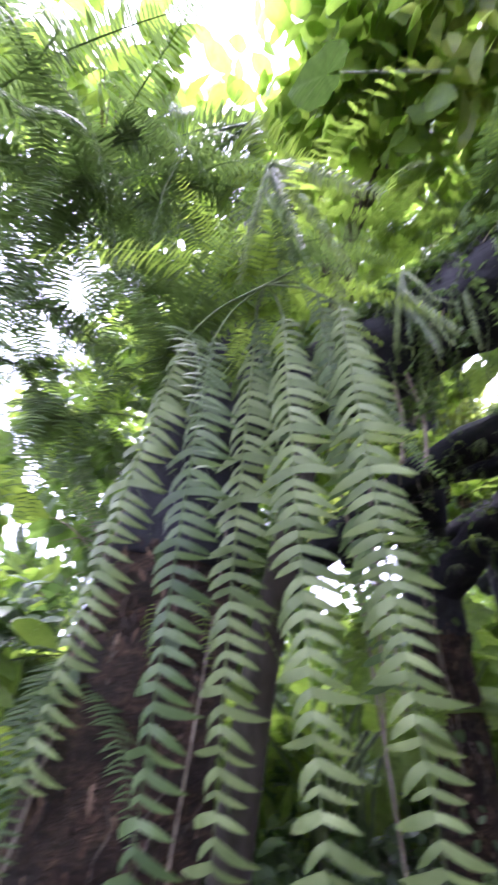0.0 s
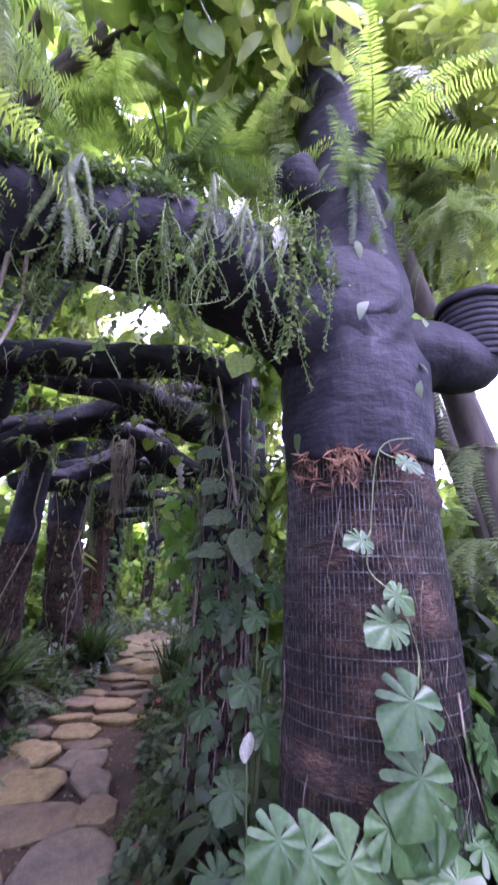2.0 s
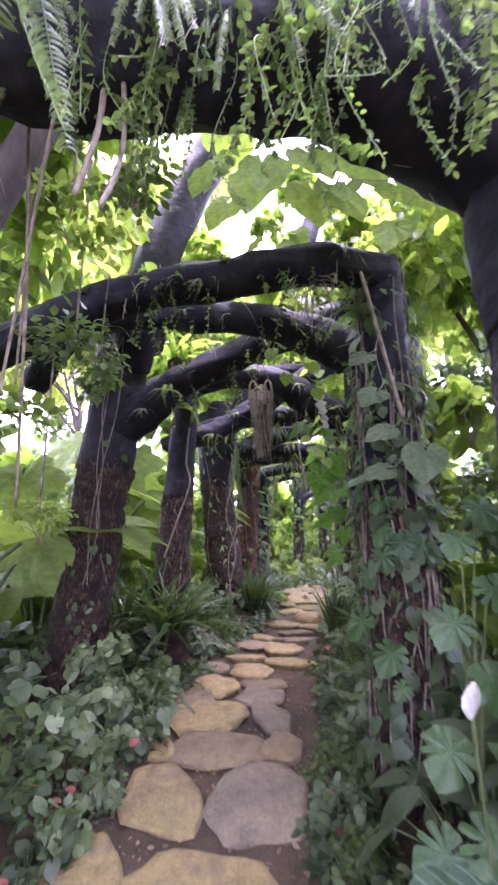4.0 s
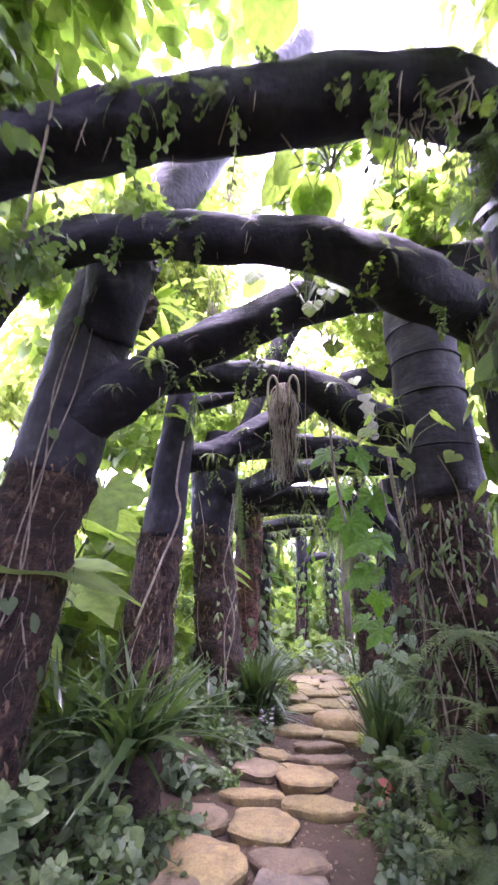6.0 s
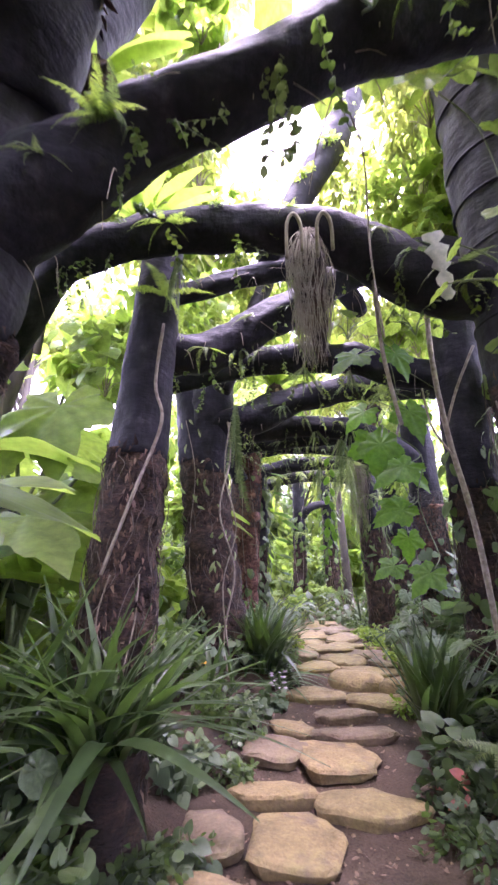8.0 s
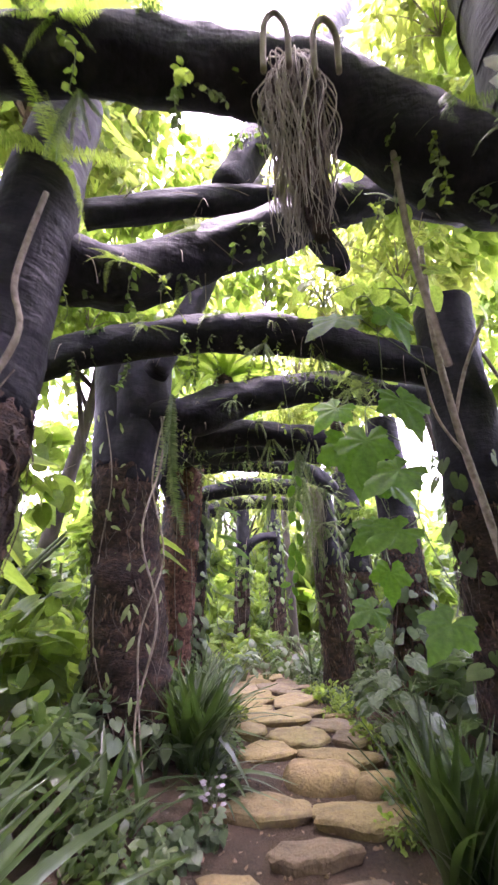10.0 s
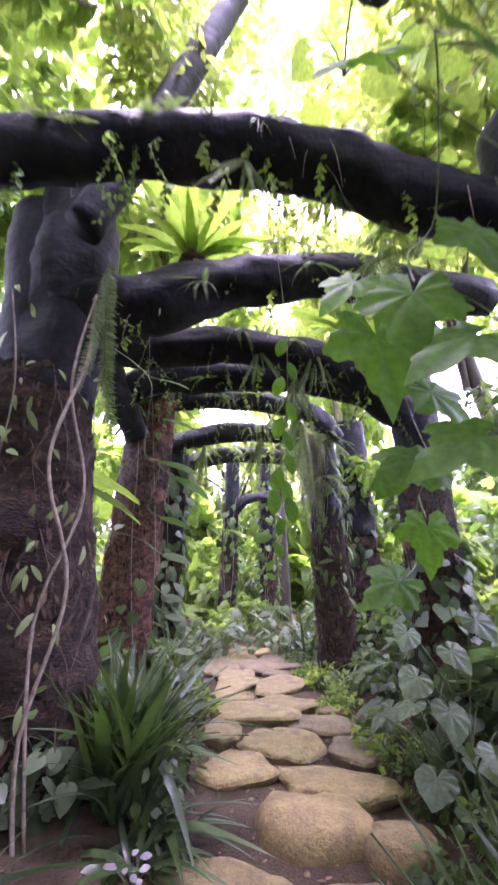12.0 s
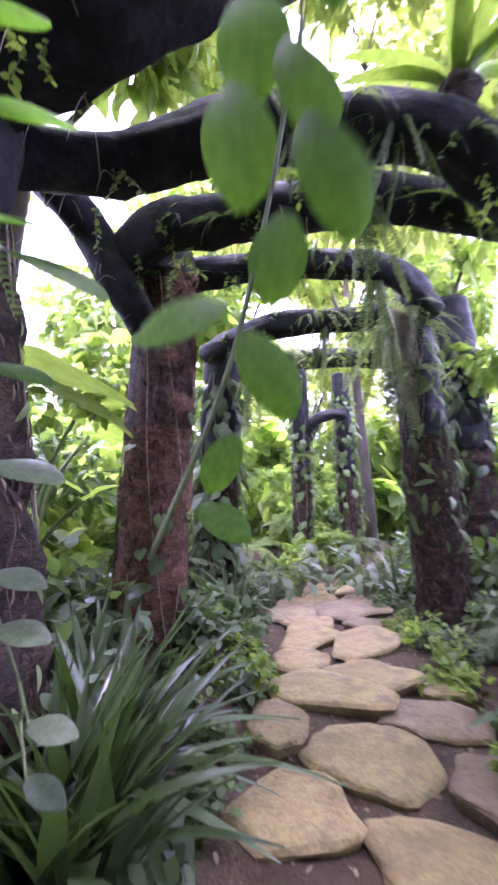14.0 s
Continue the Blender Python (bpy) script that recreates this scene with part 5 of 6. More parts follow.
placed_leaves("heart_leaf_plant", "broad pale heart leaves beside the steps", "philodendron", G(1.5, 9.1), [(1.15, 9.0, .66, -.7, -.5, -.4, .22), (1.28, 8.95, .5, -.2, -.7, -.6, .24), (1.38, 8.8, .3, .1, -.6, -.8, .24), (1.4, 9.1, .8, .3, -.7, -.5, .22), (1.2, 9.2, .9, -.5, -.6, -.5, .2), (1.55, 9.0, 1.0, .2, -.7, -.5, .22)], HEART_BIG, M_GREY)
placed_leaves("lilac_plant", "small plant with lilac-white leaves at the path edge", "plant", G(-0.5, 8.35), [(-.52 + .05 * math.cos(q * 2.4), 8.3 + .05 * math.sin(q * 2.4), .03 + .012 * q, math.cos(q * 2.4), math.sin(q * 2.4), .3, .05) for q in range(14)], OVAL, M_LILAC, stem_r=.002)
placed_leaves("giant_leaf_plant", "giant lobed bright green leaves behind the pillars", "elephant ear", G(-3.0, 7.6), [(-2.6, 7.2, 2.9, .2, -.5, -.6, 1.0), (-2.9, 7.0, 2.5, -.5, -.5, -.5, 1.0), (-2.45, 7.3, 2.1, .3, -.6, -.6, .9), (-3.2, 6.9, 3.1, -.3, -.6, -.5, 1.1), (-2.5, 7.4, 1.6, .5, -.6, -.4, .9), (-2.9, 7.1, 1.7, -.2, -.7, -.5, .9)], GOURD, M_BRIGHT, stem_r=.025)
placed_leaves("giant_leaf_plant", "giant lobed bright green leaves among shrubs", "elephant ear", G(-3.1, 4.6), [(-2.7, 4.6, 2.2, .3, -.5, -.6, .8), (-3.0, 4.4, 2.6, -.3, -.5, -.5, .9), (-2.6, 4.9, 1.6, .4, -.6, -.5, .8)], GOURD, M_BRIGHT, stem_r=.022)
for x, y, z, s in [(.55, 5.05, 4.25, .36), (.15, 5.3, 4.5, .36), (.9, 4.5, 4.1, .36), (-1.2, 4.3, 4.0, .32), (1.25, 7.0, 4.6, .4), (1.1, 8.0, 4.0, .36)]:
    plant_cloud(SHRUB_L, (x, y, z), s, "tangle of bright heart leaves over the beams", "vine", "heart_vine", "leafy vines above the beams")
leaf_plant("peace_lily", "dark leafy clump with a white spathe", "peace lily", G(0.78, 2.85), 10, OVAL, M_DEEP, 0.3, (.4, .9), 0.4, 0.005, 80)
lily = empty_thing("lily_flower", (0.735, 2.39, 0.77), "single white spathe flower on a green stalk", "flower")
put("spathe", tri_mesh("spathe", *blade(0.3, 6, 0.6, 0.1, None, 2)), M_WHITE, lily, Matrix.LocRotScale((0, 0, 0), Euler((radians(80), 0, radians(200))), (.15,) * 3))
put("stalk", tri_mesh("stalk", *tube([(0.05, 0.1, -.95), (.01, 0.02, -.4), (0, 0, .01)], .005, 5)), M_GSTEM, lily)


# ---- ferns ----
def fern(at, k, length, label, material=None, meshes=None, seed=0, lift=0.6, scale_w=1.0, face=None, group="ferns"):
    r = np.random.default_rng(seed)
    e = empty_thing("fern", at, label, "fern", group)
    meshes = meshes or FROND_M
    for i in range(k):
        a = i * 2.4 + r.normal(0, .3) if face is None else face[0] + r.uniform(-1, 1) * face[1]
        d = np.array([[math.cos(a), math.sin(a), lift + r.normal(0, .2)]])
        mm = mats_of(np.array([[0, 0, 0.0]]), d, np.array([[r.normal(0, .2), r.normal(0, .2), 1.0]]), length * r.uniform(.7, 1.15))[0]
        put("frond", meshes[r.integers(len(meshes))], material or M_FERN, e, Matrix(mm.tolist()))
    return e


def frond_meshes(material):
    out = []
    for q in FRONDS:
        me = tri_mesh("frond", *q)
        me.materials.append(material)
        out.append(me)
    return out


FROND_M, FROND_B, FROND_P = frond_meshes(M_FERN), frond_meshes(M_BRIGHT), frond_meshes(M_FERN_PALE)
HANG_M = []
for q in HANG:
    me = tri_mesh("frond", *q)
    me.materials.append(M_FERN_PALE)
    HANG_M.append(me)


HANG_D = []
for q in HANG:
    me = tri_mesh("frond", *q)
    me.materials.append(M_FERN)
    HANG_D.append(me)


def hanging_fern(at, fronds, label, seed, out=0.35, group="hanging ferns"):
    """Long fronds that fall from one crown; each entry: dx, dy, length."""
    r = np.random.default_rng(seed)
    e = empty_thing("hanging_fern", at, label, "fern", group)
    for dx, dy, ln in fronds:
        d = np.array([[dx, dy, -ln]])
        mm = mats_of(np.array([[0, 0, 0.0]]), d, np.array([[r.normal(0.1, .9), -1.0, .2]]), float(np.linalg.norm(d)))[0]
        put("frond", (HANG_M if r.uniform() < .6 else HANG_D)[r.integers(3)], M_FERN_PALE, e, Matrix(mm.tolist()))
    return e


wide = frond(40, 0.082, 0.0085, 0.05, 4, 0.3, 0.6, .42, seed=15, loose=.13)
WIDE = [tri_mesh("frond", *wide), tri_mesh("frond", *wide)]
WIDE[0].materials.append(M_FERN), WIDE[1].materials.append(M_FERN_PALE)
big = empty_thing("hanging_fern", (-0.53, 0.76, 2.85), "fern crown with long broad hanging fronds", "fern", "hanging ferns")
for q, (x, y, z, dx, dy, dz) in enumerate([(-0.78, 0.61, 2.72, -0.18, -0.24, -1.18), (-0.72, 0.68, 2.72, 0.00, -0.21, -1.30), (-0.69, 0.86, 2.83, -0.08, -0.19, -1.45), (-0.53, 0.84, 2.80, 0.04, -0.17, -1.39), (-0.40, 0.87, 2.83, -0.08, 0.09, -1.18), (-0.35, 0.91, 2.75, -0.02, -0.10, -1.35), (-0.33, 0.88, 2.91, -0.10, 0.21, -0.53), (-0.64, 0.82, 2.88, -0.12, 0.24, -1.02)]):
    root = np.array([[x, y, z]]) - np.array(big.location)
    put("frond", WIDE[q % 3 != 1], M_FERN, big, Matrix(mats_of(root, np.array([[dx, dy, dz]]), np.array([[.4, -1.0, .25]]), math.sqrt(dx * dx + dy * dy + dz * dz))[0].tolist()))
    put("stalk", tri_mesh("stalk", *tube([(0, 0, .05), root[0] * .6 + (0, 0, .06), root[0]], .004, 5, caps=False)), M_GSTEM, big)
hanging_fern((-0.50, 1.12, 3.05), [(-.05, -.12, .8), (.04, -.09, .95), (-.12, -.1, .7), (.15, .1, .8)], "fern with dense hanging silvery fronds", 2)
fern((-0.8, 1.0, 3.2), 11, 0.85, "large fern with arching backlit fronds", seed=3, meshes=FROND_B, lift=.35)
fern((-1.15, 0.75, 3.0), 10, 0.9, "large fern with arching green fronds", seed=4, lift=.35)
fern((-0.85, 1.35, 4.1), 9, 0.9, "bright fern high on a trunk", seed=5, meshes=FROND_B, lift=.3)
fr = empty_thing("hanging_fern", (-0.57, 0.85, 4.55), "large overhead fern with long drooping fronds", "fern", "hanging ferns")
for q, (dx, dy, dz, mm) in enumerate([(-.37, -.57, -1.7, FROND_B), (-.3, -.4, -1.3, FROND_B), (-.35, -.95, -1.3, FROND_M), (-.6, -.6, -1.0, FROND_M), (-.75, -.2, -1.2, FROND_M), (-.1, -.1, -1.1, FROND_B), (-.5, -.85, -.7, FROND_M), (-.9, -.5, -.7, FROND_M), (.2, .1, -.9, FROND_B), (-.6, .3, -.9, FROND_M)]):
    put("frond", mm[0], M_FERN, fr, Matrix(mats_of(np.array([[0, 0, 0.0]]), np.array([[dx, dy, dz]]), np.array([[.4 * math.sin(q * 3), -.6, .7]]), math.sqrt(dx * dx + dy * dy + dz * dz))[0].tolist()))
fern((1.3, 1.95, 4.1), 12, 0.8, "fern spilling from a trunk fork", seed=6, lift=.2)
fern((1.5, 1.9, 4.6), 14, 1.0, "bright fern high on the near pillar", seed=7, meshes=FROND_B, lift=.3)
hanging_fern((1.22, 1.72, 4.15), [(.05, -.1, .8), (-.08, -.05, .7), (.15, -.1, .55)], "short fern fronds over a grey knot", 8)

for i, (x, y, z, k, ln, mm) in enumerate([(0.62, 3.4, 3.1, 12, .4, 0), (-1.35, 6.2, 3.3, 12, .4, 1), (-0.2, 11.2, 3.55, 10, .5, 1), (0.6, 12.4, 3.5, 12, .6, 1), (1.4, 12.3, 3.3, 14, .7, 2), (1.3, 10.3, 3.3, 12, .5, 1),
                                          (-0.9, 10.9, 3.2, 10, .45, 1), (0.2, 13.6, 3.5, 12, .6, 1), (0.9, 8.3, 3.3, 10, .5, 2), (-0.3, 14.0, 0.2, 14, .8, 0), (1.7, 11.0, .3, 12, .6, 0), (-1.3, 12.5, .6, 12, .7, 0), (0.4, 16, 2.2, 12, .8, 1), (-0.55, 10.4, 3.45, 9, .4, 1), (0.1, 9.75, 3.5, 8, .35, 0), (0.3, 11.3, 3.5, 12, .5, 1), (1.0, 12.4, 3.4, 14, .6, 1), (-0.5, 12.8, 3.3, 12, .6, 1), (0.9, 13.7, 3.4, 14, .7, 1), (1.5, 11.9, 2.6, 12, .6, 2), (1.45, 11.9, 3.2, 14, .7, 2), (0.2, 17.2, .5, 16, .9, 1), (1.2, 15.5, .5, 16, .9, 0), (-0.6, 15.0, .5, 16, .9, 1), (0.85, 5.35, .6, 14, .55, 0), (0.8, 4.7, .3, 14, .5, 0), (1.0, 5.6, 1.2, 14, .5, 2), (.95, 6.3, .8, 12, .5, 0)]):
    fern((x, y, z), k, ln, "small fern growing on a beam" if z > 2 else "green fern in the bed", seed=90 + i, meshes=(FROND_M, FROND_B, FROND_P)[mm], lift=.2)


# ---- nest ferns and moss hangings ----
def nest_fern(at, k, length, label, seed, material=None):
    r = np.random.default_rng(seed)
    e = empty_thing("nest_fern", at, label, "nest fern", "nest ferns")
    me = tri_mesh("leaf", *NEST)
    me.materials.append(material or M_BRIGHT)
    dry = tri_mesh("dead_frond", *NEST)
    for i in range(k):
        a = i * 2.4 + r.normal(0, .2)
        w = r.uniform(.5, 1.1)
        d = np.array([[math.cos(a) * w, math.sin(a) * w, 1.0]])
        put("leaf", me, material or M_BRIGHT, e, Matrix(mats_of(np.array([[math.cos(a) * .04, math.sin(a) * .04, 0]]), d, np.array([[-math.cos(a), -math.sin(a), .8]]), length * r.uniform(.75, 1.1))[0].tolist()))
    put("root_ball", tri_mesh("root_ball", *tube([(0, 0, .05), (0, 0, -.06), (0, 0, -.2), (0.01, 0, -.3)], [.07, .11, .09, .03], 14, 0.5, True, 14, seed)), M_BARK, e, label="brown fibrous root ball")
    for q in range(7):
        a = r.uniform(0, 6.28)
        put("dead_frond", dry, M_DRY, e, Matrix(mats_of(np.array([[math.cos(a) * .08, math.sin(a) * .08, -.02]]), np.array([[math.cos(a) * .3, math.sin(a) * .3, -1.0]]), np.array([[math.cos(a), math.sin(a), .3]]), length * r.uniform(.3, .6))[0].tolist()))
    return e


nest_fern((-0.43, 9.0, 3.75), 22, 0.62, "bird's nest fern with bright rosette on a beam", 1)
nest_fern((-1.62, 6.35, 4.15), 16, 0.7, "bird's nest fern on a pillar top", 2)
nest_fern((1.2, 9.9, 3.75), 20, 0.65, "bright nest fern beside a pillar", 3)
nest_fern((-1.5, 5.1, 3.95), 10, 0.5, "nest fern behind the leaning pillar", 4)


def strands(name, at, k, rad, length, label, category, material, seed, thick=0.004, wavy=0.02):
    r = np.random.default_rng(seed)
    e = empty_thing(name, at, label, category)
    sets = []
    for _ in range(k):
        a, q = r.uniform(0, 6.28), rad * math.sqrt(r.uniform(0, 1))
        ln = length * r.uniform(.35, 1)
        x, y = q * math.cos(a), q * math.sin(a)
        pts = [(x * .5, y * .5, 0)] + [(x * (1 - .3 * f) + r.normal(0, wavy), y * (1 - .3 * f) + r.normal(0, wavy), -ln * f) for f in (.35, .7, 1)]
        sets.append(tube(pts, [thick, thick, thick * .8, thick * .4], 3, caps=False))
    put("strand_mass", tri_mesh("strands", *merge(*sets)), material, e, kind="stuff")
    return e


moss = strands("moss_hanging", (-0.26, 5.84, 3.46), 430, 0.14, 1.05, "shaggy grey-brown hanging moss basket on a beam", "hanging moss", M_MOSS, 3, thick=.0034, wavy=.03)
put("core", tri_mesh("core", *tube([(0, 0, .0), (.01, 0, -.25), (.02, 0, -.55), (.05, 0, -1.0)], [.07, .11, .085, .025], 12, .4, True, 8, 2)), M_BARK, moss, label="dark fibrous core")
for sx in (-.1, .1):
    put("loop", tri_mesh("loop", *tube([(sx - .05, -.12, -.3), (sx - .045, -.15, -.06), (sx, -.16, .02), (sx + .045, -.15, -.06), (sx + .05, -.12, -.25)], .013, 7)), M_MOSS, moss, label="pale green looping stem")
strands("moss_hanging", (1.32, 12.0, 3.3), 200, 0.22, 1.5, "long grey-green hanging fern strands on a pillar", "hanging moss", M_MOSS, 4, wavy=.04)
strands("moss_hanging", (1.15, 4.5, 3.5), 260, 0.2, 1.0, "pale shaggy hanging moss on a pillar", "hanging moss", M_MOSS, 9, wavy=.03)
strands("moss_hanging", (0.25, 3.35, 3.3), 40, 0.3, 0.35, "thin hanging roots under a beam", "hanging moss", M_MOSS, 6)

sf = empty_thing("staghorn_leaf", (0.49, 5.62, 3.22), "pale grey-white jagged hanging leaf", "fern")
put("blade", tri_mesh("blade", *blade(0.22, 12, 0.2, 0.15, lambda s: (0.62 + 0.3 * math.sin(s * 29) + .1 * math.sin(s * 61)) * (1 - .5 * s), 2)), M_WHITE, sf, Matrix.LocRotScale((0, 0, 0), Euler((radians(-95), radians(10), radians(175))), (.46,) * 3))
orch = empty_thing("dried_bract", (0.69, 1.62, 3.38), "pale cream dried hanging bract among leaves", "dried leaf")
put("blade", tri_mesh("blade", *blade(0.2, 8, 0.5, 0.35, None, 2)), M_WHITE, orch, Matrix.LocRotScale((0, 0, 0), Euler((radians(-80), 0, radians(160))), (.2,) * 3))


# ---- hanging strings of small leaves on the beams ----
def string_vine(at, length, label, material, seed, leaf=0.035, step=0.022, template=None, sway=0.05):
    r = np.random.default_rng(seed)
    pts = [np.zeros(3)]
    for f in (.33, .66, 1):
        pts.append(np.array((r.normal(0, sway), r.normal(0, sway), -length * f)))
    k = max(4, int(length / step))
    s = np.linspace(0.02, 1, k)
    P = np.array(pts)
    pos = np.stack([np.interp(s, [0, .33, .66, 1], P[:, c]) for c in range(3)], 1)
    a = np.arange(k) * 2.4 + r.normal(0, .5, k)
    yd = np.c_[np.cos(a), np.sin(a), r.normal(-.35, .3, k)]
    up = np.c_[r.normal(0, .3, (k, 2)), np.ones(k)]
    e = empty_thing("hanging_vine", at, label, "vine", "leafy strings hanging from the beams")
    put("foliage", tri_mesh("leaves", *spread(SMALL if template is None else template, mats_of(pos, yd, up, leaf * r.uniform(.7, 1.3, k)))), material, e, kind="stuff")
    put("stem", tri_mesh("stem", *tube(P, .0025, 4, caps=False)), M_GSTEM, e)
    return e


vr = np.random.default_rng(77)
for i in range(118):
    f = vr.uniform(0, 1)
    x = 0.95 - 1.55 * f
    y = 1.72 - .1 * f + vr.uniform(-.16, .1)
    string_vine((x, y, 3.5 + vr.uniform(-.2, .12) - .12 * f), vr.uniform(.3, .95) * vr.uniform(.65, 1), "string of small mid-green leaves on the arch", (M_MID, M_FERN, M_FERN_PALE, M_GREY, M_MID, M_FERN)[vr.integers(6)], 300 + i, leaf=vr.uniform(.02, .038), step=vr.uniform(.009, .015), template=(SMALL, OVAL, LONG)[vr.integers(3)])
for i, (bi, count) in enumerate(((1, 18), (2, 18), (3, 14), (4, 20), (5, 13), (7, 18), (8, 12), (9, 12), (10, 14), (11, 13), (12, 14), (13, 10))):
    pts = np.array(BEAMS[bi][1])
    for q in range(count):
        t = vr.uniform(.2, len(pts) - 1.2)
        j = int(t)
        p = pts[j] * (1 - t + j) + pts[j + 1] * (t - j)
        string_vine((p[0], p[1] - .1, p[2] - .02), vr.uniform(.12, .62), "string of small leaves hanging from a beam", (M_MID, M_FERN, M_BRIGHT, M_FERN_PALE)[vr.integers(4)], 500 + i * 40 + q, leaf=vr.uniform(.03, .05), step=.018)
for bi, count, s in ((0, 44, .62), (1, 10, .42), (2, 10, .42), (3, 5, .4), (4, 9, .42), (5, 5, .4), (7, 8, .42), (8, 7, .45), (9, 5, .4), (10, 8, .45), (11, 7, .5), (12, 8, .6), (13, 7, .7)):
    pts = np.array(BEAMS[bi][1])
    for q in range(count):
        t = vr.uniform(.3, len(pts) - 1.3)
        j = int(t)
        p = pts[j] * (1 - t + j) + pts[j + 1] * (t - j)
        kind = (CREEPER, CREEPER, CREEPER_G)[vr.integers(3)]
        rb = BEAMS[bi][2][j]
        on_top = vr.uniform() < .55
        plant_cloud(kind, (p[0], p[1] + (.03 if on_top else -rb * .75), p[2] + rb * (.8 if on_top else .35)), s * vr.uniform(.6, 1) * (1 if on_top else .7), "tangle of small leaves growing on a beam", "epiphyte", "beam_epiphyte", "plants on the beams")


# ---- creepers clinging to pillars ----
def cling(key, z0, z1, k, template, material, leaf, label, seed, arc=(0, 6.28)):
    _, axis_at, r_at = PILLARS[key]
    r = np.random.default_rng(seed)
    a, z = r.uniform(*arc, k), r.uniform(z0, z1, k)
    rr = np.array([r_at(q) for q in z]) + r.uniform(.01, .09, k)
    c = np.array([axis_at(q) for q in z])
    out = np.c_[np.cos(a), np.sin(a), np.zeros(k)]
    pos = np.c_[c + out[:, :2] * rr[:, None], z]
    yd = out * .45 + np.c_[r.normal(0, .45, (k, 2)), r.normal(-.75, .3, k)]
    e = empty_thing("climber", (0, 0, 0), label, "climbing plant", "climbers on the pillars")
    put("foliage", tri_mesh("leaves", *spread(template, mats_of(pos, yd, out + (0, 0, .5), leaf * r.uniform(.6, 1.25, k)))), material, e, kind="stuff")
    sets = []
    for _ in range(max(3, k // 40)):
        a0 = r.uniform(*arc)
        pts = []
        for f in np.linspace(0, 1, 5):
            zz = z0 + (z1 - z0) * f
            cc, q = axis_at(zz), r_at(zz) + .02
            a0 += r.normal(0, .35)
            pts.append((cc[0] + q * math.cos(a0), cc[1] + q * math.sin(a0), zz))
        sets.append(tube(pts, .006, 5, caps=False))
    put("stem_tangle", tri_mesh("stems", *merge(*sets)), M_STEM, e, kind="stuff")


cling("r1b", 0.0, 2.6, 520, LONG, M_DEEP, .085, "fine dark ferny climber on a pillar", 31)
cling("r1b", 0.0, 2.6, 150, HEART, M_DEEP, .105, "dark heart-leaved climber covering a pillar", 1)
cling("r1b", 0.0, 2.4, 70, OVAL, M_GREY, .15, "grey-green climber on a pillar", 2, (2.4, 5.6))
cling("r1b", 0.0, 2.0, 26, MONSTERA, M_MONSTERA, .18, "split-leaf climber on a pillar", 3, (3.4, 6.0))
cling("r1b", 1.6, 3.45, 240, LONG, M_FERN, .11, "feathery climber high on a leafy pillar", 34)
cling("r1b", 2.3, 3.4, 26, HEART, M_GREY, .14, "grey-green leaves at a pillar's top", 35)
cling("r1c", 0.0, 3.4, 220, HEART, M_BRIGHT, .16, "bright heart-leaved climber on a slim pillar", 33)
cling("r2", 0.0, 2.2, 420, LONG, M_FERN, .1, "feathery climber on a pillar base", 4, (2.6, 6.0))
cling("r2", 1.4, 2.6, 8, HEART, M_BRIGHT, .14, "bright heart-leaved climber on a pillar", 5, (2.6, 5.2))
cling("l1", 0.0, 1.6, 60, OVAL, M_GREY, .1, "small-leaved climber on a leaning pillar", 6)
cling("l1", 1.0, 3.4, 14, HEART, M_MID, .09, "sparse climber on a charcoal pillar", 7)
cling("l2", 0.0, 1.2, 50, OVAL, M_MID, .14, "climber at a pillar's foot", 8)
cling("l3", 0.2, 3.2, 110, LONG, M_FERN_PALE, .13, "thin-leaved climber on a shaggy pillar", 9)
cling("l4", 0.2, 3.2, 18, HEART, M_MID, .12, "sparse climber on a fibre pillar", 10)
cling("l5", 0.0, 3.0, 420, OVAL, M_GREY, .24, "large-leaved glossy climber on a far pillar", 11)
cling("c1", 0.0, 3.0, 160, OVAL, M_MID, .2, "climber on the end pillar", 12)
cling("r3", 0.0, 2.4, 60, HEART, M_MID, .15, "climber on a charcoal pillar", 13)
cling("r4", 0.0, 1.6, 140, HEART, M_GREY, .16, "heart-leaved climber on a mesh pillar", 14)
cling("r5", 0.8, 3.6, 200, LONG, M_FERN, .2, "hanging leafy climber on a pillar", 15)
cling("r6", 0.2, 3.4, 220, OVAL, M_DEEP, .2, "dark climber on a far pillar", 16)
cling("r7", 0.0, 3.6, 260, OVAL, M_MID, .2, "climber covering a far pillar", 17)
cling("l0", 0.0, 3.4, 90, OVAL, M_DEEP, .12, "sparse dark climber behind the fern", 18)
cling("r1", 0.2, 1.2, 26, MONSTERA, M_MONSTERA, .2, "split-leaf climber over the wire mesh", 19, (4.6, 6.2))
cling("r1", 2.4, 5.6, 90, LONG, M_FERN, .22, "ferny growth high on the near pillar", 20)


# ---- bare stems, roots and dangling vines ----
def bare_vine(pts, rad, label, material=None, name="bare_vine"):
    e = empty_thing(name, (0, 0, 0), label, "vine", "bare vines and roots")
    put("stem", tri_mesh("stem", *tube(pts, rad, 6, .15, True, 7, pts[0][0])), material or M_STEM, e)


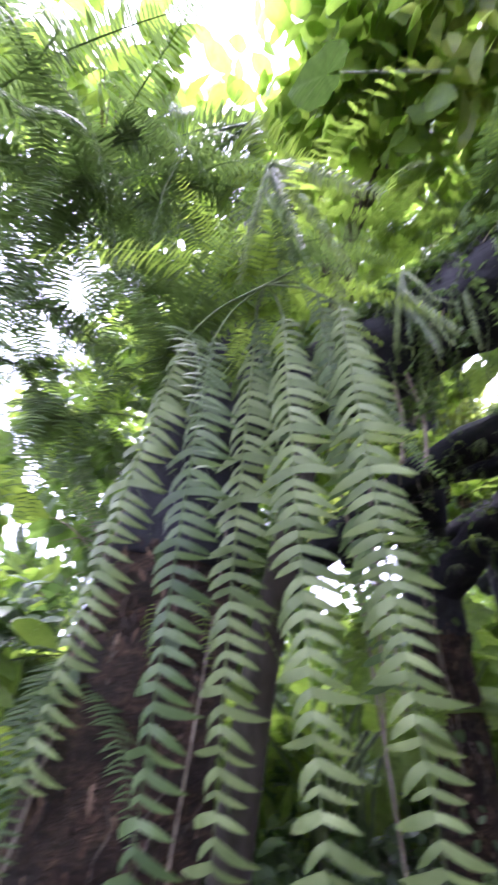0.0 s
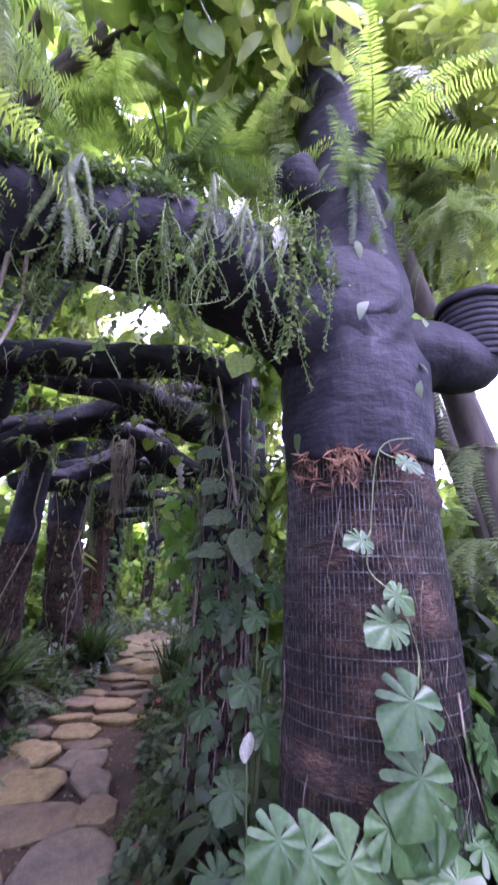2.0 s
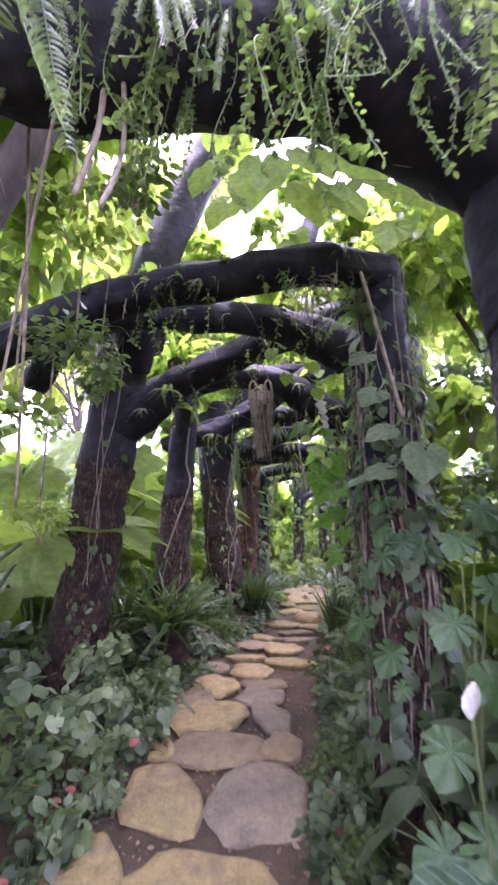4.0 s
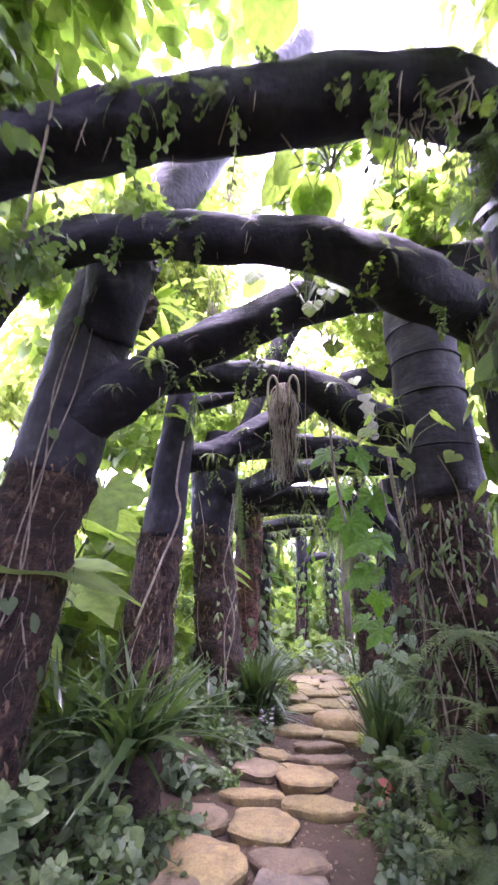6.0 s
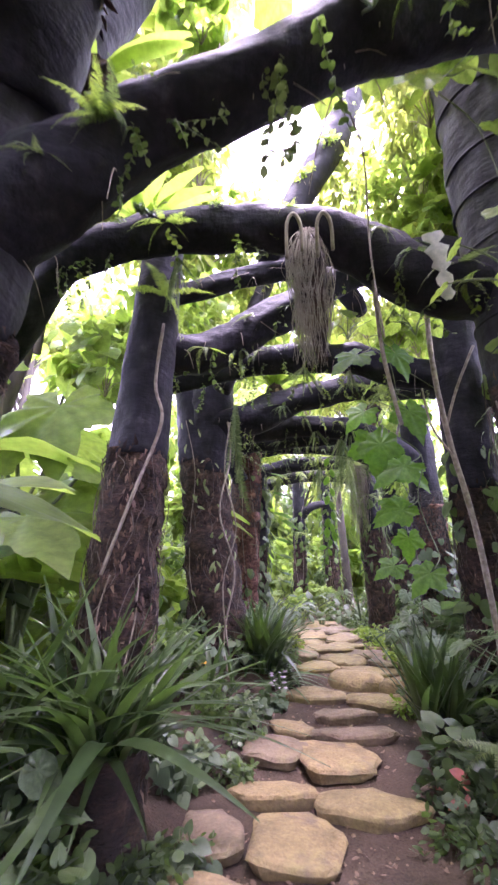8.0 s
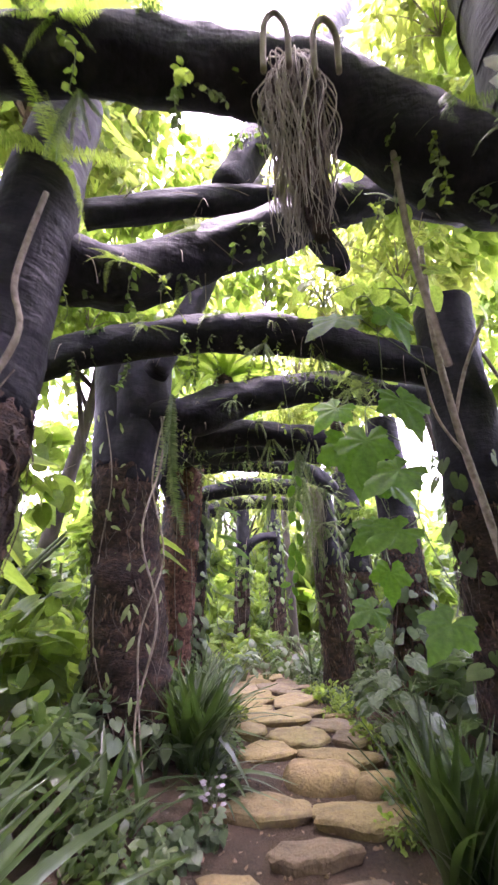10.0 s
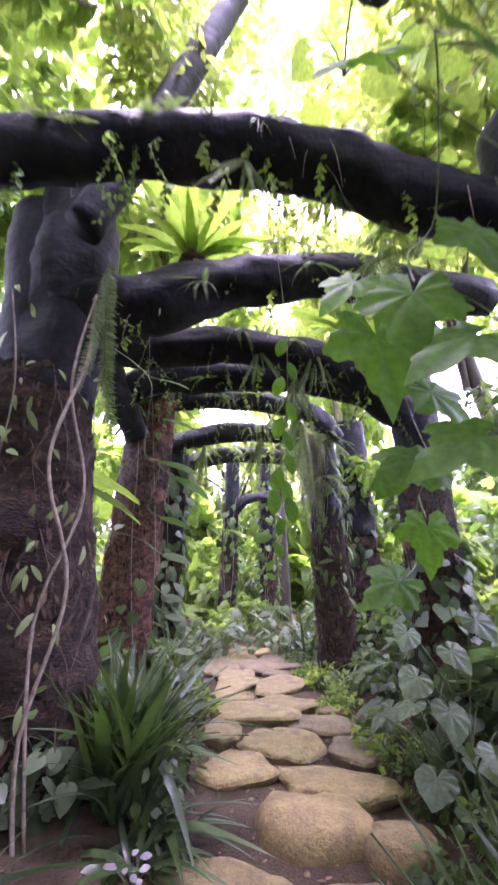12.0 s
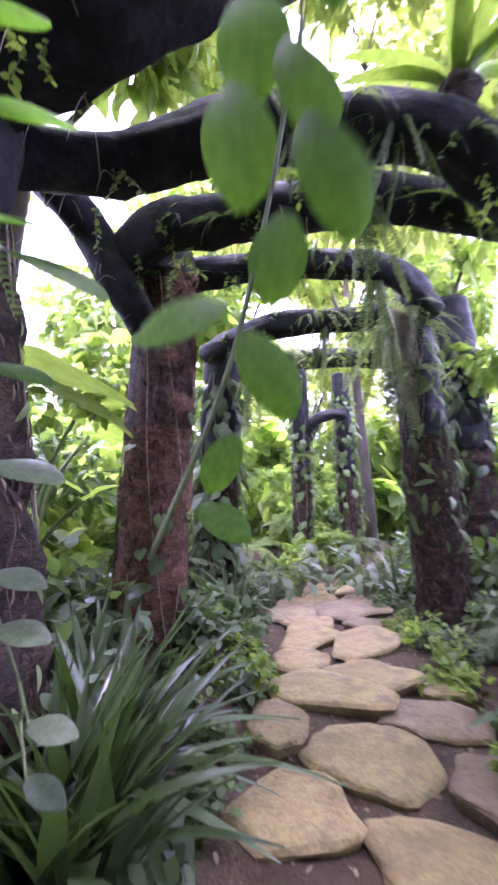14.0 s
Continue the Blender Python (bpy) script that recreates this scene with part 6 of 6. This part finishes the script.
for pts, rad in [
    ([(-1.1, 8.78, 3.2), (-1.05, 8.66, 2.6), (-1.18, 8.62, 1.9), (-1.0, 8.66, 1.2), (-1.12, 8.62, .5), (-1.06, 8.6, .0)], .011),
    ([(-1.05, 8.67, 3.1), (-1.12, 8.64, 2.4), (-.98, 8.7, 1.7), (-1.14, 8.64, 1.0), (-1.02, 8.62, 0.0)], .009),
    ([(-1.33, 6.17, 3.0), (-1.36, 6.15, 2.5), (-1.3, 6.14, 2.2), (-1.45, 6.1, 1.7), (-1.62, 6.1, 1.2)], .012),
    ([(1.12, 7.2, 4.0), (1.1, 7.25, 3.2), (1.16, 7.3, 2.4), (1.3, 7.35, 1.4), (1.35, 7.4, .0)], .026),
    ([(1.16, 7.3, 2.5), (1.32, 7.3, 2.9), (1.5, 7.2, 3.3)], .014), ([(1.18, 7.3, 2.2), (1.02, 7.3, 2.5), (0.98, 7.3, 2.9)], .01),
    ([(0.62, 3.34, 3.46), (0.66, 3.3, 3.3), (0.74, 3.28, 2.8), (0.85, 3.3, 2.2)], .014),
    ([(-0.2, 4.9, 3.4), (-0.1, 4.95, 3.1), (-0.12, 4.95, 2.5), (-0.1, 4.97, 2.1)], .004),
    ([(-1.0, 1.55, 3.4), (-1.05, 1.9, 2.6), (-1.3, 2.3, 1.7), (-1.5, 2.6, .8)], .009), ([(-0.8, 1.6, 3.3), (-0.95, 1.95, 2.5), (-1.2, 2.4, 1.6)], .007),
    ([(-0.55, 1.5, 3.2), (-0.75, 1.7, 2.7), (-1.05, 2.0, 1.9), (-1.2, 2.1, 1.4)], .006), ([(-0.5, 1.62, 3.1), (-0.5, 1.6, 2.75), (-0.56, 1.6, 2.5)], .01), ([(-0.44, 1.6, 3.1), (-0.42, 1.62, 2.7), (-0.47, 1.6, 2.45)], .009),
    ([(0.2, 5.95, 3.2), (0.22, 6.0, 2.6), (0.3, 6.05, 2.1)], .014),
]:
    bare_vine(pts, rad, "thin bare grey-brown vine hanging down")

# the near leafy twig that crosses close to the lens at the end of the walk
tw = empty_thing("leafy_twig", (0.0, 0.0, 0.0), "thin drooping twig with round green leaves", "vine")
tpts = np.array([(0.02, 8.0, 3.55), (0.11, 7.938, 2.5), (0.097, 7.938, 1.726), (0.075, 7.938, 1.587), (0.05, 7.938, 1.47), (0.017, 7.938, 1.356), (-0.038, 7.938, 1.235)])
put("stem", tri_mesh("stem", *tube(tpts, .0022, 5)), M_GSTEM, tw)
tme = tri_mesh("leaf", *blade(0.29, 7, 0.15, 0.25, lambda s: math.sin(math.pi * min(1, s * .94 + .05)) ** .62, 2))
for x, z, dx, dz, s in [(0.105, 2.377, -0.4, -1, 0.101), (0.122, 2.251, 0.4, -1, 0.101), (0.088, 2.167, -0.4, -1, 0.105), (0.113, 2.041, 0.4, -1, 0.101), (0.08, 1.957, -0.3, -1, 0.105), (0.097, 1.894, 0.4, -1, 0.101), (0.105, 1.789, 0.3, -1, 0.101), (0.063, 1.718, -0.15, -1, 0.113), (0.038, 1.621, 0.05, -1, 0.113), (0.088, 1.663, 0.25, -1, 0.105), (0.101, 1.587, 0.3, -1, 0.118), (0.075, 1.499, -0.25, -1, 0.08), (0.025, 1.424, -1, -0.12, 0.084), (0.038, 1.403, 0.55, -0.9, 0.08), (0.029, 1.323, -0.5, -0.8, 0.05), (-0.0, 1.272, 0.85, -0.4, 0.046)]:
    put("leaf", tme, M_GOURD, tw, Matrix(mats_of(np.array([[x, 7.934, z]]), np.array([[dx, -.15, dz]]), np.array([[.2, -1, .5]]), s)[0].tolist()))

# red bract high in the canopy
bract = empty_thing("red_flower", (0.98, 1.4, 6.0), "hanging orange-red flower bract in the canopy", "flower")
for i in range(4):
    put("bract", tri_mesh("bract", *blade(.22, 5, .4, .2)), M_RED, bract, pose(0, 0, -.09 * i, -70, 0, i * 170 + 90) @ Matrix.Diagonal((.4, .4, .4, 1)))
# broad leaves overhead at the start
leaf_plant("elephant_ear", "broad backlit leaves high in the canopy", "elephant ear", (0.1, 2.9, 4.6), 9, HEART_BIG, M_BRIGHT, 0.36, (.5, .9), 0.9, 0.012, 132, tip=-.2)
leaf_plant("heart_vine", "bright heart-shaped leaves hanging under a beam", "vine", (0.0, 3.75, 3.6), 10, HEART_BIG, M_BRIGHT, 0.3, (.5, 1.0), 0.35, 0.006, 133, tip=-.8)
placed_leaves("heart_vine", "thin vine with bright heart leaves over the beams", "vine", (0.2, 4.75, 3.75), [(-.45, 4.6, 3.75, -.3, -.4, -.8, .2), (.05, 4.55, 3.5, .2, -.4, -.9, .17), (.2, 4.6, 3.75, -.5, -.3, -.6, .2), (.34, 4.78, 3.3, .4, -.4, -.7, .19), (.1, 4.7, 3.15, -.2, -.4, -.9, .16), (.34, 4.67, 2.3, .6, -.3, -.4, .13), (.3, 4.7, 2.45, -.7, -.3, -.4, .13), (.44, 4.6, 2.2, .3, -.4, -.7, .12), (.4, 4.8, 3.0, .2, -.4, -.9, .15), (-.1, 4.7, 3.7, -.8, -.2, -.5, .16), (.5, 4.7, 3.5, .5, -.4, -.6, .2)], HEART_BIG, M_BRIGHT, stem_r=.003, vine=True)
leaf_plant("heart_vine", "bright heart-shaped leaves over a beam", "vine", (-0.1, 4.6, 3.4), 9, HEART_BIG, M_BRIGHT, 0.22, (.5, 1.0), 0.5, 0.006, 134, tip=-.8)
leaf_plant("heart_vine", "bright heart-shaped leaves by a ringed pillar", "vine", (0.72, 5.3, 2.5), 6, HEART_BIG, M_BRIGHT, 0.13, (.5, 1.0), 0.4, 0.005, 135, tip=-.6)


# ---- finer growth: ferns on limbs, veils on the arch, pale plants at the path edge ----
fx = np.random.default_rng(404)
for bi, count in ((1, 5), (2, 6), (3, 7), (4, 6), (5, 5), (7, 5), (8, 4), (9, 4), (10, 4), (11, 4), (12, 4)):
    pts, rb = np.array(BEAMS[bi][1]), BEAMS[bi][2]
    for q in range(count):
        t = fx.uniform(.8, len(pts) - 1.2)
        j = int(t)
        p = pts[j] * (1 - t + j) + pts[j + 1] * (t - j)
        fern((p[0], p[1] - rb[j] * .8, p[2] + rb[j] * fx.uniform(-.5, .7)), 7, fx.uniform(.16, .34), "small fern rooted on a charcoal beam", seed=700 + bi * 20 + q, meshes=(FROND_M, FROND_B, FROND_P)[fx.integers(3)], lift=-.1, face=(-1.57, 1.7), group="ferns on the beams")
for i in range(17):
    f = fx.uniform(0, 1)
    x, y = .75 - 1.6 * f, 1.78 - .22 * f - fx.uniform(.05, .24)
    hanging_fern((x, y, 3.5 - .22 * f + fx.uniform(-.15, .08)), [(fx.normal(0, .1), fx.uniform(-.14, 0), fx.uniform(.15, .5)) for _ in range(4)], "small hanging fern draped over the arch", 800 + i, group="ferns on the arch")
for i, (x, y, z, ln, mm) in enumerate([(-1.7, .2, 3.5, 1.0, 0), (-1.35, .1, 3.9, 1.0, 0), (-1.9, .6, 3.0, .9, 0), (-1.05, .25, 4.1, .9, 0), (-1.6, .8, 4.3, 1.1, 0), (-2.0, 1.1, 3.6, 1.0, 1), (-1.9, 1.4, 2.4, .9, 1), (-2.1, 1.0, 1.9, .9, 0),
                                    (2.2, 1.9, 4.2, .8, 2), (2.35, 2.3, 3.6, .9, 2), (2.1, 2.3, 4.8, 1.0, 2), (1.0, 2.4, 4.9, .9, 2), (.6, 2.3, 4.6, .8, 1), (2.5, 2.5, 2.6, .8, 2), (2.3, 2.4, 1.9, .7, 2), (.2, 2.2, 4.4, .8, 0), (-.3, 2.0, 4.5, .8, 1), (1.9, 1.75, 3.9, .5, 2), (1.7, 2.0, 5.3, 1.0, 2)]):
    fern((x, y, z), 13, ln, "large tree fern spray in the canopy", seed=900 + i, meshes=(FROND_M, FROND_B, FROND_P)[mm], lift=-.05, group="canopy ferns")
VARI = cloud_set("variegated", HEART, 90, 0.3, 0.1, M_VARI, 3, 0.7, 0.3, 7, 5)
LOW = cloud_set("bright_low", SMALL, 200, 0.3, 0.07, M_BRIGHT, 2, 0.5, 0.2, 7, 4)
for x, y, z in [(-1.2, 3.5, .1), (-1.35, 3.9, .2), (-1.25, 4.25, .15), (-1.5, 4.2, .4), (-1.55, 4.6, .3), (-1.35, 4.7, .12), (-1.7, 4.35, .6), (-1.25, 5.05, .1), (-1.5, 3.6, .4), (-1.4, 5.4, .15), (-1.2, 3.1, .12), (-.95, 7.0, .1), (-.85, 7.7, .12)]:
    plant_cloud(VARI, G(x, y, z), fx.uniform(.7, 1.0), "pale variegated leafy plant at the path edge", "ground cover", "variegated_plant", "variegated plants")
for x, y in [(1.15, 11.1), (1.2, 11.5), (1.3, 11.9), (1.1, 10.8), (1.35, 11.3), (1.1, 12.2), (-.35, 11.2), (-.4, 10.7), (.72, 8.05), (1.2, 9.6)]:
    plant_cloud(LOW, G(x, y, .08), fx.uniform(.7, 1.0), "bright green low creeper spilling onto the path", "ground cover", "creeper", "bright creeper patches")
for i, (x, y, z, ln) in enumerate([(.55, 4.15, .12, .4), (.62, 4.5, .2, .45), (.72, 4.9, .3, .5), (.68, 5.3, .2, .45), (.85, 4.6, .6, .5), (.9, 5.1, .8, .5), (.8, 5.5, .5, .5), (.5, 3.7, .1, .35), (.95, 5.4, 1.2, .5), (.75, 6.4, .3, .4)]):
    fern(G(x, y, z) if z < .35 else (x, y, z), 12, ln, "feathery grey-green fern beside the path", seed=940 + i, meshes=FROND_P if i % 2 else FROND_M, lift=.35, group="ferns by the path")
for i, (x, y, z, s) in enumerate([(-3.1, 7.2, 2.2, .95), (-3.3, 6.3, 1.9, .9), (-3.0, 5.6, 1.5, .7)]):
    leaf_plant("giant_leaf_plant", "giant lobed bright leaves behind two pillars", "elephant ear", G(x, y), 7, GOURD, M_BRIGHT, s, (.25, .5), z, .02, 960 + i, tip=-.5)
hanging_fern((-0.98, 8.66, 3.35), [(.03, 0, 1.3), (-.04, -.03, 1.5), (.08, -.05, 1.1), (-.08, .0, 1.0), (.0, -.06, .9)], "column of pale hanging fern on a trunk", 31)
for i, (x, y, z, ln) in enumerate([(.7, 10.25, 3.35, .9), (.95, 11.25, 3.4, 1.2), (1.2, 11.9, 3.3, 1.6), (1.4, 12.0, 3.2, 1.6), (.6, 12.3, 3.35, .9), (.45, 8.0, 3.5, .4), (.75, 9.6, 3.35, .7), (-.3, 12.5, 3.2, 1.2), (.2, 9.6, 3.3, .45), (-.75, 6.7, 3.3, .5), (-1.2, 6.0, 3.45, .5), (-.1, 7.9, 3.5, .4)]):
    hanging_fern((x, y, z), [(fx.normal(0, .14), fx.normal(-.05, .08), ln * fx.uniform(.5, 1)) for _ in range(8)], "veil of pale hanging fern under a beam", 1000 + i, group="fern veils")
for x, y, z, s in [(-1.3, 8.2, 5.9, .6), (.2, 9.6, 6.0, .6), (1.7, 7.2, 5.6, .6), (-.9, 10.4, 5.4, .6), (.9, 10.8, 5.6, .6), (.1, 11.8, 5.4, .6), (1.2, 12.6, 5.2, .6), (-2.2, 6.6, 5.6, .6), (1.6, 5.8, 5.6, .6), (-.5, 13.0, 5.2, .7), (-1.9, 8.6, 4.6, .5), (1.8, 9.2, 4.8, .5)]:
    me, material, tww = (CROWN_L, CROWN)[fx.integers(2)][fx.integers(3)]
    e = empty_thing("high_epiphyte", (x, y, z), "spray of bright leaves high among the limbs", "epiphyte", "leaf sprays above the beams")
    e.scale = (s, s, s)
    e.rotation_euler = (0, 0, fx.uniform(0, 6))
    put("foliage", me, material, e, kind="stuff")
    put("twig_tangle", tww, M_STEM, e, kind="stuff")
for x, y, z in [(.45, 5.0, 3.85), (.75, 4.6, 3.8), (.2, 4.5, 3.9), (.6, 6.6, 3.7), (1.0, 7.3, 3.5), (.35, 7.5, 3.6), (1.1, 8.3, 3.3)]:
    leaf_plant("heart_vine", "bright heart-shaped leaves hanging among the beams", "vine", (x, y, z), 7, HEART_BIG, M_BRIGHT, .19, (.5, 1.0), .32, .005, int(x * 100 + y * 10), tip=-.9)

placed_leaves("lobed_vine", "large backlit bright leaves hanging beyond the arch", "vine", (.3, 2.85, 4.1), [(-.3, 2.75, 3.86, -.5, -.3, -.8, .36), (-.02, 2.7, 3.8, -.1, -.3, -.9, .3), (.24, 2.78, 3.92, .5, -.3, -.8, .36), (.5, 2.75, 3.6, -.2, -.4, -.8, .2), (.76, 2.72, 3.25, -.4, -.3, -.8, .24), (.97, 2.7, 3.45, .3, -.4, -.8, .26)], HEART_BIG, M_BRIGHT, stem_r=.004, vine=True)
for i, (x, y, z) in enumerate([(-.95, 2.2, 3.0), (-1.1, 2.6, 2.5), (-1.2, 2.3, 2.0), (-.7, 2.3, 3.3), (-1.4, 2.9, 1.6), (-1.3, 3.3, 2.6)]):
    plant_cloud(CREEPER if i % 2 else LOW, (x, y, z), .75, "light tangle of small leaves on hanging stems", "vine", "leafy_vine", "leafy tangles by the arch")
    bare_vine([(x, y, z), (x + .06, y - .1, z + .5), (x + .15, y - .25, z + 1.0 if z < 2.6 else 3.3)], .006, "thin bare grey-brown vine hanging down")


# ---- fern canopy and broad leaves over the start of the path ----
for i, (at, ln, k) in enumerate([((-0.86, -0.11, 3.77), 1, 9), ((-1.89, 0.36, 3.22), 0.9, 9), ((-0.60, 0.92, 3.34), 0.7, 9), ((-1.17, 0.24, 3.84), 0.9, 10), ((-0.79, 0.57, 3.74), 0.7, 10), ((-1.42, 0.73, 3.70), 0.8, 10)]):
    fern(at, k, ln, "large shaded fern arching over the path", seed=1200 + i, meshes=FROND_M, lift=-.1, group="canopy ferns")
placed_leaves("elephant_ear", "single broad dark green leaf over a fern crown", "elephant ear", (0.22, 0.89, 3.36), [(-0.03, 0.59, 3.26, -.75, -.75, -.5, .2)], HEART_BIG, M_DEEP, stem_r=.003, tilt=.6)
hanging_fern((-0.36, 0.66, 3.36), [(fx.normal(0, .1), fx.normal(0, .1), fx.uniform(.4, .8)) for _ in range(10)], "dark dense skirt of fern under a broad leaf", 41)
placed_leaves("lobed_vine", "large backlit heart leaves hanging under the arch", "vine", (.4, 3.1, 4.3), [(-.02, 3.0, 4.08, -.3, -.3, -.9, .5), (.3, 3.0, 3.86, .1, -.3, -.9, .42), (.6, 3.0, 4.12, .3, -.3, -.8, .48), (.48, 2.95, 3.72, .4, -.3, -.8, .32), (-.25, 3.0, 3.8, -.5, -.3, -.8, .34), (.85, 3.0, 3.8, .4, -.4, -.7, .4)], HEART_BIG, M_BRIGHT, stem_r=.004, vine=True)
for x, y, z, sc in [(1.85, 4.6, 2.67, .6), (1.8, 4.4, 1.68, .6), (2.3, 5.5, 3.3, .8), (2.1, 3.6, 2.2, .6), (2.2, 6.6, 2.2, .7), (2.3, 7.4, 3.2, .7), (-2.6, 8.9, 2.6, .8), (-2.7, 8.2, 3.8, .7), (-2.9, 6.3, 4.6, .8)]:
    plant_cloud((SHRUB_L, SHRUB_B, SHRUB)[fx.integers(3)], (x, y, z), sc, "backlit leafy shrub behind the pillars", "shrub", "shrub", "shrubs in the beds")
for x, y, z, sc in [(-2.1, 7.5, 7.0, .8), (-1.3, 7.3, 6.2, .6), (.5, 5.6, 4.9, .32), (1.25, 7.2, 5.5, .5), (-.36, 9.0, 6.6, .7), (1.5, 9.4, 7.2, .8), (-1.8, 6.8, 5.1, .4), (-2.7, 7.5, 5.8, .7), (1.0, 6.3, 5.5, .45), (-1.0, 6.5, 7.8, .7), (1.9, 12.5, 6.5, .9), (-.6, 12.0, 6.4, .8), (.7, 14.5, 6.2, .9)]:
    me, material, tww = (CROWN_L, CROWN)[fx.integers(2)][fx.integers(3)]
    e = empty_thing("high_epiphyte", (x, y, z), "spray of bright leaves high among the limbs", "epiphyte", "leaf sprays above the beams")
    e.scale = (sc, sc, sc)
    put("foliage", me, material, e, kind="stuff")
    put("twig_tangle", tww, M_STEM, e, kind="stuff")
placed_leaves("heart_vine", "thin vine with heart leaves trailing past two beams", "vine", (-.02, 4.6, 4.7), [(-.1, 4.55, 4.45, -.5, -.3, -.7, .2), (.05, 4.5, 4.2, .4, -.3, -.8, .2), (-.12, 4.5, 3.95, -.4, -.3, -.8, .18), (.02, 4.5, 3.75, .3, -.3, -.9, .2), (.1, 4.5, 3.5, .5, -.3, -.7, .17), (-.05, 4.5, 3.35, -.3, -.3, -.9, .16), (.3, 4.6, 4.0, .5, -.3, -.7, .22), (.45, 4.6, 3.7, .2, -.3, -.9, .2), (-.5, 4.5, 4.3, -.3, -.3, -.9, .24)], HEART_BIG, M_BRIGHT, stem_r=.004, vine=True)
for i, (x, y, sz, tl) in enumerate([(.15, 13.6, .22, .5), (.6, 13.9, .24, .6), (1.05, 13.5, .22, .5), (-.25, 13.2, .22, .6), (.4, 14.4, .26, .8), (1.3, 14.2, .26, .8)]):
    leaf_plant("glossy_shrub", "dark glossy broad-leaved plant closing the path", "shrub", G(x, y), 16, OVAL, (M_GREY, M_DEEP)[i % 2], sz, (.3, 1.0), tl, .006, 1300 + i, "plants at the path's end", tip=-.2)

# ---- small things at the path edge ----
M_GOLD = leaf_mat("yellow_petal", (0.7, 0.42, 0.03), (0.8, 0.52, 0.05), (0.6, 0.35, 0.03), 0.5, 0.25)
gold = empty_thing("yellow_flower", (-1.37, 8.37, ground_z(-1.37, 8.37)), "small cluster of bright yellow flowers by the path", "flower")
petal = tri_mesh("petal", *blade(.34, 4, .3, .35))
for q in range(5):
    c = np.array((.06 * math.cos(q * 2.4), .06 * math.sin(q * 2.4), .2 + .02 * (q % 3)))
    put("stalk", tri_mesh("stalk", *tube([(0, 0, 0), c * (.4, .4, .6), c], .003, 5, caps=False)), M_GSTEM, gold)
    for w in range(6):
        a = w * 1.047 + q
        put("petal", petal, M_GOLD, gold, Matrix(mats_of(c[None], np.array([[math.cos(a), math.sin(a), .25]]), np.array([[0, 0, 1.0]]), .05)[0].tolist()))
for x, z in ((-.35, 4.6), (-.05, 5.2), (.2, 5.65), (.4, 6.2)):
    plant_cloud((CREEPER, LOW)[z > 5], (x, 6.88, z), .5, "small leaves clinging to a high limb", "epiphyte", "beam_epiphyte", "plants on the beams")
for x, y, z, sc in [(-1.25, 5.75, .05, .8), (-1.7, 5.6, .1, .9), (-1.15, 6.05, .03, .7), (-1.9, 5.3, .15, 1.0), (-1.05, 5.4, .02, .6), (1.05, 6.4, .05, .8), (1.0, 5.8, .08, .8)]:
    plant_cloud((CREEPER, CREEPER_D, CREEPER_G)[fx.integers(3)], G(x, y, z), sc, "leafy creeper round a stump beside the path", "ground cover", "creeper", "ground cover along the path")
for x, y, z, sc in [(2.6, 11.5, 2.2, .7), (2.9, 12.8, 3.0, .8), (2.5, 10.8, 1.4, .5), (3.0, 10.2, 3.0, .7), (3.1, 13.6, 1.6, .8), (-2.0, 11.8, 2.6, .6), (-2.2, 13.0, 3.2, .8), (-1.9, 10.3, 2.0, .5)]:
    plant_cloud((SHRUB, SHRUB_L, SHRUB_B)[fx.integers(3)], (x, y, z), sc, "leafy shrub filling the gap behind pillars", "shrub", "shrub", "shrubs in the beds")
for x, y, z, sc in [(.33, 5.2, 6.0, .36), (.9, 5.3, 5.5, .36), (-.1, 5.4, 5.6, .3), (-1.0, 5.7, 5.6, .4), (1.2, 5.0, 4.9, .34), (-2.6, 5.3, 4.6, .5), (.6, 5.6, 5.0, .3)]:
    plant_cloud(SHRUB_L, (x, y, z), sc, "tangle of bright heart leaves high over the beams", "vine", "heart_vine", "leafy vines above the beams")
for x, y, sc in [(.45, 5.6, .6), (.52, 6.0, .65), (.56, 6.4, .6), (.42, 5.2, .6), (.62, 5.8, .8), (.7, 6.7, .6)]:
    plant_cloud((CREEPER_G, CREEPER_D, CREEPER)[fx.integers(3)], G(x, y, .05), sc, "small-leaved creeper spilling onto the stones", "ground cover", "creeper", "ground cover along the path")
